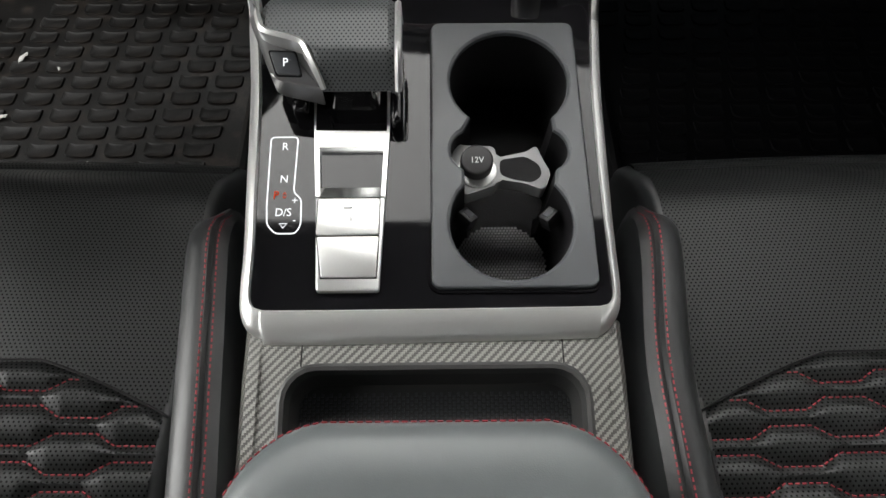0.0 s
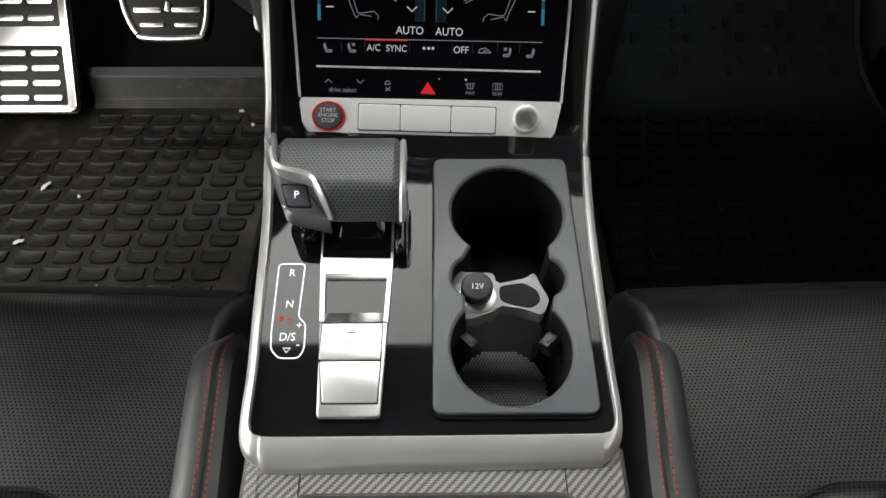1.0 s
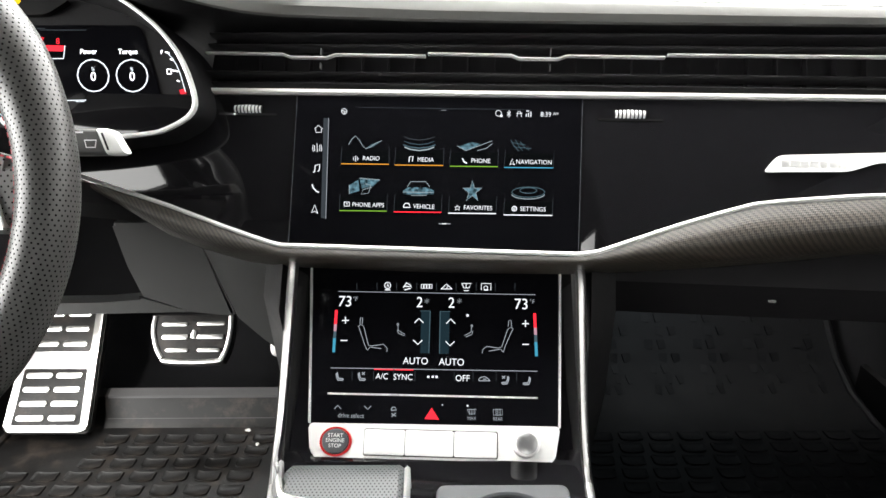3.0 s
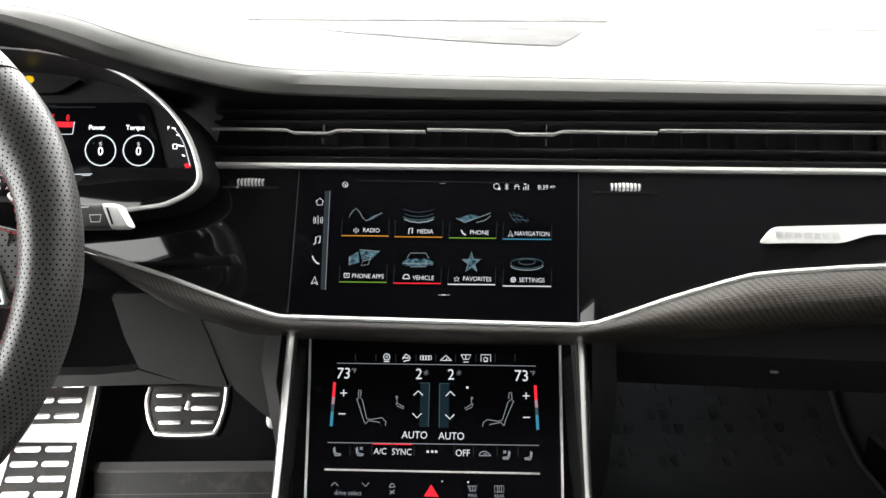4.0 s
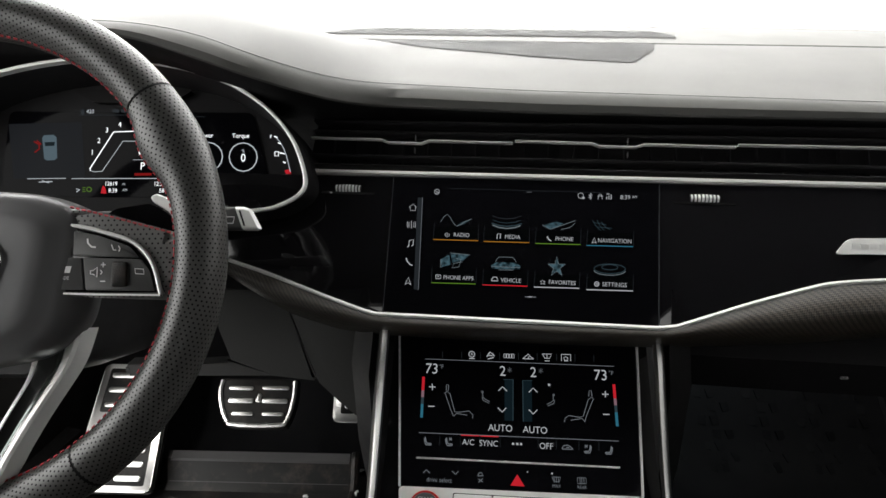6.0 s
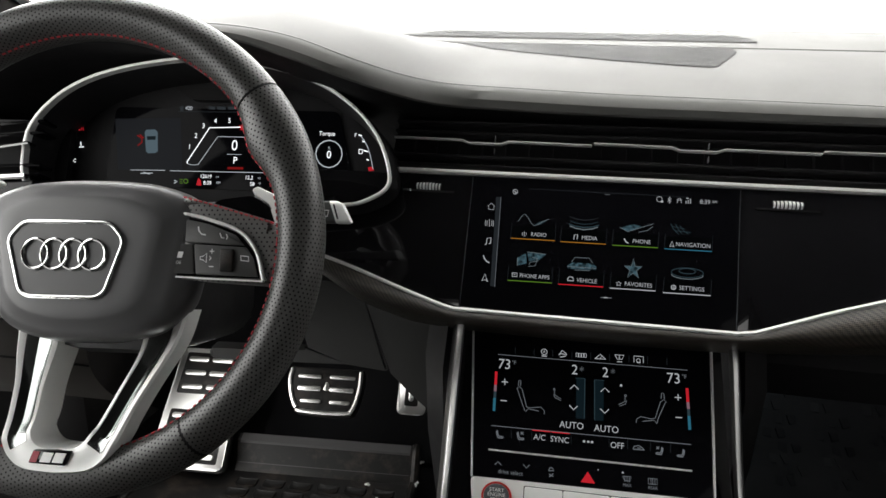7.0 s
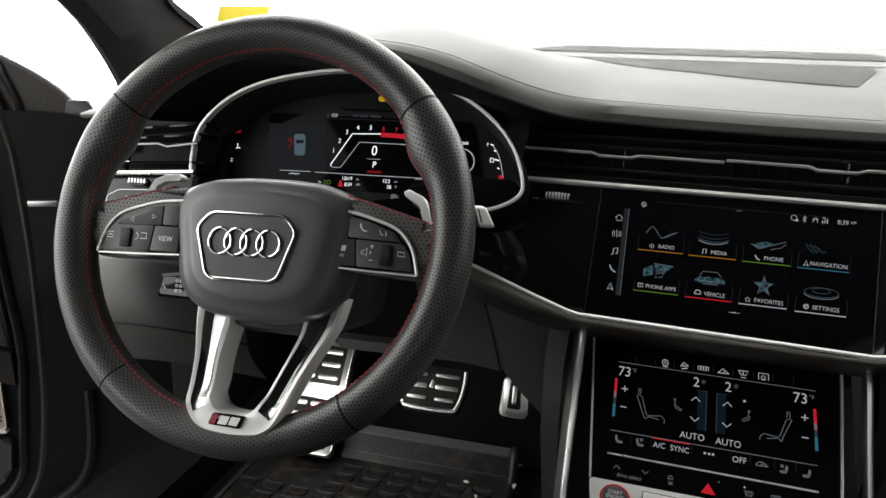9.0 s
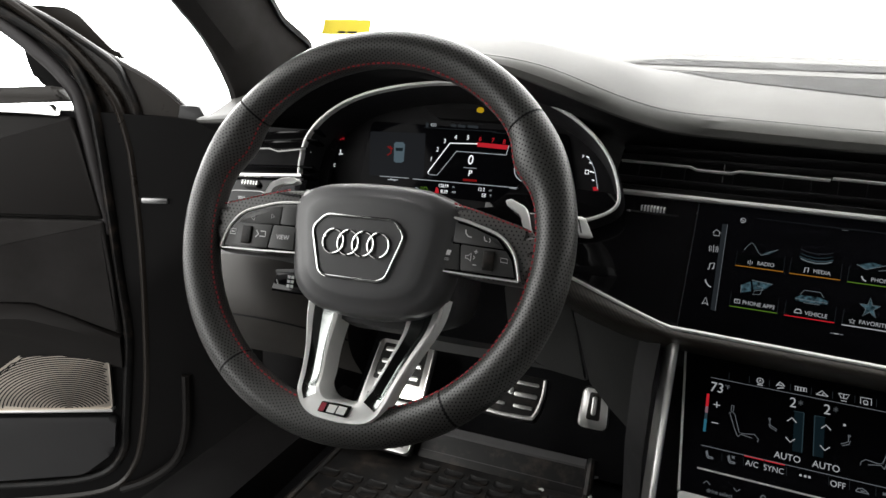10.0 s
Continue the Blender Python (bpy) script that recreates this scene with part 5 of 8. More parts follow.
# ---- instrument cluster ----
cluster = thing("instrument_cluster", CLUSTER, "digital instrument cluster with thin bright surround", "instrument cluster")
bez = [(-0.2035, -0.057), (-0.2080, -0.032), (-0.2020, 0.005), (-0.1690, 0.041), (-0.1170, 0.0645), (-0.0370, 0.0785), (0.0380, 0.0755), (0.1000, 0.0600), (0.1460, 0.0330), (0.1750, 0.0010), (0.1890, -0.0340), (0.1870, -0.0520), (0.1670, -0.0650), (0.1430, -0.0705),
       (0.0600, -0.0780), (-0.0600, -0.0800), (-0.1500, -0.0760), (-0.1900, -0.0700)]
bezs = [(p.x, p.y) for p in spline([(x, y, 0) for x, y in bez], 4, True)]
part("bezel", sweep([(x, y, 0.0) for x, y in bezs], [(-0.0018, -0.006), (0.0018, -0.006), (0.0016, 0.0018), (0.0, 0.0024), (-0.0016, 0.0018)], True), PALE_METAL, cluster, "thin bright bezel")
part("tunnel", loft([[(x, y, z) for x, y in shift(bezs, d)] for z, d in ((-0.001, -0.001), (-0.02, -0.003), (-0.052, -0.005), (-0.060, -0.006))], True), TRIM, cluster, "black shroud walls")
part("outer_shell", loft([[(x, y, z) for x, y in shift(bezs, d)] for z, d in ((-0.001, 0.0012), (-0.006, 0.0025), (-0.03, 0.004), (-0.09, 0.004))], True), DARK, cluster, "black cluster hood")
part("back_plate", prism(shift(bezs, -0.004), -0.064, -0.058), DARK, cluster, "matt black face")
scr = softened([(-0.146, 0.042), (0.118, 0.042), (0.141, -0.043), (0.100, -0.050), (-0.150, -0.050)], 0.008, 4)
part("screen", prism(scr, -0.060, -0.0565), SCREEN, cluster, "dark instrument screen")
part("warning_hood", loft([[(x, y, z) for x, y in softened([(-0.075, 0.064), (0.055, 0.064), (0.032, 0.050), (-0.050, 0.050)], 0.006, 3)] for z in (-0.060, -0.050)], True, True), BLACK, cluster, "black warning lamp strip")

# left air outlet beyond the cluster
outlet = thing("side_air_outlet", frame_at((-0.674, 0.608, 0.590), 6, 24), "driver side air outlet with bright vanes", "air vent")
part("outlet_back", box(-0.040, 0.090, -0.045, 0.06, -0.06, -0.05), DARK, outlet)
fin = [(-0.0012, -0.024), (0.0012, -0.024), (0.0016, -0.002), (0.0, 0.0), (-0.0016, -0.002)]
for y0, y1 in ((-0.030, -0.0150), (-0.016, -0.0040), (0.014, 0.0320), (0.0265, 0.0450)):
    part("slat", sweep([(-0.034, y0 + 0.0060, -0.006), (0.086, y1, -0.006)], fin), PIANO, outlet)
part("bright_vane", sweep([(-0.026, 0.0010, 0), (-0.012, 0.0038, 0), (-0.0010, 0.0058, 0), (0.0010, 0.0118, 0), (0.0275, 0.0140, 0), (0.0400, 0.0108, 0), (0.0775, 0.0170, 0)], [(-0.0017, -0.012), (0.0017, -0.012), (0.0017, 0.002), (0.0, 0.003), (-0.0017, 0.002)]), BRIGHT, outlet, "bright vane")
part("trim_line", sweep([(-0.034, -0.0258, 0), (0.02, -0.0228, 0), (0.0775, -0.0190, 0)], strip), BRIGHT, outlet, "bright metal strip")
part("lower_face", prism([(-0.036, -0.030), (0.084, -0.022), (0.084, -0.085), (-0.036, -0.088)], -0.03, -0.004, 0.002), PIANO, outlet, "gloss black switch panel")
ow = part("thumb_wheel", prism(rounded(-0.0045, 0.0215, -0.0385, -0.0290, 0.004), -0.006, 0.001, 0.001), PIANO, outlet, "knurled chrome thumb wheel")
for i in range(6):
    part("knurl", prism(rounded(-0.0025 + 0.0040 * i, 0.0003 + 0.0040 * i, -0.0370, -0.0305, 0.0012, 3), 0.0006, 0.0028, 0.0011, 3), BRIGHT, ow)
part("light_switch_frame", line2(softened([(-0.030, -0.062), (0.034, -0.058), (0.034, -0.046), (0.024, -0.0425), (-0.016, -0.0440), (-0.030, -0.052)], 0.004, 3), 0.0008, -0.0038, True), GREY_METAL, outlet, "thin frame round the light switch")
part("light_switch_mark", line2([(-0.006, -0.052), (0.002, -0.052), (0.004, -0.054), (-0.006, -0.054)], 0.0009, -0.0036, True), INK, outlet)

# ---- pedals ----
def plate_outline(w0, w1, h):
    """Outline of a pedal plate, narrower at the foot."""
    return softened([(-w0 / 2, 0), (w0 / 2, 0), (w1 / 2, h), (-w1 / 2, h)], 0.010, 4)


def slots(ob, w0, w1, h, rows, cols, y0, y1):
    """A sunk rubber field with raised steel ribs."""
    a, c = grow(w0, w1, y0 / h) - 0.024, grow(w0, w1, y1 / h) - 0.024
    part("rubber_field", prism(softened([(-a / 2, y0), (a / 2, y0), (c / 2, y1), (-c / 2, y1)], 0.004, 3), 0.002, 0.0034, 0.0004), RUBBER, ob, "black rubber field")
    for j in range(rows):
        y = grow(y0, y1, (j + 0.5) / rows)
        w = grow(a, c, (j + 0.5) / rows) - 0.006
        for i in range(cols):
            x = -w / 2 + w * (i + 0.5) / cols
            hx = w / cols * 0.43
            part("slot_rib", prism(rounded(x - hx, x + hx, y - 0.0046, y + 0.0046, 0.0042, 3), 0.0030, 0.0062, 0.0010), STEEL, ob)


def pedal(name, m, w0, w1, h, rows, cols, label, y0=0.012, y1=None):
    ob = thing(name, m, label, "pedal")
    o = plate_outline(w0, w1, h)
    part("plate", prism(o, -0.006, 0.003, 0.002), STEEL, ob, "brushed steel plate")
    part("backing", prism(shift(o, 0.002), -0.016, -0.0055), RUBBER, ob, "black rubber backing")
    y1 = h - 0.012 if y1 is None else y1
    slots(ob, w0, w1, h, rows, cols, y0, y1)
    return ob


brake = thing("brake_pedal", frame_at((-0.3850, 0.9130, 0.1370), 0, 40), "brushed steel brake pedal with rubber slots", "pedal")
bow = [(-0.0650, 0.0765), (-0.0668, 0.0600), (-0.0640, 0.0420), (-0.0560, 0.0200), (-0.0470, 0.0060), (-0.0400, 0.0010), (0.0, -0.0010), (0.0440, 0.0010), (0.0510, 0.0060), (0.0565, 0.0200), (0.0600, 0.0420), (0.0605, 0.0600), (0.0595, 0.0765)]
bowed = [(p.x, p.y) for p in spline([(x, y, 0) for x, y in bow], 3)]
part("backing", prism(shift(bowed, 0.0015), -0.014, -0.002, 0.001), RUBBER, brake, "black rubber backing")
part("rubber_field", prism(bowed, -0.002, 0.0026, 0.001), RUBBER, brake, "black rubber field")
rim_bar = [(-0.0034, -0.001), (0.0034, -0.001), (0.0030, 0.0026), (0.0, 0.0036), (-0.0030, 0.0026)]
for k0, k1 in ((0, 13), (13, 25), (24, len(bowed))):
    part("edge_bar", sweep([(x * 0.95, y + 0.003 * (0.04 - y) / 0.04, 0.0024) for x, y in bowed[k0:k1]], rim_bar), STEEL, brake, "bright steel edge")
for x0, x1, y0, y1 in ((-0.0500, -0.0100, 0.0580, 0.0640), (0.0045, 0.0480, 0.0590, 0.0650), (-0.0480, -0.0075, 0.0370, 0.0450), (0.0068, 0.0480, 0.0375, 0.0450), (-0.0400, -0.0050, 0.0172, 0.0232), (0.0095, 0.0440, 0.0172, 0.0232)):
    part("rib", prism(rounded(x0, x1, y0, y1, 0.0028, 3), 0.002, 0.0056, 0.001), STEEL, brake)
part("centre_boss", prism(softened([(-0.0045, 0.040), (0.0035, 0.038), (0.0050, 0.050), (-0.0010, 0.054)], 0.002, 3), 0.002, 0.0046, 0.001), STEEL, brake)
gas = pedal("accelerator_pedal", frame_at((-0.2390, 0.9250, 0.1420), 0, 20), 0.048, 0.042, 0.066, 0, 0, "brushed steel accelerator pedal with one rubber slot", 0.014, 0.060)
part("slot_rib", prism(rounded(-0.004, 0.004, 0.022, 0.054, 0.0038, 3), 0.0030, 0.0062, 0.001), STEEL, gas)
rest = pedal("footrest", frame_at((-0.6250, 0.8930, 0.0250), 0, 42), 0.134, 0.118, 0.212, 4, 2, "brushed steel footrest with two slotted rubber fields", 0.010, 0.100)
slots(rest, 0.134, 0.118, 0.212, 3, 2, 0.128, 0.204)

# ---- rubber mats ----
block = bmesh.new()
shape = softened([(-0.0190, -0.0080), (-0.0120, -0.0128), (0.0100, -0.0130), (0.0190, -0.0100), (0.0195, 0.0098), (0.0125, 0.0088), (-0.0095, 0.0085), (-0.0190, 0.0122)], 0.0035, 2)
lo = [block.verts.new((x, y, 0)) for x, y in shape]
hi = [block.verts.new((x * 0.93, y * 0.90, 0.0055)) for x, y in shape]
lw = [block.verts.new((x * 0.78, y * 0.70, 0.0042)) for x, y in shape]
for i in range(len(shape)):
    j = (i + 1) % len(shape)
    block.faces.new((lo[i], lo[j], hi[j], hi[i]))
    block.faces.new((hi[i], hi[j], lw[j], lw[i]))
block.faces.new(lw)
block_mesh = finish("tread_block", block, RUBBER, 40)
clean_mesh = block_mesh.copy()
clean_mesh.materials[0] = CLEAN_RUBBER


def rubber_mat(name, x0, x1, label, near):
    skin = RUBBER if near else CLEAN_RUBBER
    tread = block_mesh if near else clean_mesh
    ob = thing(name, None, label, "floor mat")
    prof = [(-0.20, 0.0), (0.93, 0.0), (0.945, 0.012), (0.960, 0.044), (0.972, 0.050)] if near else [(-0.20, 0.0), (0.93, 0.0), (1.00, 0.012), (1.06, 0.045), (1.15, 0.135), (1.215, 0.25), (1.24, 0.36)]
    part("mat_sheet", slab(across(prof, x0, x1, 3), 0.006), skin, ob, "black rubber sheet")
    part("mat_lip", joined(sweep([(x0, y, z + 0.004) for y, z in prof], disc(0.008, 8)), sweep([(x1, y, z + 0.004) for y, z in prof], disc(0.008, 8))), skin, ob, "raised rubber edge")
    if near:
        part("mat_step", slab(across([(0.932, 0.0045), (0.942, 0.0150), (0.950, 0.0260), (0.957, 0.0480), (0.970, 0.0540)], x0 + 0.15, x1 - 0.01, 3), 0.002), MAT_STEP, ob, "grey step of the mat, paled as if lit")
    count = 0
    for j in range(22):
        y = 0.355 + 0.0286 * j
        if y > 0.925:
            break
        for i in range(-2, 13):
            x = x0 + 0.030 + 0.0476 * i + 0.19 * (y - 0.60)
            if x < x0 + 0.022 or x > x1 - 0.022 or (x < -0.53 and y > 0.84):
                continue
            o = new("tread_block", tread)
            o.parent = ob
            o.matrix_basis = Matrix.Translation((x + 0.0008 * math.sin(7 * i + j), y, 0.003)) @ pose(0, 0, 0, 0, 0, 1.2 * math.sin(3 * i + 5 * j))
    ribs = bmesh.new()
    for j in range(0 if near else 10):
        t = j / 10 - 0.15
        y, z = grow(1.02, 1.20, t), float(np.interp(grow(1.02, 1.20, t), [p[0] for p in prof], [p[1] for p in prof]))
        y1 = y + 0.005
        z1 = float(np.interp(y1, [p[0] for p in prof], [p[1] for p in prof]))
        for i in range(12):
            x = x0 + 0.04 + 0.045 * i + 0.022 * (j % 2)
            if x < x1 - 0.02:
                bmesh.ops.create_cube(ribs, size=1.0, matrix=Matrix.Translation((x, y - 0.003, z + 0.003)) @ pose(0, 0, 0, math.degrees(math.atan2(z1 - z, y1 - y)), 0, 12 * (-1) ** (i + j)) @ Matrix.Diagonal((0.036, 0.017, 0.0025, 1)))
    if near:
        ribs.free()
    else:
        part("heel_treads", ribs, skin, ob, "raised treads", smooth=0)["kind"] = "stuff"
    return ob


rubber_mat("driver_floor_mat", -0.70, -0.235, "dirty black rubber floor mat with wavy tread blocks", True)
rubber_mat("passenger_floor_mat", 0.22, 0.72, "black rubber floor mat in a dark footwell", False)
for i, (x, y, a, l) in enumerate(((-0.311, 0.915, -35, 0.012), (-0.287, 0.880, 50, 0.006), (-0.555, 0.742, 55, 0.020), (-0.548, 0.636, 12, 0.016), (-0.230, 0.925, 70, 0.018), (-0.50, 0.72, 30, 0.004), (-0.42, 0.56, 5, 0.004), (-0.225, 0.960, 20, 0.010))):
    scrap = softened([(-l / 2, -0.002), (-l / 6, -0.0036), (l / 8, -0.0012), (l / 3, -0.0030), (l / 2, 0.0012), (l / 6, 0.0022), (-l / 10, 0.0040), (-l / 3, 0.0016)], 0.001, 2)
    whole("litter_scrap", prism(scrap, 0, 0.0012, 0.0004), LITTER, "pale scrap of litter on the rubber mat", "litter", "litter on the mat", m=pose(x, y, 0.0095 if y < 0.93 else 0.030, 6, -8, a))


# ---- seats ----
def quilt_line(k, x, d=0.0175, a=0.0038, p=0.076):
    t = (x / p) % 1.0
    w = max(-1.0, min(1.0, 6.0 * (abs(t - 0.5) - 0.25) * 2))
    return k * d + (a * w if k % 2 else -a * w)


def seat(name, s, label):
    """A front seat; s is -1 on the driver's side, 1 on the passenger's."""
    ob = thing(name, pose(s * 0.40, 0, 0), label, "seat")

    def X(x):
        return s * (abs(x) - 0.40)

    top = 0.222
    ys = list(np.linspace(-0.30, 0.36, 67))

    def height(x, y):
        roll = 0.10 * ease((y - 0.345) / 0.13) ** 1.5
        crown = 0.012 * math.cos((x - 0.40) / 0.22 * 1.4)
        return top + crown - roll - 0.012 + 0.04 * (y - 0.2)

    limit = lambda x: 0.230 - 0.52 * max(0.0, 0.262 - x) ** 1.12 - 0.9 * max(0.0, 0.225 - x) ** 2
    # front roll of the cushion
    rows = []
    for x in np.linspace(0.1755, 0.62, 34):
        row = []
        edge_drop = 0.0
        for y in np.linspace(0.10, 0.415, 34):
            row.append((X(x), y, height(x, y) - edge_drop))
        for a in (20, 50, 80):
            row.append((X(x), 0.415 + 0.022 * math.sin(radians(a)), height(x, 0.415) - 0.03 * (1 - math.cos(radians(a))) - edge_drop))
        row += [(X(x), 0.425, 0.09), (X(x), 0.38, 0.04)]
        rows.append(row)
    part("cushion_front", loft(rows), SEAT_HIDE, ob, "perforated black leather")
    # quilted middle
    rows = []
    for x in np.linspace(0.1755, 0.44, 170):
        row = []
        lim = limit(x)
        for j in range(120):
            y = grow(0.0, lim, j / 119)
            d = min(abs(y - 0.232 - quilt_line(k, x)) for k in range(-15, 2))
            d = min(d, abs(lim - y))
            row.append((X(x), y, height(x, y) + 0.0005 + 0.0050 * (1 - math.exp(-(d / 0.0050) ** 1.3))))
        rows.append(row)
    part("quilted_centre", loft(rows), SEAT_HIDE, ob, "quilted perforated leather")
    for k in range(-12, 1):
        run = []
        for x in np.linspace(0.174, 0.44, 150):
            y = 0.232 + quilt_line(k, x)
            if y < limit(x) - 0.002:
                run.append((X(x), y, height(x, y) + 0.0012))
        if len(run) > 4:
            part("quilt_stitching", stitches(run, 0.0026, 0.0016, 0.0005), THREAD_RED, ob, "red stitching")
    part("centre_seam", sweep([(X(x), limit(x) + 0.001, height(x, limit(x)) + 0.0035) for x in np.linspace(0.172, 0.44, 60)], disc(0.0009, 6)), DARK, ob, "black welt")
    # smooth edge of the cushion beside the bolster
    rows = []
    for y in list(np.linspace(-0.30, 0.405, 40)) + [0.420, 0.430, 0.436]:
        back = 0.03 * (1 - math.sqrt(max(0.0, 1 - (max(0.0, y - 0.405) / 0.033) ** 2)))
        z = height(0.1755, min(y, 0.415)) - back
        if y < limit(0.1755):
            z += 0.0035
        rows.append([(X(0.1765), y, z - 0.0004), (X(0.1735), y, z - 0.0010), (X(0.1695), y, z - 0.0040), (X(0.1670), y, z - 0.0100), (X(0.1660), y, z - 0.03), (X(0.1660), y, 0.05)])
    part("cushion_edge", loft(rows), HIDE, ob, "smooth black leather edge")
    # side bolster next to the console
    rows, st1, st2, welt = [], [], [], []
    for y in np.linspace(-0.30, 0.345, 50):
        x = grow(0.1285, 0.1480, min(1.0, (y - 0.14) / 0.17)) if s < 0 else 0.1375 + 0.0125 * ease((y - 0.20) / 0.13)
        f = 1.0 - max(0.0, (y - 0.312) / 0.035) ** 2 * 0.6
        hw = 0.0195 * (0.55 + 0.45 * f)
        zt = 0.245 - 0.022 * (1 - f) * 2
        sec = [(hw, -0.12), (hw, -0.034), (hw * 0.92, -0.016), (hw * 0.70, -0.0055), (hw * 0.35, -0.0008), (0.02 * hw, 0.001), (-hw * 0.18, 0.0006), (-hw * 0.30, -0.0026), (-hw * 0.42, -0.0012), (-hw * 0.78, -0.006), (-hw, -0.022), (-hw, -0.12)]
        rows.append([(X(x + 0.012 + a), y, zt + b) for a, b in sec])
        st1.append((X(x + 0.012 - hw * 0.12), y, zt + 0.0012))
        st2.append((X(x + 0.012 - hw * 0.47), y, zt - 0.0012))
    last = rows[-1]
    rows.append([(p[0] * 0.6 + last[4][0] * 0.4, 0.362, p[2] - 0.018) for p in last])
    rows.append([(p[0] * 0.3 + last[4][0] * 0.7, 0.366, p[2] - 0.06) for p in last])
    part("side_bolster", loft(rows), HIDE, ob, "smooth black leather bolster")
    part("bolster_stitching", stitches(st1, 0.0026, 0.0018, 0.00055), THREAD_RED, ob, "red stitching")
    part("bolster_stitching", stitches(st2, 0.0026, 0.0018, 0.00055), THREAD_RED, ob, "red stitching")
    part("seat_base", box(-0.21, 0.21, -0.35, 0.34, 0.0, 0.12, 0.02), TRIM, ob, "black seat base")
    # backrest, behind the camera
    br = []
    for t in np.linspace(0, 1, 9):
        z, y = grow(0.20, 0.86, t), grow(-0.30, -0.46, t)
        w = 0.25 - 0.05 * t
        br.append([(x, y + 0.06 * (abs(x) / w) ** 3, z) for x in np.linspace(-w, w, 9)] + [(w, y - 0.10, z), (-w, y - 0.10, z)])
    part("backrest", loft(br, True, True), SEAT_HIDE, ob, "leather backrest")
    return ob


seat("front_seat", -1, "black perforated leather front seat with quilted centre")
seat("front_seat", 1, "black perforated leather front seat with quilted centre and red thread")

# ---- open driver's door ----
door = thing("driver_door", frame_at((-0.78, 1.01, 0.0), 26.8, 0), "open black car door with suede panel and metal speaker grille", "car door")
part("door_core", prism(softened([(-0.02, -0.26), (-1.05, -0.26), (-1.08, 0.615), (-0.44, 0.615), (-0.30, 0.610), (-0.10, 0.58), (-0.03, 0.50)], 0.03, 4), -0.10, -0.03, 0.012, 3), BLACK, door, "black moulded door panel, darkened for shade")
part("upper_door_panel", prism(softened([(-1.06, 0.4160), (-0.4460, 0.4110), (-0.4640, 0.4870), (-0.4775, 0.5610), (-0.4880, 0.6060), (-1.06, 0.6060)], 0.006, 3), -0.04, -0.018, 0.007, 3), DOOR_HIDE, door, "black leather upper door panel")
part("suede_panel", prism(softened([(-1.06, 0.250), (-0.653, 0.2430), (-0.590, 0.2420), (-0.519, 0.2140), (-0.4310, 0.1730), (-0.4380, 0.2960), (-0.4455, 0.4090), (-1.06, 0.4140)], 0.006, 3), -0.04, -0.016, 0.007, 3), SUEDE, door, "charcoal suede panel")
rows = []
for x, yt, d in ((-1.06, 0.250, 0.050), (-0.80, 0.247, 0.048), (-0.66, 0.243, 0.036), (-0.59, 0.238, 0.024), (-0.52, 0.211, 0.010), (-0.47, 0.188, 0.0), (-0.433, 0.170, -0.008)):
    rows.append([(x, yt, -0.030), (x, yt - 0.004, -0.012 + 0.4 * d), (x, yt - 0.018, -0.006 + d), (x, yt - 0.040, -0.008 + d), (x, yt - 0.070, -0.014 + 0.3 * d), (x, 0.100, -0.024), (x, 0.100, -0.040)])
part("arm_moulding", loft(rows, True, True), DOOR_HIDE, door, "soft armrest moulding")
part("window_sill_trim", prism(softened([(-1.08, 0.622), (-1.08, 0.650), (-0.610, 0.6525), (-0.530, 0.6590), (-0.508, 0.6570), (-0.488, 0.6320), (-0.60, 0.6240)], 0.006, 3), -0.05, -0.014, 0.008, 3), BROWN_TRIM, door, "grey brown window sill trim")
part("door_trim_line", prism(softened([(-1.08, 0.6085), (-0.609, 0.6105), (-0.550, 0.6095), (-0.503, 0.6065), (-0.519, 0.6270), (-0.549, 0.6235), (-0.608, 0.6185), (-1.08, 0.6165)], 0.003, 3), -0.03, -0.010, 0.002), BRIGHT, door, "bright metal strip")
bead = [(0.010 * math.cos(2 * math.pi * i / 12), 0.016 * math.sin(2 * math.pi * i / 12)) for i in range(12)]
band = [(0.013 * math.cos(2 * math.pi * i / 12), 0.012 * math.sin(2 * math.pi * i / 12)) for i in range(12)]


def run(name, points, profile, mat, label, z=-0.035):
    part(name, sweep(spline([(x, y, z) for x, y in points], 6), profile), mat, door, label)


run("window_channel", [(-1.05, 0.930), (-0.80, 0.868), (-0.68, 0.812), (-0.591, 0.760), (-0.540, 0.718), (-0.505, 0.683), (-0.480, 0.645), (-0.469, 0.590), (-0.462, 0.530), (-0.453, 0.455), (-0.444, 0.380)], band, GREY_DOOR, "soft grey window channel")
run("door_seal", [(-1.05, 0.955), (-0.80, 0.893), (-0.68, 0.838), (-0.590, 0.784), (-0.523, 0.743), (-0.480, 0.702), (-0.452, 0.634), (-0.443, 0.560), (-0.436, 0.454), (-0.428, 0.300), (-0.420, 0.170), (-0.430, 0.060), (-0.440, -0.030), (-0.452, -0.100), (-0.500, -0.150), (-0.62, -0.170), (-0.90, -0.175)], bead, RUBBER, "black rubber door seal", -0.034)
run("frame_rib", [(-1.05, 0.985), (-0.80, 0.922), (-0.66, 0.860), (-0.585, 0.806), (-0.525, 0.764), (-0.481, 0.726), (-0.4455, 0.686), (-0.412, 0.636), (-0.394, 0.564), (-0.388, 0.510), (-0.383, 0.350), (-0.388, 0.150), (-0.400, 0.0), (-0.43, -0.13), (-0.50, -0.195), (-0.70, -0.215)], bead, DOOR_SHUT, "rounded rib of the door frame", -0.042)
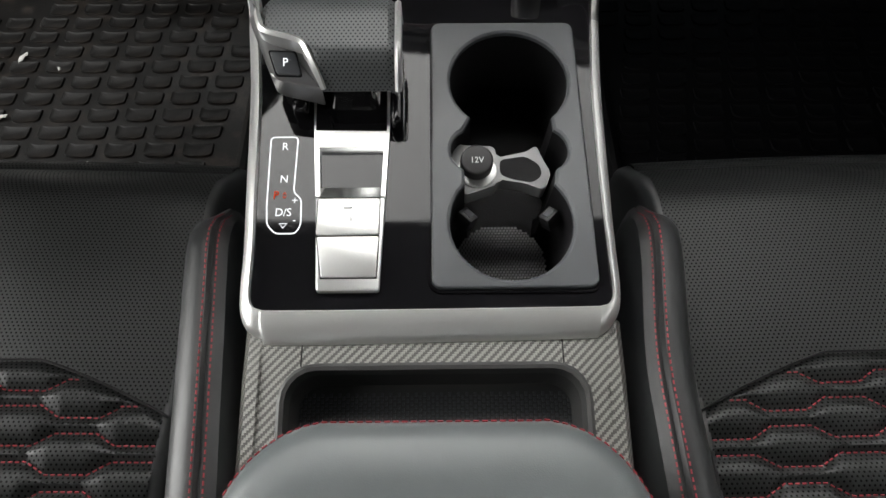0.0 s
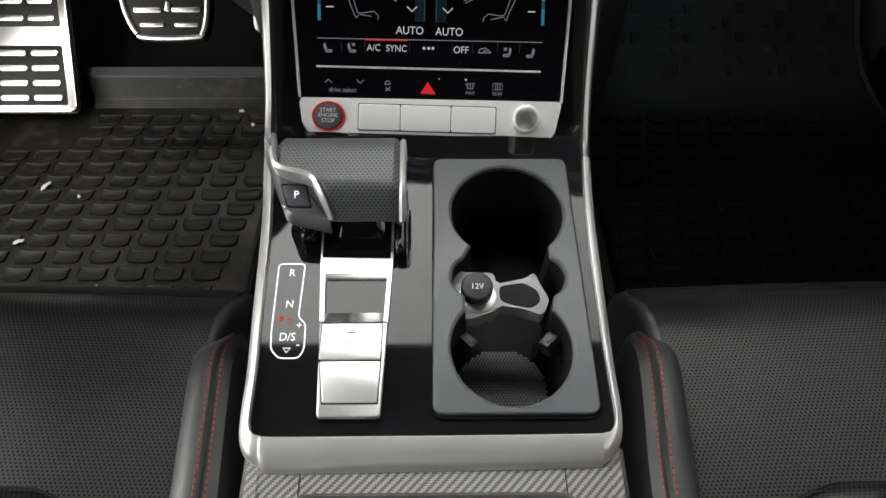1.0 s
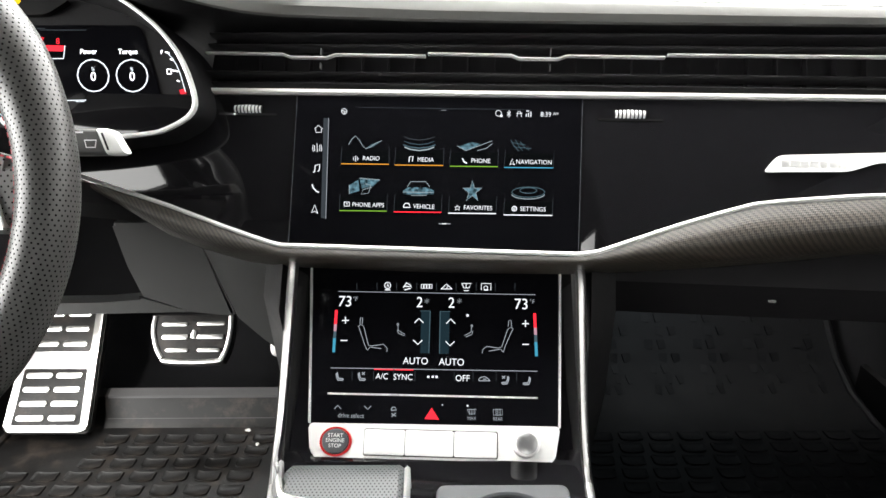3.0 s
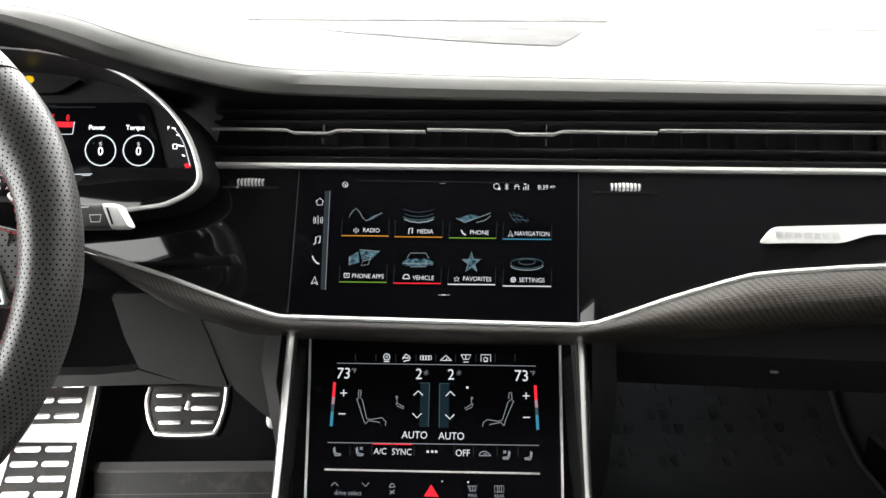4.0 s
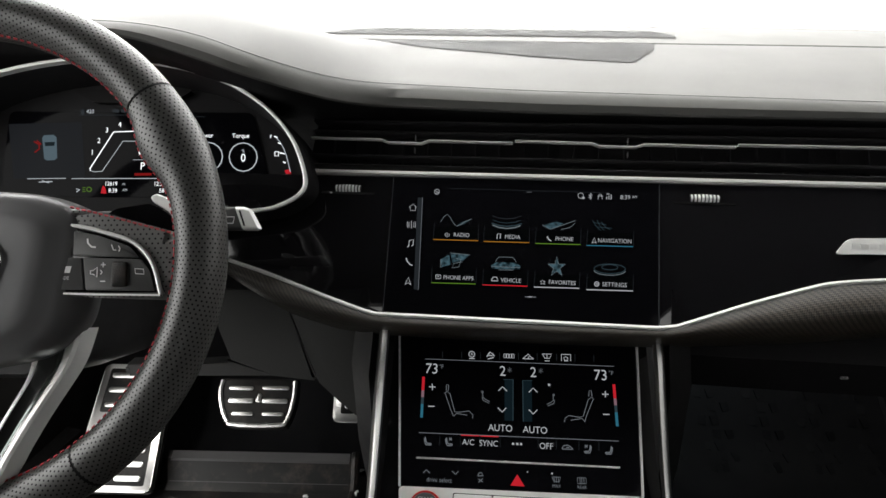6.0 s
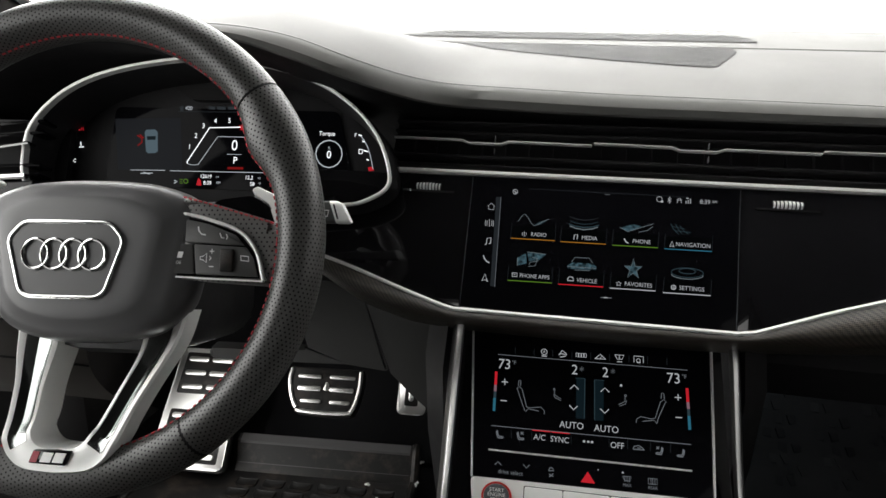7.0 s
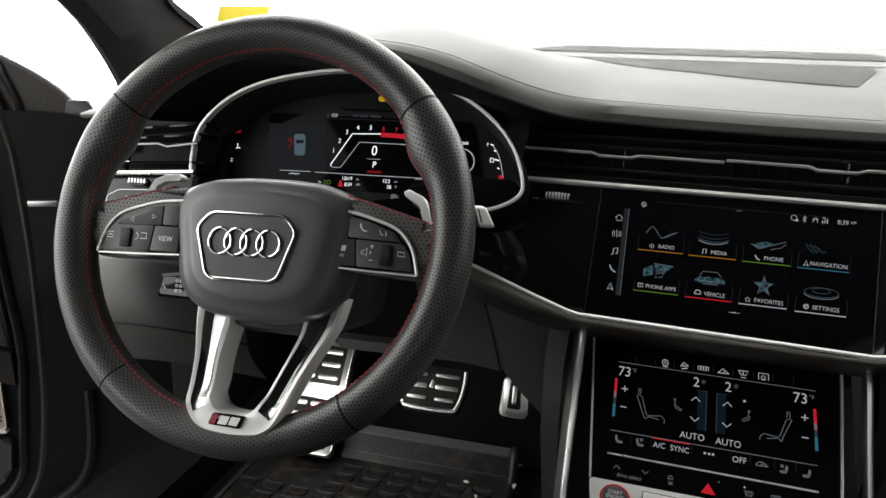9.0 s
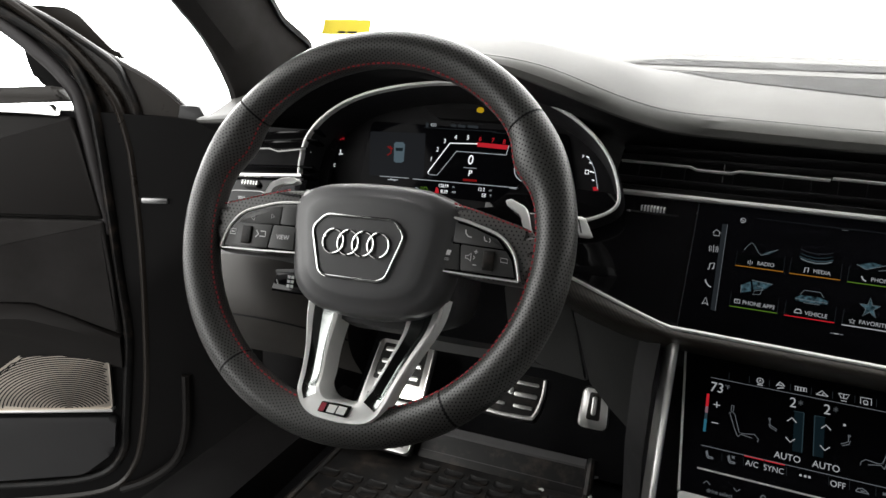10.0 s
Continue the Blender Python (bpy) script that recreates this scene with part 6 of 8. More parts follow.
run("frame_rib", [(-0.70, 0.890), (-0.585, 0.812), (-0.500, 0.765), (-0.4142, 0.706), (-0.3926, 0.667), (-0.3763, 0.617), (-0.3707, 0.554), (-0.368, 0.42), (-0.370, 0.20), (-0.385, 0.0)], [(x * 0.7, y * 0.8) for x, y in bead], RUBBER, "inner lip of the door frame", -0.046)
part("window_frame", prism(softened([(-1.05, 0.940), (-0.80, 0.880), (-0.66, 0.815), (-0.590, 0.765), (-0.530, 0.725), (-0.485, 0.685), (-0.440, 0.600), (-0.26, 0.600), (-0.285, 0.620), (-0.299, 0.634), (-0.3185, 0.651), (-0.357, 0.679), (-0.4045, 0.705), (-0.451, 0.732), (-0.497, 0.757), (-0.5415, 0.786), (-0.586, 0.804), (-0.70, 0.880), (-0.85, 0.945), (-1.05, 1.000)], 0.006, 3), -0.095, -0.048, 0.010, 3), DOOR_SHUT, door, "black painted window frame")
part("frame_edge", sweep(spline([(-1.05, 1.000, -0.06), (-0.85, 0.945, -0.06), (-0.70, 0.880, -0.06), (-0.586, 0.803, -0.06), (-0.497, 0.756, -0.06), (-0.4045, 0.704, -0.06), (-0.357, 0.678, -0.06), (-0.318, 0.650, -0.06), (-0.293, 0.624, -0.06)], 5), disc(0.007, 8)), GREY_DOOR, door, "soft edge of the window frame")
part("mirror_glass", prism(softened([(-0.75, 0.800), (-0.520, 0.806), (-0.4935, 0.792), (-0.4676, 0.763), (-0.4412, 0.735), (-0.4137, 0.714), (-0.50, 0.735), (-0.60, 0.780)], 0.008, 3), -0.16, -0.11, 0.01, 3), DOOR_SHUT, door, "dark gloss mirror shell behind the frame")
part("mirror_housing", prism(softened([(-0.575, 0.655), (-0.500, 0.640), (-0.495, 0.690), (-0.540, 0.735), (-0.600, 0.765), (-0.592, 0.700)], 0.02, 4), -0.17, -0.10, 0.012, 3), BLACK, door, "black door mirror housing")
grille_o = softened([(-0.4600, 0.0090), (-0.4590, 0.1150), (-0.4750, 0.1240), (-0.5040, 0.1390), (-0.5570, 0.1540), (-0.600, 0.1490), (-0.670, 0.0970), (-0.745, 0.030), (-0.760, 0.0090)], 0.010, 4)
grille = part("speaker_grille", prism(grille_o, -0.028, -0.017, 0.003), GRILLE_METAL, door, "satin metal speaker grille")
top_x, top_y = [-0.760, -0.745, -0.670, -0.600, -0.557, -0.504, -0.475, -0.459], [0.009, 0.030, 0.097, 0.149, 0.154, 0.139, 0.124, 0.115]
for i in range(34):
    b0 = 0.010 + 0.0046 * i
    pts = []
    for k in range(40):
        a = radians(grow(20, 178, k / 39))
        x, y = -0.545 + 1.55 * b0 * math.cos(a), 0.004 + b0 * math.sin(a)
        if -0.752 < x < -0.4635 and 0.0125 < y < float(np.interp(x, top_x, top_y)) - 0.004:
            pts.append((x, y, -0.0166))
    if len(pts) > 3:
        part("grille_groove", sweep(pts, [(-0.0011, -0.001), (0.0011, -0.001), (0.0011, 0.0005), (-0.0011, 0.0005)]), DARK, grille)
part("grille_edge", sweep([(x, y, -0.017) for x, y in grille_o], [(-0.0014, -0.003), (0.0014, -0.003), (0.0012, 0.0012), (-0.0012, 0.0012)], True), GRILLE_METAL, door, "bright edge of the grille")
part("grille_lower_edge", box(-0.762, -0.458, 0.003, 0.0085, -0.03, -0.012, 0.002), SATIN, door, "bright lower edge")
part("door_pocket", prism(softened([(-1.06, -0.006), (-0.4540, -0.010), (-0.4630, -0.092), (-0.530, -0.144), (-0.70, -0.155), (-1.06, -0.155)], 0.015, 4), -0.04, -0.014, 0.010, 3), TRIM, door, "black door pocket")
part("mirror_corner", prism(softened([(-0.305, 0.600), (-0.299, 0.6330), (-0.263, 0.6320), (-0.249, 0.6070), (-0.231, 0.5990), (-0.12, 0.57), (-0.12, 0.55)], 0.004, 3), -0.075, -0.045, 0.004), TRIM, door, "black mirror corner")
part("check_strap", box(-0.375, -0.325, 0.4435, 0.4550, -0.060, -0.024, 0.003), GREY_METAL, door, "metal door check strap")
part("hinge_post_seal", sweep(spline([(-0.02, -0.06, -0.02), (-0.015, 0.25, -0.02), (-0.03, 0.50, -0.02), (-0.09, 0.565, -0.02)], 4), disc(0.012, 8)), RUBBER, door, "black rubber seal")
part("lower_shut_lip", sweep(spline([(-0.46, -0.190, -0.03), (-0.40, -0.165, -0.025), (-0.34, -0.115, -0.02), (-0.315, -0.04, -0.02), (-0.31, 0.08, -0.025)], 5), disc(0.010, 8)), PAINT, door, "painted lip of the shut face")
whole("front_wing", loft([[(-0.84, 0.98, 0.10), (-0.86, 0.97, 0.40), (-0.84, 0.95, 0.60), (-0.78, 0.93, 0.66)], [(-0.90, 1.6, 0.10), (-0.93, 1.6, 0.40), (-0.88, 1.6, 0.64), (-0.70, 1.6, 0.72)]]), PAINT, "gloss black front wing", "car body", kind="structure")
card = whole("card_tag", prism([(-0.040, -0.015), (0.041, -0.013), (0.040, 0.014), (-0.040, 0.013)], 0, 0.0006), PAPER, "yellow card behind the windscreen", "card", m=frame_at((-0.688, 0.885, 0.776), 8, 30))
part("print_bar", joined(box(-0.012, 0.000, -0.0125, -0.0085, 0.0005, 0.0008), box(0.004, 0.020, -0.0120, -0.0085, 0.0005, 0.0008)), DARK, card, "dark print bars", smooth=0)

# ---- upper touch screen ----
upper = thing("upper_display", PANEL, "glossy upper touch screen showing a menu of eight tiles", "display")
part("glass", prism(rounded(-0.1298, 0.1294, 0.0004, top_s, 0.001, 2), -0.012, -0.0006, 0.0006), SCREEN, upper, "black screen glass")
part("side_bar", prism([(-0.1038, 0.1156), (-0.0989, 0.1152), (-0.0964, 0.0228), (-0.1011, 0.0232)], -0.0005, -0.0001), DIM_BAR, upper, smooth=0)
part("side_line", line2([(-0.0989, 0.1157), (-0.0964, 0.0228)], 0.0005, 0.0, False), SOFT_WHITE, upper)
part("icon", line2([(-0.1117, 0.1052), (-0.1081, 0.1085), (-0.1041, 0.1053), (-0.1052, 0.1053), (-0.1049, 0.102), (-0.1103, 0.1019), (-0.1106, 0.1052)], 0.0005, 0.0, True), WHITE, upper)
part("icon", joined(line2([(-0.1085, 0.0916), (-0.1078, 0.0836)], 0.0005, 0.0), line2([(-0.1105, 0.09), (-0.1108, 0.0873), (-0.1101, 0.0846)], 0.0005, 0.0), line2([(-0.1062, 0.0901), (-0.1055, 0.0874), (-0.1058, 0.0847)], 0.0005, 0.0), line2([(-0.1121, 0.0905), (-0.1124, 0.0873), (-0.1116, 0.084)], 0.0005, 0.0), line2([(-0.1046, 0.0906), (-0.1038, 0.0874), (-0.1041, 0.0842)], 0.0005, 0.0)), WHITE, upper)
part("icon", joined(line2([(-0.1091, 0.0654), (-0.109, 0.0713), (-0.1049, 0.0724), (-0.1049, 0.0666)], 0.0008, 0.0), line2([(-0.1107, 0.0648), (-0.1091, 0.0654)], 0.0008, 0.0), line2([(-0.1065, 0.066), (-0.1049, 0.0666)], 0.0008, 0.0)), WHITE, upper)
part("icon", line2([(-0.1109, 0.0537), (-0.1096, 0.0506), (-0.1067, 0.0475), (-0.104, 0.0465)], 0.0011, 0.0, False), WHITE, upper)
part("icon", line2([(-0.1073, 0.0349), (-0.1041, 0.0272), (-0.1069, 0.0292), (-0.1099, 0.0276)], 0.0007, 0.0, True), WHITE, upper)
part("icon", line2([(-0.0824, 0.122), (-0.0825, 0.121), (-0.083, 0.1202), (-0.0837, 0.1197), (-0.0846, 0.1195), (-0.0856, 0.1196), (-0.0864, 0.1202), (-0.087, 0.121), (-0.0872, 0.1219), (-0.0871, 0.1228), (-0.0866, 0.1236), (-0.0859, 0.1242), (-0.085, 0.1244), (-0.084, 0.1242), (-0.0832, 0.1237), (-0.0826, 0.1229), (-0.0824, 0.122)], 0.0005, 0.0), WHITE, upper)
part("icon", joined(line2([(-0.087, 0.123), (-0.0826, 0.1209)], 0.0005, 0.0), line2([(-0.0848, 0.1219), (-0.0846, 0.1192)], 0.0005, 0.0)), WHITE, upper)
part("icon", line2([(0.0585, 0.1222), (0.0583, 0.1212), (0.0578, 0.1203), (0.057, 0.1197), (0.056, 0.1195), (0.055, 0.1197), (0.0542, 0.1202), (0.0536, 0.1211), (0.0534, 0.1221), (0.0535, 0.1231), (0.0541, 0.124), (0.0549, 0.1246), (0.0559, 0.1248), (0.0569, 0.1246), (0.0577, 0.1241), (0.0583, 0.1232), (0.0585, 0.1222)], 0.0005, 0.0), WHITE, upper)
part("patch", prism([(0.0575, 0.1211), (0.0596, 0.1211), (0.0596, 0.119), (0.0575, 0.119)], -0.0004, 0.0000), WHITE, upper, smooth=0)
part("icon", joined(line2([(0.0636, 0.1233), (0.0668, 0.1202), (0.0653, 0.1185), (0.0651, 0.125), (0.0667, 0.1234), (0.0637, 0.1201)], 0.0005, 0.0)), WHITE, upper)
part("icon", joined(line2([(0.0724, 0.1192), (0.0734, 0.124), (0.0754, 0.124), (0.0765, 0.1192)], 0.0005, 0.0), line2([(0.0719, 0.1224), (0.077, 0.1224)], 0.0005, 0.0)), WHITE, upper)
part("icon", joined(line2([(0.0806, 0.1193), (0.0806, 0.1219)], 0.0008, 0.0), line2([(0.0826, 0.1193), (0.0826, 0.123)], 0.0008, 0.0), line2([(0.0847, 0.1193), (0.0846, 0.1241)], 0.0008, 0.0), line2([(0.0805, 0.1246), (0.0831, 0.1246)], 0.0008, 0.0)), WHITE, upper)
lettering("8:39", 0.0979, 0.1216, 0.0, 0.0062, WHITE, upper, "lettering")
lettering("AM", 0.1065, 0.1223, 0.0, 0.0036, WHITE, upper, "lettering")
part("icon", line2([(0.0039, 0.1242), (0.0091, 0.1242)], 0.0005, 0.0, False), SOFT_WHITE, upper)
part("icon", line2([(-0.0716, 0.1259), (0.0805, 0.1257)], 0.0002, 0.0, False), DIM, upper)
part("page_mark", line2([(0.0064, 0.0212), (0.0094, 0.0213)], 0.0008, 0.0, False), SOFT_WHITE, upper)
part("page_mark", line2([(0.0094, 0.0213), (0.0135, 0.0214)], 0.0008, 0.0, False), WHITE, upper)
part("page_mark", line2([(0.014, 0.0214), (0.017, 0.0215)], 0.0008, 0.0, False), SOFT_WHITE, upper)
part("tile_line", line2([(-0.0852, 0.0733), (-0.0409, 0.0738)], 0.0009, 0.0, False), ORANGE, upper)
part("tile_side", line2([(-0.0852, 0.0733), (-0.0852, 0.0894)], 0.00025, 0.0, False), DIM, upper)
part("tile_side", line2([(-0.0409, 0.0743), (-0.0413, 0.0902)], 0.00025, 0.0, False), DIM, upper)
part("tile_face", prism([(-0.0847, 0.0739), (-0.0415, 0.0748), (-0.0422, 0.087), (-0.0856, 0.0861)], -0.0006, -0.0002), NAVY_DEEP, upper, smooth=0)
lettering("RADIO", -0.0575, 0.0787, 0.0, 0.0057, WHITE, upper, "tile_word")
part("tile_line", line2([(-0.0357, 0.0733), (0.0084, 0.0738)], 0.0009, 0.0, False), ORANGE, upper)
part("tile_side", line2([(-0.0357, 0.0733), (-0.0354, 0.0892)], 0.00025, 0.0, False), DIM, upper)
part("tile_side", line2([(0.0084, 0.0742), (0.0083, 0.09)], 0.00025, 0.0, False), DIM, upper)
part("tile_face", prism([(-0.0352, 0.0738), (0.0079, 0.0747), (0.0074, 0.0868), (-0.0358, 0.086)], -0.0006, -0.0002), NAVY_DEEP, upper, smooth=0)
lettering("MEDIA", -0.0078, 0.0786, 0.0, 0.0057, WHITE, upper, "tile_word")
part("tile_line", line2([(0.0141, 0.0733), (0.057, 0.0738)], 0.0009, 0.0, False), GREEN, upper)
part("tile_side", line2([(0.0141, 0.0733), (0.0146, 0.0891)], 0.00025, 0.0, False), DIM, upper)
part("tile_side", line2([(0.057, 0.0742), (0.0572, 0.0898)], 0.00025, 0.0, False), DIM, upper)
part("tile_face", prism([(0.0146, 0.0738), (0.0565, 0.0747), (0.0562, 0.0867), (0.0142, 0.0859)], -0.0006, -0.0002), NAVY_DEEP, upper, smooth=0)
lettering("PHONE", 0.0416, 0.0786, 0.0, 0.0057, WHITE, upper, "tile_word")
part("tile_line", line2([(0.0626, 0.0733), (0.1058, 0.0738)], 0.0009, 0.0, False), BLUE, upper)
part("tile_side", line2([(0.0626, 0.0733), (0.0633, 0.0889)], 0.00025, 0.0, False), DIM, upper)
part("tile_side", line2([(0.1058, 0.0742), (0.1062, 0.0897)], 0.00025, 0.0, False), DIM, upper)
part("tile_face", prism([(0.0631, 0.0738), (0.1053, 0.0747), (0.1052, 0.0866), (0.0628, 0.0858)], -0.0006, -0.0002), NAVY_DEEP, upper, smooth=0)
lettering("NAVIGATION", 0.0887, 0.0785, 0.0, 0.0057, WHITE, upper, "tile_word")
part("tile_line", line2([(-0.0843, 0.0304), (-0.0407, 0.0312)], 0.0009, 0.0, False), GREEN, upper)
part("tile_side", line2([(-0.0843, 0.0304), (-0.0844, 0.046)], 0.00025, 0.0, False), DIM, upper)
part("tile_side", line2([(-0.0407, 0.0316), (-0.041, 0.047)], 0.00025, 0.0, False), DIM, upper)
part("tile_face", prism([(-0.0838, 0.0309), (-0.0412, 0.0321), (-0.0419, 0.0439), (-0.0847, 0.0428)], -0.0006, -0.0002), NAVY_DEEP, upper, smooth=0)
lettering("PHONE APPS", -0.0581, 0.0362, 0.0, 0.0057, WHITE, upper, "tile_word")
part("tile_line", line2([(-0.0344, 0.0307), (0.0085, 0.0315)], 0.0009, 0.0, False), RED, upper)
part("tile_side", line2([(-0.0344, 0.0307), (-0.0342, 0.0462)], 0.00025, 0.0, False), DIM, upper)
part("tile_side", line2([(0.0085, 0.0319), (0.0084, 0.0472)], 0.00025, 0.0, False), DIM, upper)
part("tile_face", prism([(-0.034, 0.0312), (0.008, 0.0324), (0.0075, 0.0441), (-0.0346, 0.0431)], -0.0006, -0.0002), NAVY_DEEP, upper, smooth=0)
lettering("VEHICLE", -0.0075, 0.0361, 0.0, 0.0057, WHITE, upper, "tile_word")
part("tile_line", line2([(0.0146, 0.031), (0.0569, 0.0318)], 0.0009, 0.0, False), WHITE, upper)
part("tile_side", line2([(0.0146, 0.031), (0.0151, 0.0464)], 0.00025, 0.0, False), DIM, upper)
part("tile_side", line2([(0.0569, 0.0322), (0.0571, 0.0474)], 0.00025, 0.0, False), DIM, upper)
part("tile_face", prism([(0.0151, 0.0316), (0.0564, 0.0327), (0.0562, 0.0444), (0.0147, 0.0433)], -0.0006, -0.0002), NAVY_DEEP, upper, smooth=0)
lettering("FAVORITES", 0.0408, 0.0363, 0.0, 0.0057, WHITE, upper, "tile_word")
part("tile_line", line2([(0.0635, 0.0309), (0.1061, 0.0317)], 0.0009, 0.0, False), WHITE, upper)
part("tile_side", line2([(0.0635, 0.0309), (0.0642, 0.0461)], 0.00025, 0.0, False), DIM, upper)
part("tile_side", line2([(0.1061, 0.0321), (0.1065, 0.0472)], 0.00025, 0.0, False), DIM, upper)
part("tile_face", prism([(0.064, 0.0314), (0.1056, 0.0325), (0.1055, 0.0441), (0.0637, 0.043)], -0.0006, -0.0002), NAVY_DEEP, upper, smooth=0)
lettering("SETTINGS", 0.0892, 0.0366, 0.0, 0.0057, WHITE, upper, "tile_word")
part("icon", joined(line2([(-0.0716, 0.0757), (-0.0719, 0.0811)], 0.0005, 0.0), line2([(-0.0734, 0.08), (-0.0739, 0.0784), (-0.0732, 0.0768)], 0.0005, 0.0), line2([(-0.0703, 0.08), (-0.0696, 0.0784), (-0.0701, 0.0768)], 0.0005, 0.0)), WHITE, upper)
part("icon", joined(line2([(-0.0228, 0.0762), (-0.0225, 0.081), (-0.0194, 0.0816), (-0.0197, 0.0768)], 0.0008, 0.0)), WHITE, upper)
part("icon", line2([(0.0252, 0.0808), (0.0268, 0.0777), (0.0294, 0.0762)], 0.0011, 0.0, False), WHITE, upper)
part("icon", line2([(0.0695, 0.0812), (0.0717, 0.0755), (0.0696, 0.077), (0.0676, 0.0755)], 0.0005, 0.0, True), WHITE, upper)
part("icon", joined(line2([(-0.0802, 0.0383), (-0.0754, 0.0384), (-0.0752, 0.0348), (-0.0799, 0.0346), (-0.0802, 0.0383)], 0.0007, 0.0), line2([(-0.0785, 0.0367), (-0.0769, 0.0368)], 0.0007, 0.0)), WHITE, upper)
part("icon", joined(line2([(-0.0259, 0.035), (-0.0255, 0.0371), (-0.0245, 0.0387), (-0.0215, 0.0388), (-0.0204, 0.0372), (-0.0197, 0.0352), (-0.0259, 0.035)], 0.0008, 0.0)), WHITE, upper)
part("icon", line2([(0.0225, 0.0384), (0.0233, 0.0369), (0.0251, 0.0369), (0.0239, 0.0359), (0.0244, 0.0338), (0.0226, 0.0348), (0.0209, 0.0338), (0.0213, 0.0358), (0.02, 0.0368), (0.0218, 0.0368)], 0.0005, 0.0, True), WHITE, upper)
part("icon", line2([(0.0748, 0.0367), (0.0747, 0.036), (0.0743, 0.0353), (0.0736, 0.0348), (0.0729, 0.0347), (0.0721, 0.0348), (0.0714, 0.0352), (0.071, 0.0359), (0.0708, 0.0366), (0.071, 0.0374), (0.0714, 0.0381), (0.072, 0.0385), (0.0728, 0.0387), (0.0736, 0.0386), (0.0742, 0.0381), (0.0747, 0.0375), (0.0748, 0.0367)], 0.0008, 0.0), WHITE, upper)
part("icon", line2([(0.0736, 0.0367), (0.0735, 0.0364), (0.0734, 0.0362), (0.0731, 0.036), (0.0728, 0.0359), (0.0726, 0.036), (0.0723, 0.0361), (0.0721, 0.0364), (0.0721, 0.0367), (0.0721, 0.0369), (0.0723, 0.0372), (0.0725, 0.0374), (0.0728, 0.0374), (0.0731, 0.0374), (0.0734, 0.0372), (0.0735, 0.037), (0.0736, 0.0367)], 0.0005, 0.0), WHITE, upper)
part("radio_picture", line2([(-0.079, 0.0911), (-0.0761, 0.0965), (-0.0731, 0.0993), (-0.0697, 0.0961), (-0.0661, 0.0903), (-0.0628, 0.0876), (-0.0587, 0.0893), (-0.0546, 0.0926), (-0.0484, 0.0954)], 0.0005, 0.0, False), PALE_WHITE, upper)
part("radio_picture", prism([(-0.0628, 0.0882), (-0.0578, 0.092), (-0.0484, 0.0954), (-0.0565, 0.0894)], -0.0004, 0.0000), PALE_BLUE, upper, smooth=0)
part("media_picture", line2([(-0.0286, 0.0995), (-0.0228, 0.0974), (-0.0143, 0.0965), (-0.0059, 0.0977), (-0.0004, 0.0999)], 0.0005, 0.0, False), DIM, upper)
part("media_picture", line2([(-0.0279, 0.0952), (-0.0223, 0.0932), (-0.0141, 0.0923), (-0.006, 0.0935), (-0.0007, 0.0957)], 0.0005, 0.0, False), PALE_BLUE, upper)
part("media_picture", line2([(-0.0288, 0.092), (-0.0228, 0.09), (-0.014, 0.0891), (-0.0053, 0.0903), (0.0005, 0.0925)], 0.0011, 0.0, False), PALE_BLUE, upper)
part("media_picture", line2([(-0.0276, 0.0899), (-0.0221, 0.0879), (-0.0139, 0.0869), (-0.0058, 0.0882), (-0.0005, 0.0904)], 0.0011, 0.0, False), PALE_WHITE, upper)
part("phone_picture", prism([(0.0207, 0.0913), (0.0329, 0.0957), (0.0412, 0.0938), (0.028, 0.0877)], -0.0004, 0.0000), PICTURE, upper, smooth=0)
part("phone_picture", joined(line2([(0.0202, 0.0918), (0.028, 0.0877), (0.0514, 0.0971)], 0.0005, 0.0), line2([(0.0383, 0.0879), (0.0464, 0.0902), (0.0514, 0.0945)], 0.0005, 0.0)), PALE_WHITE, upper)
part("map_picture", joined(line2([(0.0677, 0.0984), (0.0703, 0.0932), (0.0755, 0.0881)], 0.0005, 0.0), line2([(0.0718, 0.0985), (0.0749, 0.0928), (0.0785, 0.0887)], 0.0005, 0.0), line2([(0.0758, 0.097), (0.08, 0.0918), (0.0841, 0.0893)], 0.0005, 0.0), line2([(0.0688, 0.0958), (0.081, 0.0939)], 0.0005, 0.0), line2([(0.0714, 0.0917), (0.0861, 0.0909)], 0.0005, 0.0)), PALE_BLUE, upper)
part("apps_picture", prism([(-0.0765, 0.054), (-0.0684, 0.0589), (-0.0667, 0.049), (-0.0754, 0.0462)], -0.0004, 0.0000), PICTURE, upper, smooth=0)
part("apps_picture", prism([(-0.0674, 0.0605), (-0.0485, 0.0594), (-0.0544, 0.0535), (-0.0647, 0.0511)], -0.0004, 0.0000), PICTURE, upper, smooth=0)
part("apps_picture", joined(line2([(-0.0674, 0.0605), (-0.0485, 0.0594)], 0.0005, 0.0), line2([(-0.0765, 0.054), (-0.0759, 0.0457)], 0.0005, 0.0), line2([(-0.0619, 0.0554), (-0.0566, 0.0545), (-0.0582, 0.0471), (-0.0649, 0.0459), (-0.0636, 0.0501), (-0.0554, 0.0524)], 0.0005, 0.0)), PALE_WHITE, upper)
part("vehicle_picture", prism([(-0.0272, 0.05), (-0.0222, 0.0532), (-0.0046, 0.0536), (0.0011, 0.0507), (0.0007, 0.0476), (-0.0265, 0.0469)], -0.0004, 0.0000), PICTURE, upper, smooth=0)
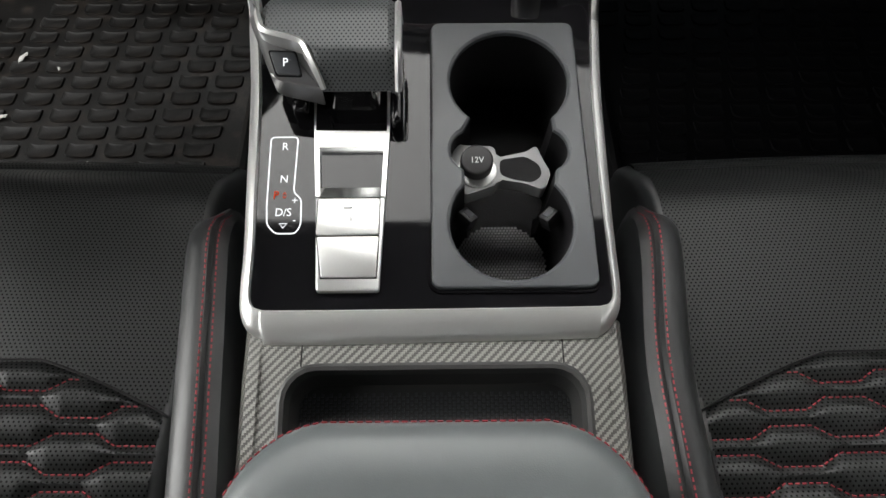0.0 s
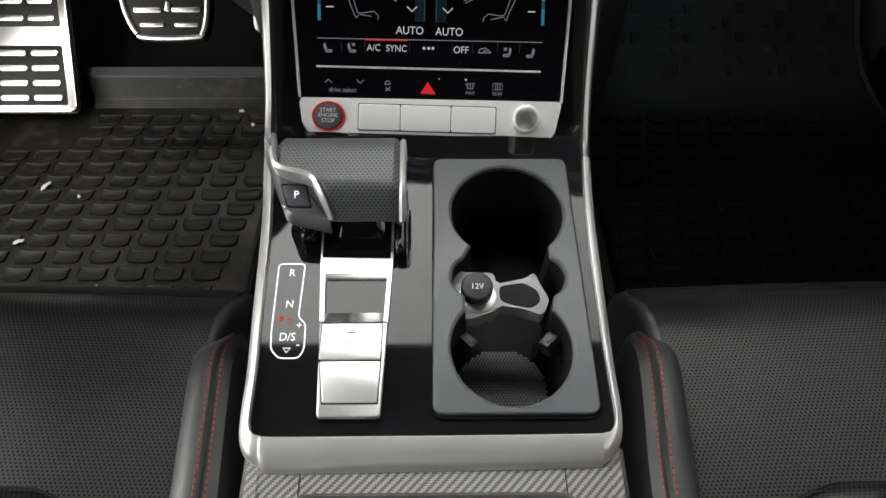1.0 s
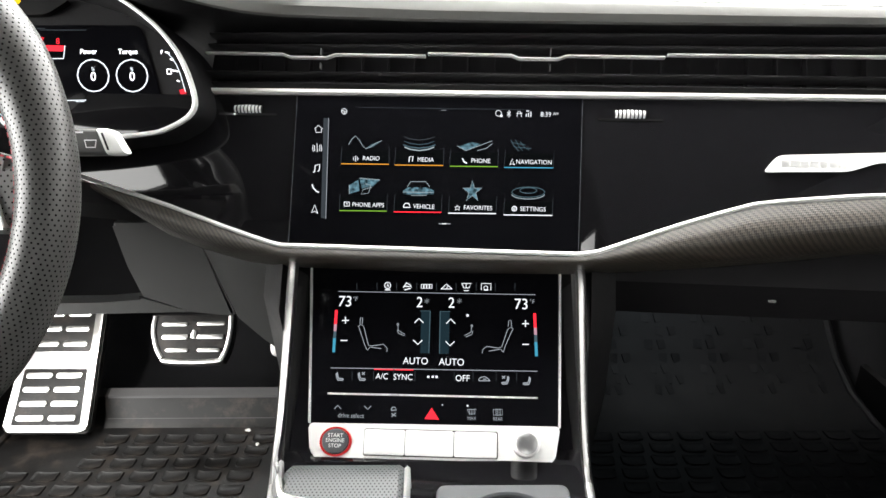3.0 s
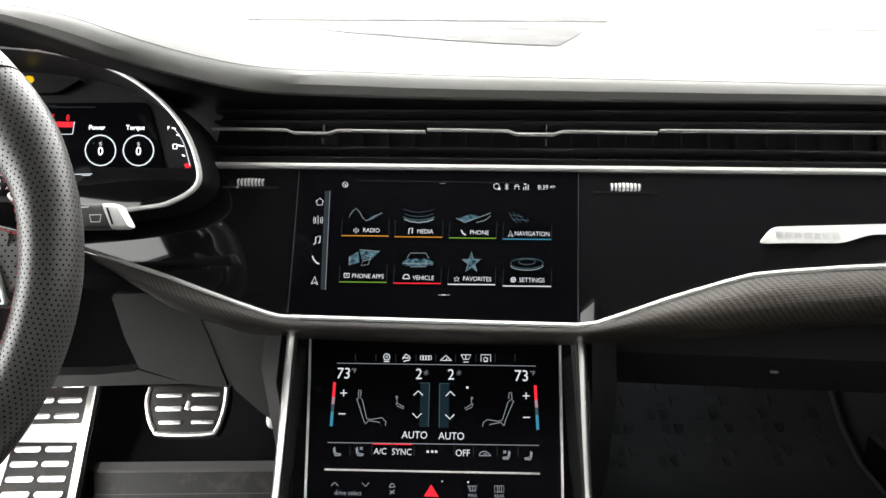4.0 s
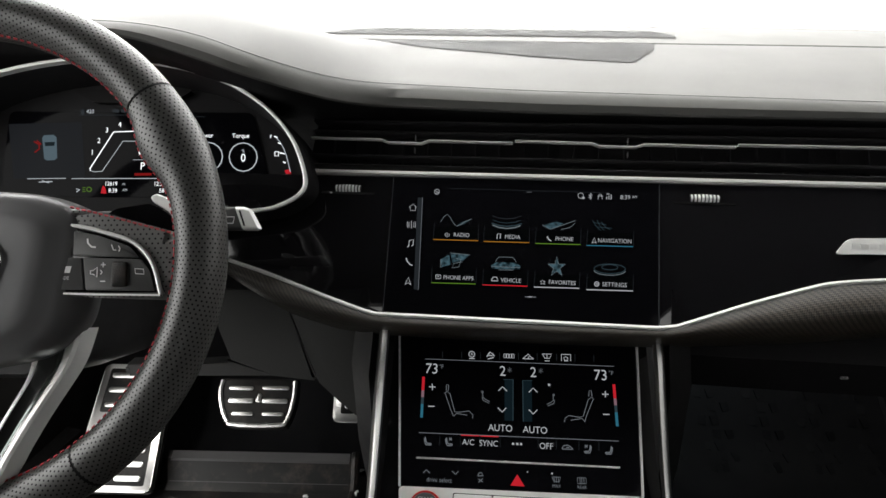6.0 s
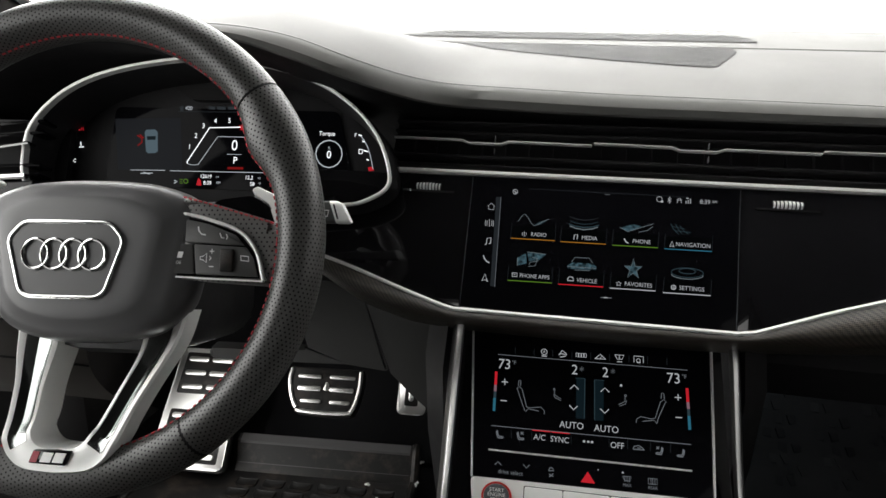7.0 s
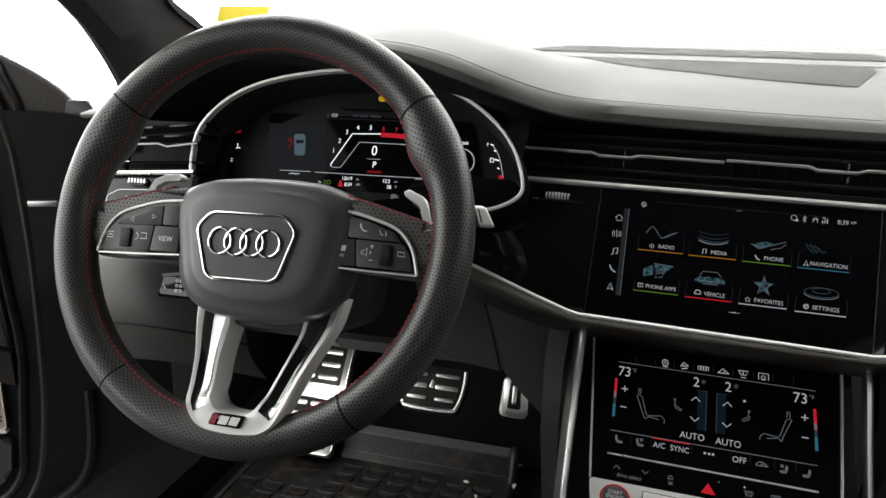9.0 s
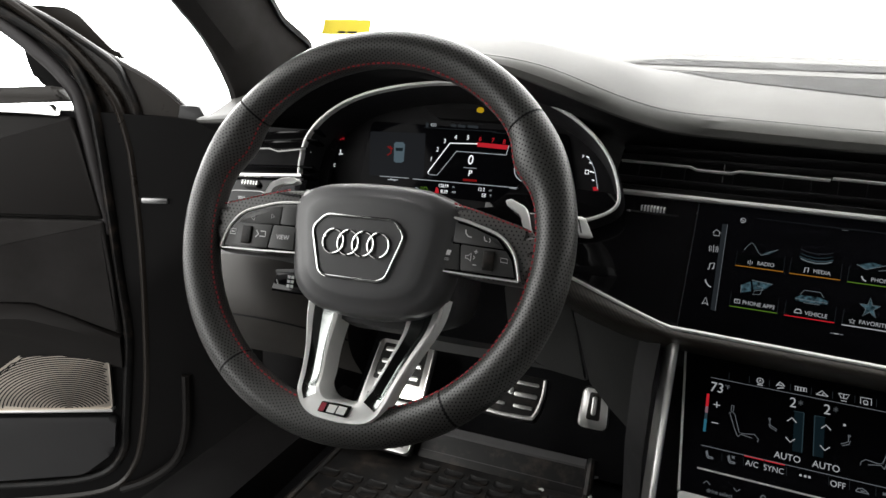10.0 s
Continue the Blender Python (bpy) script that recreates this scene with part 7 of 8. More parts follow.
part("vehicle_picture", joined(line2([(-0.0232, 0.0537), (-0.0203, 0.0585), (-0.0064, 0.0588), (-0.0031, 0.0542)], 0.0005, 0.0), line2([(-0.0271, 0.0489), (0.0007, 0.0491)], 0.0005, 0.0), line2([(-0.0197, 0.046), (-0.0054, 0.0464)], 0.0005, 0.0)), PALE_WHITE, upper)
part("star_picture", prism([(0.035, 0.0613), (0.0371, 0.0541), (0.0436, 0.0544), (0.0384, 0.0499), (0.0407, 0.0429), (0.0354, 0.0472), (0.0303, 0.0426), (0.0322, 0.0497), (0.0267, 0.0539), (0.0333, 0.054)], -0.0005, -0.0001), PICTURE, upper, smooth=0)
part("star_picture", line2([(0.035, 0.0613), (0.0371, 0.0541), (0.0436, 0.0544), (0.0384, 0.0499), (0.0407, 0.0429), (0.0354, 0.0472), (0.0303, 0.0426), (0.0322, 0.0497), (0.0267, 0.0539), (0.0333, 0.054)], 0.0005, 0.0, True), PALE_WHITE, upper)
part("dial_picture", line2([(0.0989, 0.0501), (0.0984, 0.0492), (0.0975, 0.0484), (0.0961, 0.0477), (0.0943, 0.047), (0.0922, 0.0465), (0.0898, 0.046), (0.0873, 0.0457), (0.0847, 0.0456), (0.082, 0.0456), (0.0795, 0.0458), (0.0771, 0.0461), (0.0749, 0.0465), (0.0731, 0.0471), (0.0717, 0.0478), (0.0707, 0.0485), (0.0702, 0.0493)], 0.0007, 0.0, False), PALE_WHITE, upper)
part("dial_picture", line2([(0.099, 0.052), (0.0979, 0.0503), (0.0948, 0.0487), (0.0901, 0.0476), (0.0846, 0.0471), (0.0791, 0.0473), (0.0744, 0.0482), (0.0712, 0.0496), (0.0701, 0.0513), (0.0711, 0.0531), (0.0743, 0.0547), (0.079, 0.0558), (0.0845, 0.0563), (0.0901, 0.0561), (0.0947, 0.0552), (0.0979, 0.0538), (0.099, 0.052)], 0.0007, 0.0, False), PALE_BLUE, upper)
part("dial_picture", line2([(0.092, 0.0534), (0.0915, 0.0524), (0.0899, 0.0515), (0.0874, 0.0509), (0.0846, 0.0507), (0.0817, 0.0508), (0.0793, 0.0513), (0.0776, 0.0521), (0.0771, 0.053), (0.0776, 0.054), (0.0792, 0.0549), (0.0816, 0.0555), (0.0845, 0.0558), (0.0874, 0.0556), (0.0898, 0.0551), (0.0914, 0.0544), (0.092, 0.0534)], 0.0007, 0.0, False), PALE_BLUE, upper)

# ---- lower touch screen ----
lower = thing("lower_display", LOWER, "glossy lower touch screen with climate controls", "display")
part("glass", prism(softened([(-0.1180, 0.050), (0.1195, 0.050), (0.1140, -0.1000), (-0.1040, -0.1030)], 0.004, 3), -0.012, 0.0, 0.0006), SCREEN, lower, "black screen glass")
part("glass_edge", sweep([(-0.1190, 0.052, 0.0), (-0.1140, 0.0, 0.0), (-0.1050, -0.101, 0.0)], [(-0.0014, -0.006), (0.0014, -0.006), (0.0010, 0.0016), (-0.0010, 0.0016)]), SILVER, lower, "bright metal edge")
part("glass_edge", sweep([(0.1210, 0.052, 0.0), (0.1192, 0.0, 0.0), (0.1150, -0.100, 0.0)], [(-0.0014, -0.006), (0.0014, -0.006), (0.0010, 0.0016), (-0.0010, 0.0016)]), SILVER, lower, "bright metal edge")
part("rule", line2([(-0.0901, 0.0209), (0.0971, 0.021)], 0.0005, 0.0004, False), SOFT_WHITE, lower)
part("rule", line2([(-0.0908, -0.0522), (0.0969, -0.051)], 0.0006, 0.0004, False), SOFT_WHITE, lower)
part("red_mark", line2([(-0.0507, -0.0524), (-0.0331, -0.0523)], 0.0013, 0.0004, False), RED, lower)
part("red_mark", line2([(-0.0321, -0.0523), (-0.0149, -0.0522)], 0.0013, 0.0004, False), RED, lower)
part("bright_bar", sweep([(-0.0913, -0.0752, 0.0), (0.0968, -0.0747, 0.0)], [(-0.0010, -0.001), (0.0010, -0.001), (0.0008, 0.0008), (-0.0008, 0.0008)]), SILVER, lower, "thin bright bar")
part("divider", line2([(-0.0732, 0.03), (-0.0725, 0.0223)], 0.0003, 0.0004, False), DIM, lower)
part("divider", line2([(-0.0537, 0.0303), (-0.0532, 0.0226)], 0.0003, 0.0004, False), DIM, lower)
part("divider", line2([(-0.0349, 0.0306), (-0.0344, 0.0229)], 0.0003, 0.0004, False), DIM, lower)
part("divider", line2([(-0.0155, 0.0309), (-0.0152, 0.0231)], 0.0003, 0.0004, False), DIM, lower)
part("divider", line2([(0.0033, 0.0311), (0.0035, 0.0234)], 0.0003, 0.0004, False), DIM, lower)
part("divider", line2([(0.022, 0.0314), (0.0221, 0.0237)], 0.0003, 0.0004, False), DIM, lower)
part("divider", line2([(0.0412, 0.0317), (0.0412, 0.024)], 0.0003, 0.0004, False), DIM, lower)
part("divider", line2([(0.0594, 0.0319), (0.0592, 0.0242)], 0.0003, 0.0004, False), DIM, lower)
part("divider", line2([(0.078, 0.0322), (0.0777, 0.0245)], 0.0003, 0.0004, False), DIM, lower)
part("divider", line2([(-0.0708, -0.0547), (-0.07, -0.0634)], 0.0003, 0.0004, False), DIM, lower)
part("divider", line2([(-0.0511, -0.0544), (-0.0504, -0.063)], 0.0003, 0.0004, False), DIM, lower)
part("divider", line2([(-0.033, -0.054), (-0.0324, -0.0627)], 0.0003, 0.0004, False), DIM, lower)
part("divider", line2([(-0.0134, -0.0536), (-0.013, -0.0623)], 0.0003, 0.0004, False), DIM, lower)
part("divider", line2([(0.0222, -0.053), (0.0223, -0.0616)], 0.0003, 0.0004, False), DIM, lower)
part("divider", line2([(0.0392, -0.0526), (0.0392, -0.0613)], 0.0003, 0.0004, False), DIM, lower)
part("divider", line2([(0.0601, -0.0522), (0.06, -0.0609)], 0.0003, 0.0004, False), DIM, lower)
part("divider", line2([(0.0785, -0.0519), (0.0782, -0.0605)], 0.0003, 0.0004, False), DIM, lower)
part("icon", line2([(-0.0404, 0.0277), (-0.0405, 0.0266), (-0.0411, 0.0256), (-0.042, 0.0249), (-0.0431, 0.0247), (-0.0443, 0.0249), (-0.0453, 0.0255), (-0.046, 0.0265), (-0.0463, 0.0276), (-0.0461, 0.0288), (-0.0456, 0.0298), (-0.0446, 0.0305), (-0.0435, 0.0307), (-0.0424, 0.0305), (-0.0414, 0.0299), (-0.0407, 0.0289), (-0.0404, 0.0277)], 0.0007, 0.0004), WHITE, lower)
lettering("A", -0.0433, 0.0277, 0.0004, 0.0045, WHITE, lower, "lettering")
part("icon", joined(line2([(-0.0457, 0.0232), (-0.0404, 0.0233)], 0.0009, 0.0004)), WHITE, lower)
part("icon", joined(line2([(-0.0282, 0.0257), (-0.0252, 0.0307), (-0.0219, 0.0285), (-0.0207, 0.0264)], 0.0009, 0.0004), line2([(-0.027, 0.0235), (-0.0212, 0.0252)], 0.0009, 0.0004), line2([(-0.0277, 0.0274), (-0.0223, 0.0269)], 0.0009, 0.0004)), WHITE, lower)
part("icon", joined(line2([(-0.0112, 0.0293), (-0.009, 0.0293), (-0.0089, 0.0254), (-0.011, 0.0254), (-0.0112, 0.0293)], 0.0006, 0.0004), line2([(-0.0085, 0.0293), (-0.0063, 0.0293), (-0.0062, 0.0255), (-0.0083, 0.0254), (-0.0085, 0.0293)], 0.0006, 0.0004), line2([(-0.0058, 0.0293), (-0.0037, 0.0294), (-0.0035, 0.0255), (-0.0057, 0.0255), (-0.0058, 0.0293)], 0.0006, 0.0004), line2([(-0.0031, 0.0294), (-0.001, 0.0294), (-0.0009, 0.0255), (-0.003, 0.0255), (-0.0031, 0.0294)], 0.0006, 0.0004)), WHITE, lower)
part("icon", joined(line2([(0.0077, 0.0251), (0.0103, 0.0274), (0.0129, 0.0302), (0.0157, 0.0274), (0.0184, 0.0253), (0.0077, 0.0251)], 0.0007, 0.0004), line2([(0.013, 0.0252), (0.014, 0.028)], 0.0007, 0.0004)), WHITE, lower)
part("icon", joined(line2([(0.0273, 0.0309), (0.0364, 0.031), (0.0343, 0.0266), (0.0295, 0.0265), (0.0273, 0.0309)], 0.0007, 0.0004), line2([(0.0316, 0.0304), (0.0317, 0.0266)], 0.0007, 0.0004), line2([(0.0295, 0.0238), (0.0343, 0.0239)], 0.0007, 0.0004)), WHITE, lower)
part("icon", joined(line2([(0.046, 0.0246), (0.046, 0.0312), (0.0551, 0.0313), (0.055, 0.0247)], 0.0007, 0.0004), line2([(0.0487, 0.0246), (0.0524, 0.0247)], 0.0007, 0.0004)), WHITE, lower)
part("icon", line2([(0.0521, 0.0269), (0.052, 0.0261), (0.0516, 0.0255), (0.051, 0.0251), (0.0502, 0.0249), (0.0495, 0.0251), (0.0489, 0.0255), (0.0485, 0.0261), (0.0484, 0.0268), (0.0485, 0.0276), (0.049, 0.0282), (0.0496, 0.0286), (0.0503, 0.0288), (0.051, 0.0286), (0.0516, 0.0282), (0.052, 0.0276), (0.0521, 0.0269)], 0.0006, 0.0004), WHITE, lower)
lettering("73", -0.0827, 0.0107, 0.0004, 0.015, WHITE, lower, "lettering")
lettering("°F", -0.0733, 0.0135, 0.0004, 0.006, SOFT_WHITE, lower, "lettering")
lettering("73", 0.0836, 0.0111, 0.0004, 0.015, WHITE, lower, "lettering")
lettering("°F", 0.0937, 0.0139, 0.0004, 0.006, SOFT_WHITE, lower, "lettering")
lettering("2", -0.012, 0.0112, 0.0004, 0.0145, WHITE, lower, "lettering")
lettering("2", 0.0181, 0.0112, 0.0004, 0.0145, WHITE, lower, "lettering")
part("fan_icon", joined(line2([(-0.0074, 0.014), (-0.0031, 0.0119)], 0.0007, 0.0004), line2([(-0.0032, 0.0146), (-0.0073, 0.0113)], 0.0007, 0.0004), line2([(-0.0053, 0.0157), (-0.0051, 0.0103)], 0.0007, 0.0004)), SOFT_DIM, lower)
part("fan_icon", joined(line2([(0.0233, 0.0145), (0.0275, 0.0124)], 0.0007, 0.0004), line2([(0.0275, 0.0151), (0.0233, 0.0118)], 0.0007, 0.0004), line2([(0.0254, 0.0161), (0.0255, 0.0107)], 0.0007, 0.0004)), SOFT_DIM, lower)
part("temperature_bar", line2([(-0.0904, 0.0025), (-0.0902, -0.0044)], 0.0026, 0.0004, False), RED, lower)
part("temperature_bar", line2([(-0.0902, -0.0044), (-0.09, -0.0112)], 0.0026, 0.0004, False), RED, lower)
part("temperature_bar", line2([(-0.09, -0.0112), (-0.0898, -0.018)], 0.0026, 0.0004, False), PINK, lower)
part("temperature_bar", line2([(-0.0898, -0.018), (-0.0897, -0.0247)], 0.0026, 0.0004, False), PALE_BLUE, lower)
part("temperature_bar", line2([(-0.0897, -0.0247), (-0.0895, -0.0313)], 0.0026, 0.0004, False), BLUE, lower)
part("temperature_bar", line2([(-0.0895, -0.0313), (-0.0893, -0.0378)], 0.0026, 0.0004, False), BLUE, lower)
part("temperature_bar", line2([(0.0958, 0.0028), (0.0959, -0.0041)], 0.0026, 0.0004, False), RED, lower)
part("temperature_bar", line2([(0.0959, -0.0041), (0.096, -0.0109)], 0.0026, 0.0004, False), RED, lower)
part("temperature_bar", line2([(0.096, -0.0109), (0.0962, -0.0176)], 0.0026, 0.0004, False), PINK, lower)
part("temperature_bar", line2([(0.0962, -0.0176), (0.0963, -0.0243)], 0.0026, 0.0004, False), PALE_BLUE, lower)
part("temperature_bar", line2([(0.0963, -0.0243), (0.0964, -0.0309)], 0.0026, 0.0004, False), BLUE, lower)
part("temperature_bar", line2([(0.0964, -0.0309), (0.0965, -0.0374)], 0.0026, 0.0004, False), BLUE, lower)
part("plus_sign", joined(line2([(-0.0841, -0.0075), (-0.0778, -0.0074)], 0.0009, 0.0004), line2([(-0.0812, -0.0042), (-0.0806, -0.0105)], 0.0009, 0.0004)), WHITE, lower)
part("plus_sign", joined(line2([(0.084, -0.0073), (0.0902, -0.0072)], 0.0009, 0.0004), line2([(0.0872, -0.0041), (0.087, -0.0103)], 0.0009, 0.0004)), WHITE, lower)
part("minus_sign", line2([(-0.0837, -0.0266), (-0.0775, -0.0265)], 0.0009, 0.0004, False), WHITE, lower)
part("minus_sign", line2([(0.0839, -0.0267), (0.0899, -0.0266)], 0.0009, 0.0004, False), WHITE, lower)
part("fan_field", prism([(-0.0101, 0.0033), (-0.0017, 0.0034), (-0.0014, -0.0367), (-0.0095, -0.0369)], -0.0002, 0.0002), NAVY, lower, smooth=0)
part("fan_line", line2([(-0.0017, 0.0034), (-0.0014, -0.0367)], 0.0008, 0.0004, False), PALE_BLUE, lower)
part("fan_line", line2([(-0.0112, 0.0032), (-0.0017, 0.0034)], 0.0004, 0.0004, False), PALE_BLUE, lower)
part("fan_field", prism([(0.0083, 0.003), (0.0166, 0.0031), (0.0169, -0.0369), (0.0083, -0.037)], -0.0002, 0.0002), NAVY, lower, smooth=0)
part("fan_line", line2([(0.0077, 0.003), (0.0083, -0.037)], 0.0008, 0.0004, False), PALE_BLUE, lower)
part("fan_line", line2([(0.0077, 0.003), (0.0172, 0.0032)], 0.0004, 0.0004, False), PALE_BLUE, lower)
part("arrow", line2([(-0.0159, -0.0084), (-0.0119, -0.0042), (-0.0076, -0.0083)], 0.0009, 0.0004, False), WHITE, lower)
part("arrow", line2([(0.0138, -0.0085), (0.0178, -0.0042), (0.022, -0.0083)], 0.0009, 0.0004, False), WHITE, lower)
part("arrow", line2([(-0.0162, -0.0249), (-0.0119, -0.0289), (-0.008, -0.0248)], 0.0009, 0.0004, False), WHITE, lower)
part("arrow", line2([(0.0136, -0.0254), (0.0178, -0.0294), (0.0218, -0.0252)], 0.0009, 0.0004, False), WHITE, lower)
part("seat_picture", joined(line2([(-0.067, -0.0103), (-0.067, -0.0045), (-0.0649, -0.0045), (-0.0649, -0.0103)], 0.0006, 0.0004), line2([(-0.0688, -0.0135), (-0.0659, -0.0108), (-0.0631, -0.0134), (-0.0575, -0.0307), (-0.0539, -0.0311), (-0.0437, -0.0294), (-0.0399, -0.0329), (-0.0402, -0.0364)], 0.0006, 0.0004), line2([(-0.0582, -0.0352), (-0.0559, -0.0322), (-0.0455, -0.0335)], 0.0006, 0.0004), line2([(-0.0678, -0.0135), (-0.0612, -0.0298), (-0.0587, -0.0347)], 0.0006, 0.0004)), SOFT_WHITE, lower)
part("seat_picture", joined(line2([(0.0711, -0.0101), (0.0718, -0.0044), (0.0738, -0.0043), (0.0742, -0.01)], 0.0006, 0.0004), line2([(0.0761, -0.0131), (0.0737, -0.0106), (0.0705, -0.0132), (0.0651, -0.0295), (0.0615, -0.0306), (0.0514, -0.0293), (0.0478, -0.0323), (0.0473, -0.0358)], 0.0006, 0.0004), line2([(0.0665, -0.0345), (0.064, -0.0315), (0.0533, -0.0337)], 0.0006, 0.0004), line2([(0.0751, -0.0131), (0.0681, -0.029), (0.0665, -0.0345)], 0.0006, 0.0004)), SOFT_WHITE, lower)
part("sitter_icon", joined(line2([(-0.0314, -0.0113), (-0.0306, -0.0159), (-0.0274, -0.0179), (-0.0242, -0.0194)], 0.0006, 0.0004), line2([(-0.0317, -0.0154), (-0.0305, -0.0185), (-0.0246, -0.021)], 0.0006, 0.0004)), SOFT_WHITE, lower)
part("icon", line2([(-0.0306, -0.0102), (-0.0307, -0.0106), (-0.0308, -0.0108), (-0.0311, -0.011), (-0.0314, -0.0111), (-0.0317, -0.011), (-0.032, -0.0108), (-0.0322, -0.0106), (-0.0323, -0.0103), (-0.0322, -0.0099), (-0.0321, -0.0097), (-0.0318, -0.0095), (-0.0315, -0.0094), (-0.0312, -0.0095), (-0.0309, -0.0096), (-0.0307, -0.0099), (-0.0306, -0.0102)], 0.0006, 0.0004), SOFT_WHITE, lower)
part("sitter_icon", joined(line2([(0.0371, -0.0107), (0.0371, -0.0158), (0.034, -0.0179), (0.0309, -0.0195)], 0.0006, 0.0004), line2([(0.0386, -0.0148), (0.0376, -0.0184), (0.032, -0.021)], 0.0006, 0.0004)), SOFT_WHITE, lower)
part("icon", line2([(0.0384, -0.0101), (0.0384, -0.0104), (0.0382, -0.0107), (0.0379, -0.0109), (0.0376, -0.011), (0.0373, -0.0109), (0.037, -0.0107), (0.0368, -0.0105), (0.0368, -0.0101), (0.0368, -0.0098), (0.037, -0.0096), (0.0373, -0.0094), (0.0376, -0.0093), (0.0379, -0.0094), (0.0382, -0.0095), (0.0384, -0.0098), (0.0384, -0.0101)], 0.0006, 0.0004), SOFT_WHITE, lower)
part("dot", prism([(0.0324, 0.0008), (0.0344, 0.0008), (0.0344, -0.0013), (0.0324, -0.0013)], 0.0000, 0.0004), WHITE, lower, smooth=0)
lettering("AUTO", -0.0133, -0.0444, 0.0004, 0.0092, WHITE, lower, "lettering")
lettering("AUTO", 0.0196, -0.0447, 0.0004, 0.0092, WHITE, lower, "lettering")
part("seat_icon", joined(line2([(-0.0843, -0.056), (-0.0834, -0.0598), (-0.0822, -0.0617), (-0.0787, -0.0617)], 0.001, 0.0004), line2([(-0.0852, -0.057), (-0.0843, -0.0608), (-0.0831, -0.0632), (-0.0785, -0.0631), (-0.0782, -0.0617)], 0.001, 0.0004)), SOFT_WHITE, lower)
part("seat_icon", joined(line2([(-0.0641, -0.0556), (-0.0633, -0.0594), (-0.0621, -0.0613), (-0.0586, -0.0613)], 0.001, 0.0004), line2([(-0.065, -0.0566), (-0.0642, -0.0604), (-0.063, -0.0628), (-0.0585, -0.0627), (-0.0581, -0.0613)], 0.001, 0.0004)), SOFT_WHITE, lower)
part("fan_icon", joined(line2([(-0.0616, -0.0555), (-0.0589, -0.0579)], 0.0009, 0.0004), line2([(-0.0591, -0.0555), (-0.0614, -0.0579)], 0.0009, 0.0004)), SOFT_WHITE, lower)
part("seat_icon", joined(line2([(0.0705, -0.0559), (0.0699, -0.0597), (0.0689, -0.0616), (0.0654, -0.0617)], 0.001, 0.0004), line2([(0.0714, -0.0568), (0.0708, -0.0606), (0.0698, -0.063), (0.0654, -0.0631), (0.0649, -0.0617)], 0.001, 0.0004)), SOFT_WHITE, lower)
part("fan_icon", joined(line2([(0.068, -0.0559), (0.0655, -0.0584)], 0.0009, 0.0004), line2([(0.0655, -0.056), (0.0679, -0.0583)], 0.0009, 0.0004)), SOFT_WHITE, lower)
part("seat_icon", joined(line2([(0.0898, -0.056), (0.0891, -0.0598), (0.0881, -0.0617), (0.0846, -0.0618)], 0.001, 0.0004), line2([(0.0907, -0.0569), (0.0901, -0.0607), (0.089, -0.0631), (0.0846, -0.0632), (0.0841, -0.0618)], 0.001, 0.0004)), SOFT_WHITE, lower)
lettering("A/C", -0.0432, -0.059, 0.0004, 0.0078, WHITE, lower, "lettering")
lettering("SYNC", -0.0241, -0.0592, 0.0004, 0.0078, WHITE, lower, "lettering")
lettering("OFF", 0.0298, -0.0591, 0.0004, 0.0082, WHITE, lower, "lettering")
part("dot", prism([(-0.0022, -0.0573), (-0.0002, -0.0572), (-0.0001, -0.0592), (-0.0021, -0.0592)], 0.0000, 0.0004), WHITE, lower, smooth=0)
part("dot", prism([(0.0018, -0.0572), (0.0038, -0.0572), (0.0039, -0.0591), (0.0019, -0.0591)], 0.0000, 0.0004), WHITE, lower, smooth=0)
part("dot", prism([(0.0053, -0.0571), (0.0073, -0.0571), (0.0074, -0.059), (0.0054, -0.0591)], 0.0000, 0.0004), WHITE, lower, smooth=0)
part("car_icon", joined(line2([(0.0442, -0.0602), (0.0457, -0.0578), (0.0496, -0.0568), (0.0526, -0.0586), (0.0546, -0.0605), (0.0442, -0.0607)], 0.0008, 0.0004), line2([(0.0481, -0.0592), (0.0511, -0.0591)], 0.0008, 0.0004)), SOFT_WHITE, lower)
part("arrow", joined(line2([(-0.0839, -0.0886), (-0.0811, -0.0856), (-0.0778, -0.0885)], 0.0007, 0.0004), line2([(-0.0572, -0.0855), (-0.0539, -0.0884), (-0.0511, -0.0854)], 0.0007, 0.0004)), SOFT_WHITE, lower)
lettering("drive select", -0.0687, -0.0942, 0.0004, 0.0056, SOFT_WHITE, lower, "lettering")
part("car_icon", joined(line2([(-0.0332, -0.0884), (-0.0319, -0.0859), (-0.0298, -0.0858), (-0.0282, -0.0882), (-0.0332, -0.0888)], 0.0008, 0.0004), line2([(-0.0325, -0.0913), (-0.0305, -0.0927), (-0.0284, -0.0936)], 0.0008, 0.0004), line2([(-0.0286, -0.0907), (-0.0305, -0.0927), (-0.0324, -0.0942)], 0.0008, 0.0004)), SOFT_WHITE, lower)
part("hazard_triangle", prism([(-0.0032, -0.0954), (0.0098, -0.0956), (0.0029, -0.0855)], 0.0000, 0.0004), RED, lower, smooth=0)
part("demister_icon", joined(line2([(0.0345, -0.0862), (0.0425, -0.086), (0.041, -0.0899), (0.0366, -0.09), (0.0345, -0.0862)], 0.0005, 0.0004), line2([(0.0365, -0.0856), (0.0366, -0.091)], 0.0005, 0.0004), line2([(0.0385, -0.0856), (0.0386, -0.0909)], 0.0005, 0.0004), line2([(0.0405, -0.0855), (0.0406, -0.0909)], 0.0005, 0.0004)), SOFT_WHITE, lower)
lettering("MAX", 0.0386, -0.0939, 0.0004, 0.004, SOFT_WHITE, lower, "lettering")
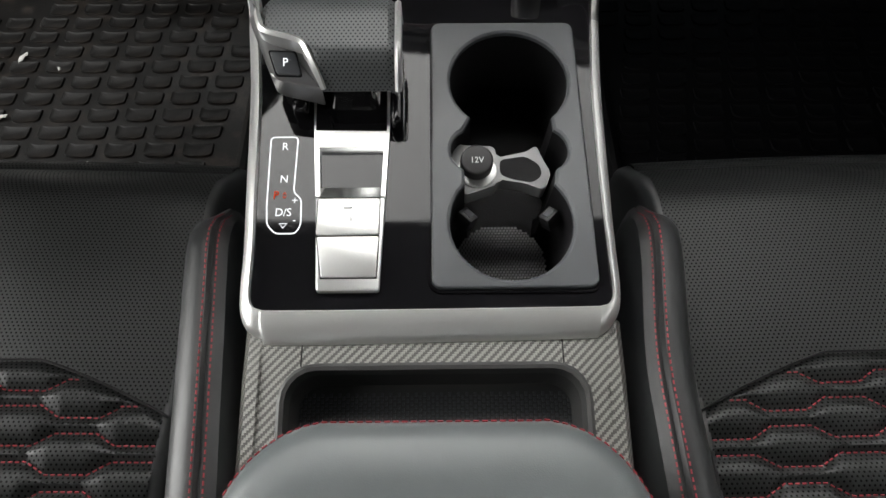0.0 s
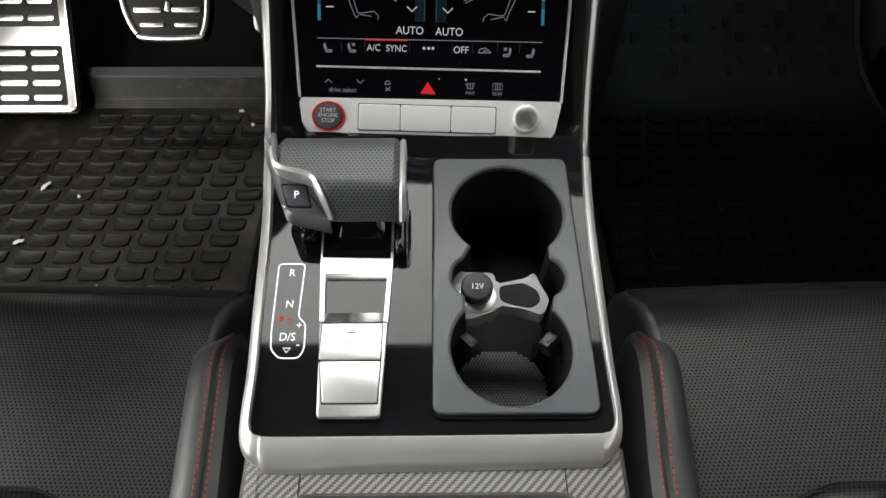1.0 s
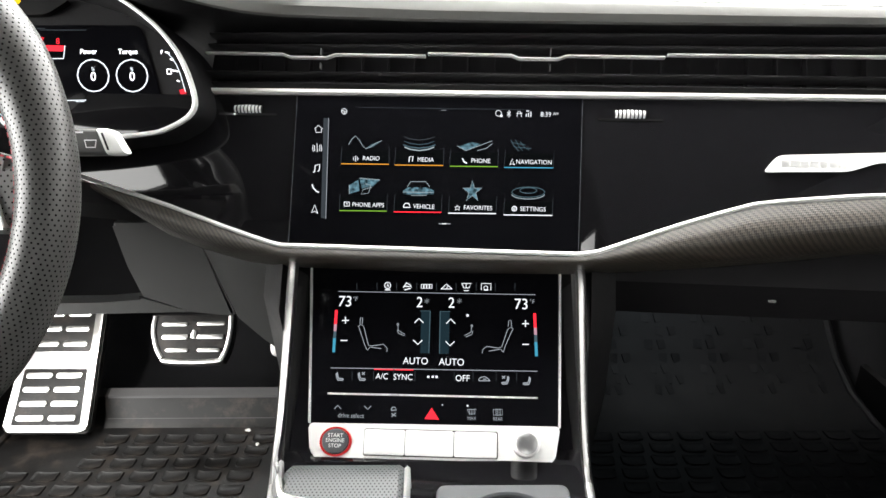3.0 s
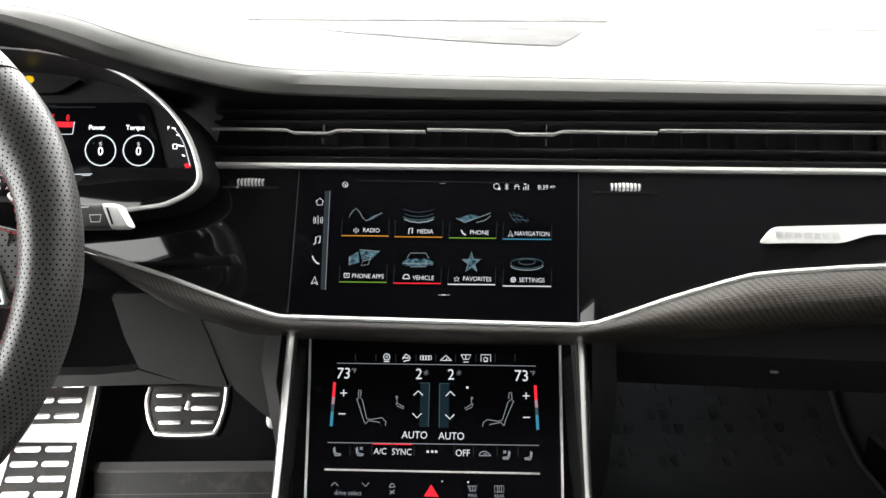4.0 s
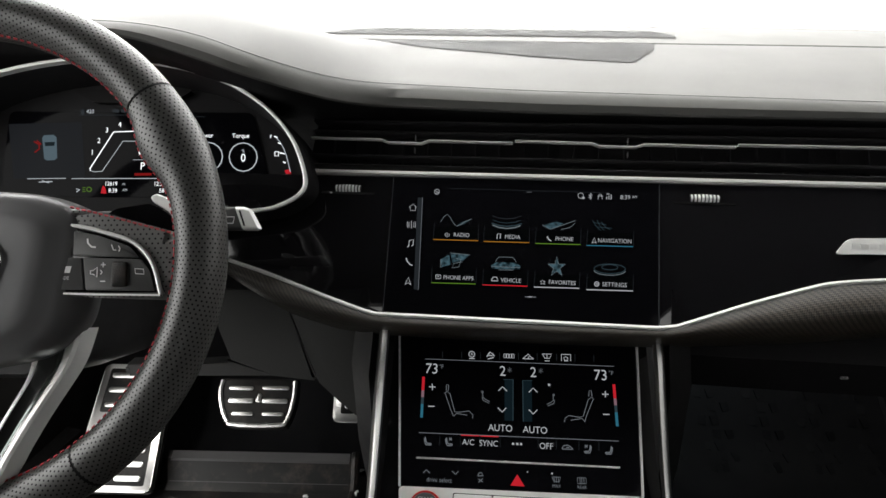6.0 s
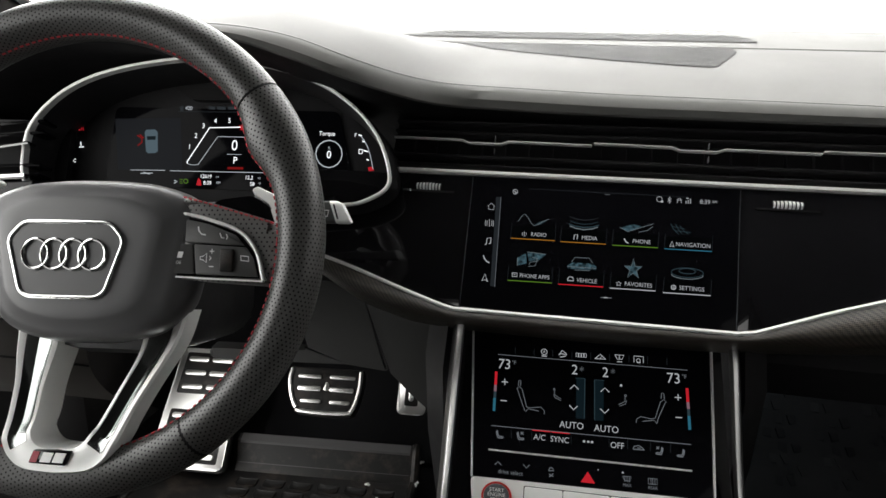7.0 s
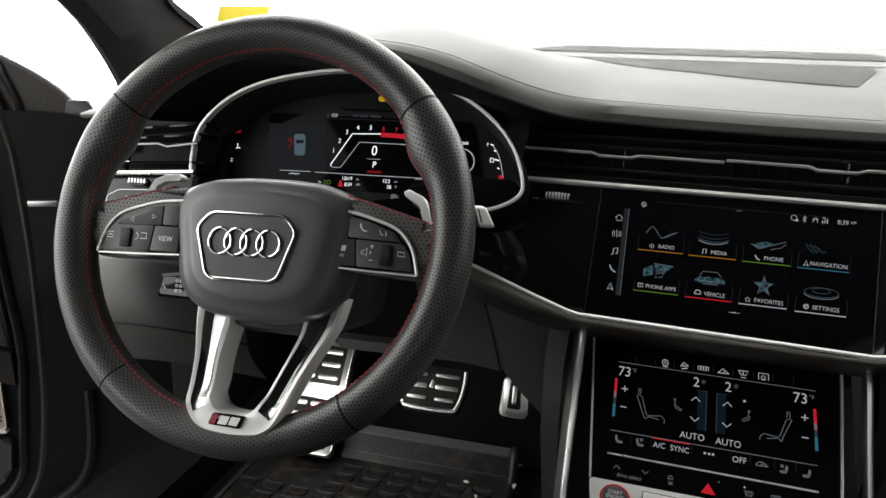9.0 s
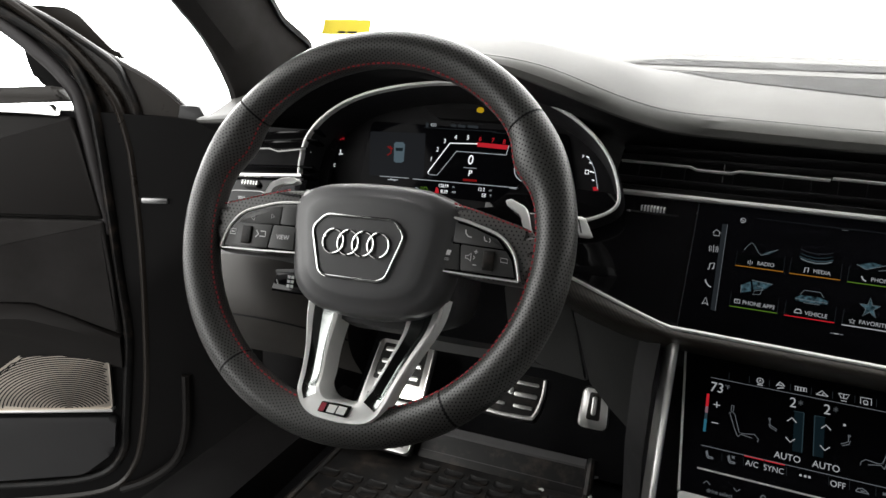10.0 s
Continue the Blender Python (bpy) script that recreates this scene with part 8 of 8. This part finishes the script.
part("demister_icon", joined(line2([(0.0575, -0.0856), (0.0654, -0.0854), (0.0654, -0.0903), (0.0575, -0.0905), (0.0575, -0.0856)], 0.0005, 0.0004), line2([(0.0599, -0.085), (0.0599, -0.0909)], 0.0005, 0.0004), line2([(0.0614, -0.085), (0.0614, -0.0909)], 0.0005, 0.0004), line2([(0.0634, -0.085), (0.0634, -0.0908)], 0.0005, 0.0004)), SOFT_WHITE, lower)
lettering("REAR", 0.0614, -0.0938, 0.0004, 0.004, SOFT_WHITE, lower, "lettering")
part("dot", prism([(0.0118, -0.0823), (0.0128, -0.0823), (0.0129, -0.0833), (0.0119, -0.0833)], 0.0000, 0.0004), WHITE, lower, smooth=0)
part("dot", prism([(0.0339, -0.0823), (0.0354, -0.0822), (0.0355, -0.0837), (0.034, -0.0837)], 0.0000, 0.0004), WHITE, lower, smooth=0)

keys = thing("key_strip", LOWER, "satin metal key strip with start button and volume knob", "switch panel")
part("strip", prism(softened([(-0.1060, -0.1012), (0.1158, -0.0990), (0.1105, -0.1260), (0.1045, -0.1315), (-0.0950, -0.1315), (-0.1020, -0.1265)], 0.004, 4), -0.014, 0.0015, 0.0025, 3), PALE_METAL, keys, "satin aluminium strip")
for x0, x1 in ((-0.0545, -0.0195), (-0.0190, 0.0230), (0.0235, 0.0605)):
    part("key", prism(rounded(x0, x1, -0.1268, -0.1055, 0.0015, 3), 0.001, 0.0034, 0.0008), PALE_METAL, keys, "blank satin key")
part("key_gap", prism(rounded(-0.0553, 0.0613, -0.1276, -0.1047, 0.0015, 3), 0.0008, 0.0017), DARK, keys)
start = part("start_button", prism(disc(0.0132, 28), 0.0, 0.0042, 0.0012), GREY_TRIM, keys, "grey start stop button", m=Matrix.Translation((-0.0800, -0.1165, 0)) @ Matrix.Diagonal((0.90, 0.80, 1, 1)))
part("start_ring", sweep([(0.0146 * math.cos(a), 0.0146 * math.sin(a), 0.0018) for a in [2 * math.pi * i / 36 for i in range(36)]], [(-0.0014, -0.001), (0.0014, -0.001), (0.0009, 0.0012), (-0.0009, 0.0012)], True), RED_RING, start, "red ring")
for s, y in (("START", 0.0060), ("ENGINE", 0.0008), ("STOP", -0.0048)):
    lettering(s, 0, y, 0.0044, 0.0058, INK, start)
knob = part("volume_knob", loft([[(x, y, z) for x, y in disc(r, 36)] for r, z in ((0.0135, 0.0), (0.0135, 0.010), (0.0128, 0.0125), (0.0118, 0.0130))], True, True), SILVER, keys, "knurled chrome volume knob", m=Matrix.Translation((0.0850, -0.1150, 0)) @ Matrix.Diagonal((0.86, 0.86, 1.35, 1)))
part("knob_face", prism(disc(0.0105, 32), 0.0128, 0.0136, 0.0004), GREY_METAL, knob, "grey knob face")
part("knurling", box(-0.0003, 0.0003, 0.0130, 0.0139, 0.001, 0.011), CHROME, knob, "pointer notch", smooth=0)

# ---- what the instruments show ----
part("car_field", prism([(-0.1463, 0.028), (-0.0669, 0.0305), (-0.0594, -0.0291), (-0.1367, -0.0313)], -0.0568, -0.0564), FIELD_GLOW, cluster, smooth=0)
part("car_picture", prism([(-0.1086, 0.0132), (-0.1068, 0.0161), (-0.0963, 0.0166), (-0.093, 0.0139), (-0.0908, -0.0085), (-0.0935, -0.0107), (-0.1024, -0.0112), (-0.1049, -0.0092)], -0.0567, -0.0563), CAR_GLOW, cluster, smooth=0)
part("car_picture", prism([(-0.1057, 0.0084), (-0.0946, 0.0089), (-0.0948, 0.0047), (-0.1044, 0.0042)], -0.0565, -0.0561), NAVY, cluster, smooth=0)
part("door_mark", joined(line2([(-0.1172, 0.0093), (-0.1114, 0.006), (-0.1108, 0.0011), (-0.1156, -0.0027)], 0.0016, -0.0563), line2([(-0.1142, 0.0101), (-0.1092, 0.0061)], 0.0016, -0.0563)), RED_DIM, cluster)
part("icon", joined(line2([(-0.109, -0.0347), (-0.0942, -0.0339)], 0.0008, -0.0563), line2([(-0.1055, -0.0331), (-0.0977, -0.0355)], 0.0008, -0.0563)), SIGN_SOFT, cluster)
part("rule", line2([(-0.1216, -0.0312), (-0.0798, -0.0303)], 0.0006, -0.0563, False), SIGN_SOFT, cluster)
part("rule", line2([(-0.0739, -0.0306), (0.0898, -0.0288)], 0.0006, -0.0563, False), SIGN_SOFT, cluster)
part("rule", line2([(-0.0701, 0.0381), (0.0272, 0.0391)], 0.0004, -0.0563, False), DIM, cluster)
lettering("420", -0.058, 0.0421, -0.0563, 0.0062, SIGN_SOFT, cluster, "lettering")
part("patch", prism([(-0.0687, 0.0445), (-0.065, 0.0446), (-0.0643, 0.039), (-0.0679, 0.0389)], -0.0567, -0.0563), DIM, cluster, smooth=0)
part("name_bar", prism([(-0.0343, 0.0451), (-0.027, 0.0447), (-0.0266, 0.0412), (-0.0339, 0.0416)], -0.0567, -0.0563), DIM, cluster, smooth=0)
part("name_bar", prism([(-0.0249, 0.0451), (-0.0147, 0.0448), (-0.0143, 0.0413), (-0.0245, 0.0416)], -0.0567, -0.0563), DIM, cluster, smooth=0)
part("name_bar", prism([(-0.0119, 0.0452), (0.0024, 0.0451), (0.0028, 0.0416), (-0.0115, 0.0418)], -0.0567, -0.0563), DIM, cluster, smooth=0)
lettering("1", -0.0532, -0.0024, -0.0563, 0.008, SIGN_WHITE, cluster, "lettering")
lettering("2", -0.0468, 0.0104, -0.0563, 0.008, SIGN_WHITE, cluster, "lettering")
lettering("3", -0.0387, 0.0219, -0.0563, 0.008, SIGN_WHITE, cluster, "lettering")
lettering("4", -0.025, 0.028, -0.0563, 0.008, SIGN_WHITE, cluster, "lettering")
lettering("5", -0.0085, 0.0287, -0.0563, 0.008, SIGN_WHITE, cluster, "lettering")
lettering("6", 0.0079, 0.028, -0.0563, 0.0085, RED, cluster, "lettering")
lettering("7", 0.0243, 0.0273, -0.0563, 0.0085, RED, cluster, "lettering")
lettering("8", 0.0391, 0.0266, -0.0563, 0.0085, RED, cluster, "lettering")
part("scale_inner", line2([(-0.0537, -0.0219), (-0.0499, -0.0231), (-0.0413, -0.0226), (-0.0207, 0.0102), (0.0443, 0.0105)], 0.0006, -0.0563, False), SIGN_SOFT, cluster)
part("scale_outer", line2([(-0.0537, -0.0219), (-0.0547, -0.0199), (-0.0313, 0.0201), (0.0051, 0.0217)], 0.0011, -0.0563, False), SIGN_WHITE, cluster)
part("red_zone", prism([(0.0035, 0.0237), (0.0458, 0.0228), (0.0436, 0.0173), (0.0055, 0.0183)], -0.0567, -0.0563), RED, cluster, smooth=0)
part("icon", line2([(0.0458, 0.0228), (0.0443, 0.0105)], 0.0006, -0.0563, False), SIGN_SOFT, cluster)
lettering("0", -0.0002, 0.0002, -0.0563, 0.017, SIGN_WHITE, cluster, "lettering")
part("icon", line2([(-0.0083, -0.0098), (0.0088, -0.0096)], 0.0004, -0.0563, False), SIGN_SOFT, cluster)
lettering("P", 0.0018, -0.0168, -0.0563, 0.011, SIGN_WHITE, cluster, "lettering")
part("red_bar", prism([(-0.0066, -0.0241), (0.0118, -0.0238), (0.0121, -0.0265), (-0.0062, -0.0268)], -0.0567, -0.0563), RED_DIM, cluster, smooth=0)
lettering("OFF", -0.0509, -0.0266, -0.0563, 0.0035, DIM, cluster, "lettering")
lettering("12619", -0.031, -0.0358, -0.0563, 0.0062, SIGN_WHITE, cluster, "lettering")
lettering("mi", -0.0173, -0.0357, -0.0563, 0.004, SIGN_SOFT, cluster, "lettering")
lettering("8:39", -0.0286, -0.0432, -0.0563, 0.0062, SIGN_WHITE, cluster, "lettering")
lettering("AM", -0.0158, -0.0424, -0.0563, 0.004, SIGN_SOFT, cluster, "lettering")
lettering("12.2", 0.0195, -0.0356, -0.0563, 0.0062, SIGN_WHITE, cluster, "lettering")
lettering("mi", 0.0314, -0.0355, -0.0563, 0.004, SIGN_SOFT, cluster, "lettering")
lettering("58", 0.0238, -0.0427, -0.0563, 0.0062, SIGN_WHITE, cluster, "lettering")
lettering("°F", 0.0322, -0.0422, -0.0563, 0.004, SIGN_SOFT, cluster, "lettering")
part("lamp_icon", line2([(-0.0517, -0.0418), (-0.0517, -0.0427), (-0.0522, -0.0435), (-0.0529, -0.044), (-0.0538, -0.0443), (-0.0548, -0.0442), (-0.0556, -0.0437), (-0.0563, -0.043), (-0.0566, -0.0421), (-0.0565, -0.0412), (-0.0561, -0.0404), (-0.0553, -0.0398), (-0.0544, -0.0396), (-0.0534, -0.0397), (-0.0526, -0.0402), (-0.052, -0.0409), (-0.0517, -0.0418)], 0.001, -0.0563), GREEN, cluster)
part("lamp_icon", joined(line2([(-0.0616, -0.0403), (-0.058, -0.0401)], 0.0008, -0.0563), line2([(-0.0614, -0.0424), (-0.0585, -0.0422)], 0.0008, -0.0563), line2([(-0.0611, -0.0444), (-0.0575, -0.0442)], 0.0008, -0.0563)), GREEN, cluster)
part("icon", joined(line2([(-0.0681, -0.0414), (-0.0643, -0.0425), (-0.0676, -0.0448)], 0.001, -0.0563)), SIGN_SOFT, cluster)
part("belt_lamp", prism([(-0.0413, -0.046), (-0.0405, -0.0405), (-0.0394, -0.0376), (-0.0369, -0.0402), (-0.0354, -0.0463)], -0.0567, -0.0563), RED, cluster, smooth=0)
lettering("Power", 0.068, 0.0169, -0.0563, 0.0068, SIGN_WHITE, cluster, "lettering")
lettering("Torque", 0.1056, 0.0167, -0.0563, 0.0068, SIGN_WHITE, cluster, "lettering")
part("dial_ring", line2([(0.0871, -0.0059), (0.0861, -0.0117), (0.0831, -0.0166), (0.0784, -0.0198), (0.0727, -0.0209), (0.067, -0.0198), (0.062, -0.0164), (0.0586, -0.0115), (0.0572, -0.0057), (0.0582, 0.0001), (0.0612, 0.0051), (0.0659, 0.0084), (0.0716, 0.0095), (0.0773, 0.0083), (0.0823, 0.005), (0.0857, -0.0), (0.0871, -0.0059)], 0.001, -0.0563), SIGN_SOFT, cluster)
lettering("0", 0.0722, -0.0069, -0.0563, 0.012, SIGN_WHITE, cluster, "lettering")
lettering("%", 0.0719, 0.0004, -0.0563, 0.005, SIGN_SOFT, cluster, "lettering")
part("dial_ring", line2([(0.1241, -0.0061), (0.1231, -0.0119), (0.12, -0.0168), (0.1153, -0.0201), (0.1096, -0.0212), (0.1039, -0.02), (0.099, -0.0167), (0.0956, -0.0117), (0.0942, -0.0059), (0.0952, -0.0001), (0.0982, 0.0049), (0.103, 0.0081), (0.1087, 0.0093), (0.1144, 0.0081), (0.1194, 0.0047), (0.1228, -0.0002), (0.1241, -0.0061)], 0.001, -0.0563), SIGN_SOFT, cluster)
lettering("0", 0.1092, -0.0071, -0.0563, 0.012, SIGN_WHITE, cluster, "lettering")
lettering("%", 0.1089, 0.0002, -0.0563, 0.005, SIGN_SOFT, cluster, "lettering")
part("rule", line2([(0.0549, -0.0304), (0.0714, -0.0305)], 0.0005, -0.0563, False), SIGN_SOFT, cluster)
part("rule", line2([(0.0747, -0.0305), (0.1166, -0.0319)], 0.0005, -0.0563, False), SIGN_SOFT, cluster)
lettering("BOOST", 0.0941, -0.0351, -0.0563, 0.0056, SIGN_WHITE, cluster, "lettering")
lettering("MIN", 0.0754, -0.0344, -0.0563, 0.0034, SIGN_SOFT, cluster, "lettering")
lettering("MAX", 0.1117, -0.0346, -0.0563, 0.0034, SIGN_SOFT, cluster, "lettering")
part("rule", line2([(0.0217, 0.0376), (0.0661, 0.0373)], 0.0004, -0.0563, False), DIM, cluster)
lettering("F", 0.1378, 0.0159, -0.0563, 0.0056, SIGN_WHITE, cluster, "lettering")
part("fuel_tick", line2([(0.1411, 0.0165), (0.145, 0.0153)], 0.0011, -0.0563, False), SIGN_WHITE, cluster)
part("fuel_tick", line2([(0.1458, 0.0096), (0.1486, 0.0085)], 0.0011, -0.0563, False), SIGN_WHITE, cluster)
part("fuel_tick", line2([(0.1488, -0.0011), (0.1533, -0.0023)], 0.0011, -0.0563, False), SIGN_WHITE, cluster)
part("fuel_tick", line2([(0.1518, -0.0107), (0.1546, -0.0119)], 0.0011, -0.0563, False), SIGN_WHITE, cluster)
part("fuel_scale", joined(line2([(0.1434, 0.0153), (0.148, 0.0102), (0.152, 0.0034), (0.155, -0.004), (0.1574, -0.0125), (0.1599, -0.0215)], 0.0007, -0.0563)), SIGN_SOFT, cluster)
part("fuel_icon", joined(line2([(0.1427, 0.0), (0.1466, 0.0), (0.1467, -0.0045), (0.1428, -0.0045), (0.1427, 0.0)], 0.0008, -0.0563), line2([(0.1477, -0.0006), (0.1494, -0.0023)], 0.0008, -0.0563)), SIGN_WHITE, cluster)
part("fuel_low", prism([(0.1537, -0.0198), (0.1581, -0.0187), (0.161, -0.0226), (0.1555, -0.0237)], -0.0567, -0.0563), RED, cluster, smooth=0)
lettering("H", -0.1852, 0.0149, -0.0563, 0.006, RED, cluster, "lettering")
part("heat_tick", line2([(-0.1928, 0.0136), (-0.1876, 0.0139)], 0.0011, -0.0563, False), RED, cluster)
part("heat_tick", line2([(-0.1966, 0.0062), (-0.193, 0.0057)], 0.0011, -0.0563, False), SIGN_WHITE, cluster)
part("heat_tick", line2([(-0.1999, -0.0036), (-0.1963, -0.0041)], 0.0011, -0.0563, False), SIGN_WHITE, cluster)
part("heat_tick", line2([(-0.2013, -0.014), (-0.1977, -0.0145)], 0.0011, -0.0563, False), SIGN_WHITE, cluster)
part("heat_tick", line2([(-0.2023, -0.0219), (-0.1943, -0.0228)], 0.0011, -0.0563, False), SIGN_WHITE, cluster)
part("heat_icon", joined(line2([(-0.1871, -0.0065), (-0.1811, -0.006)], 0.001, -0.0563), line2([(-0.1857, -0.0001), (-0.1848, -0.0048)], 0.001, -0.0563)), SIGN_WHITE, cluster)
lettering("C", -0.1908, -0.0225, -0.0563, 0.006, SIGN_WHITE, cluster, "lettering")
lamp = part("engine_lamp", prism([(-0.0005, 0.0615), (0.002, 0.06), (0.007, 0.06), (0.0088, 0.0625), (0.0075, 0.066), (0.004, 0.067), (0.001, 0.0665), (-0.001, 0.0645)], -0.0500, -0.0494), YELLOW, cluster, "lit yellow engine lamp", smooth=0)
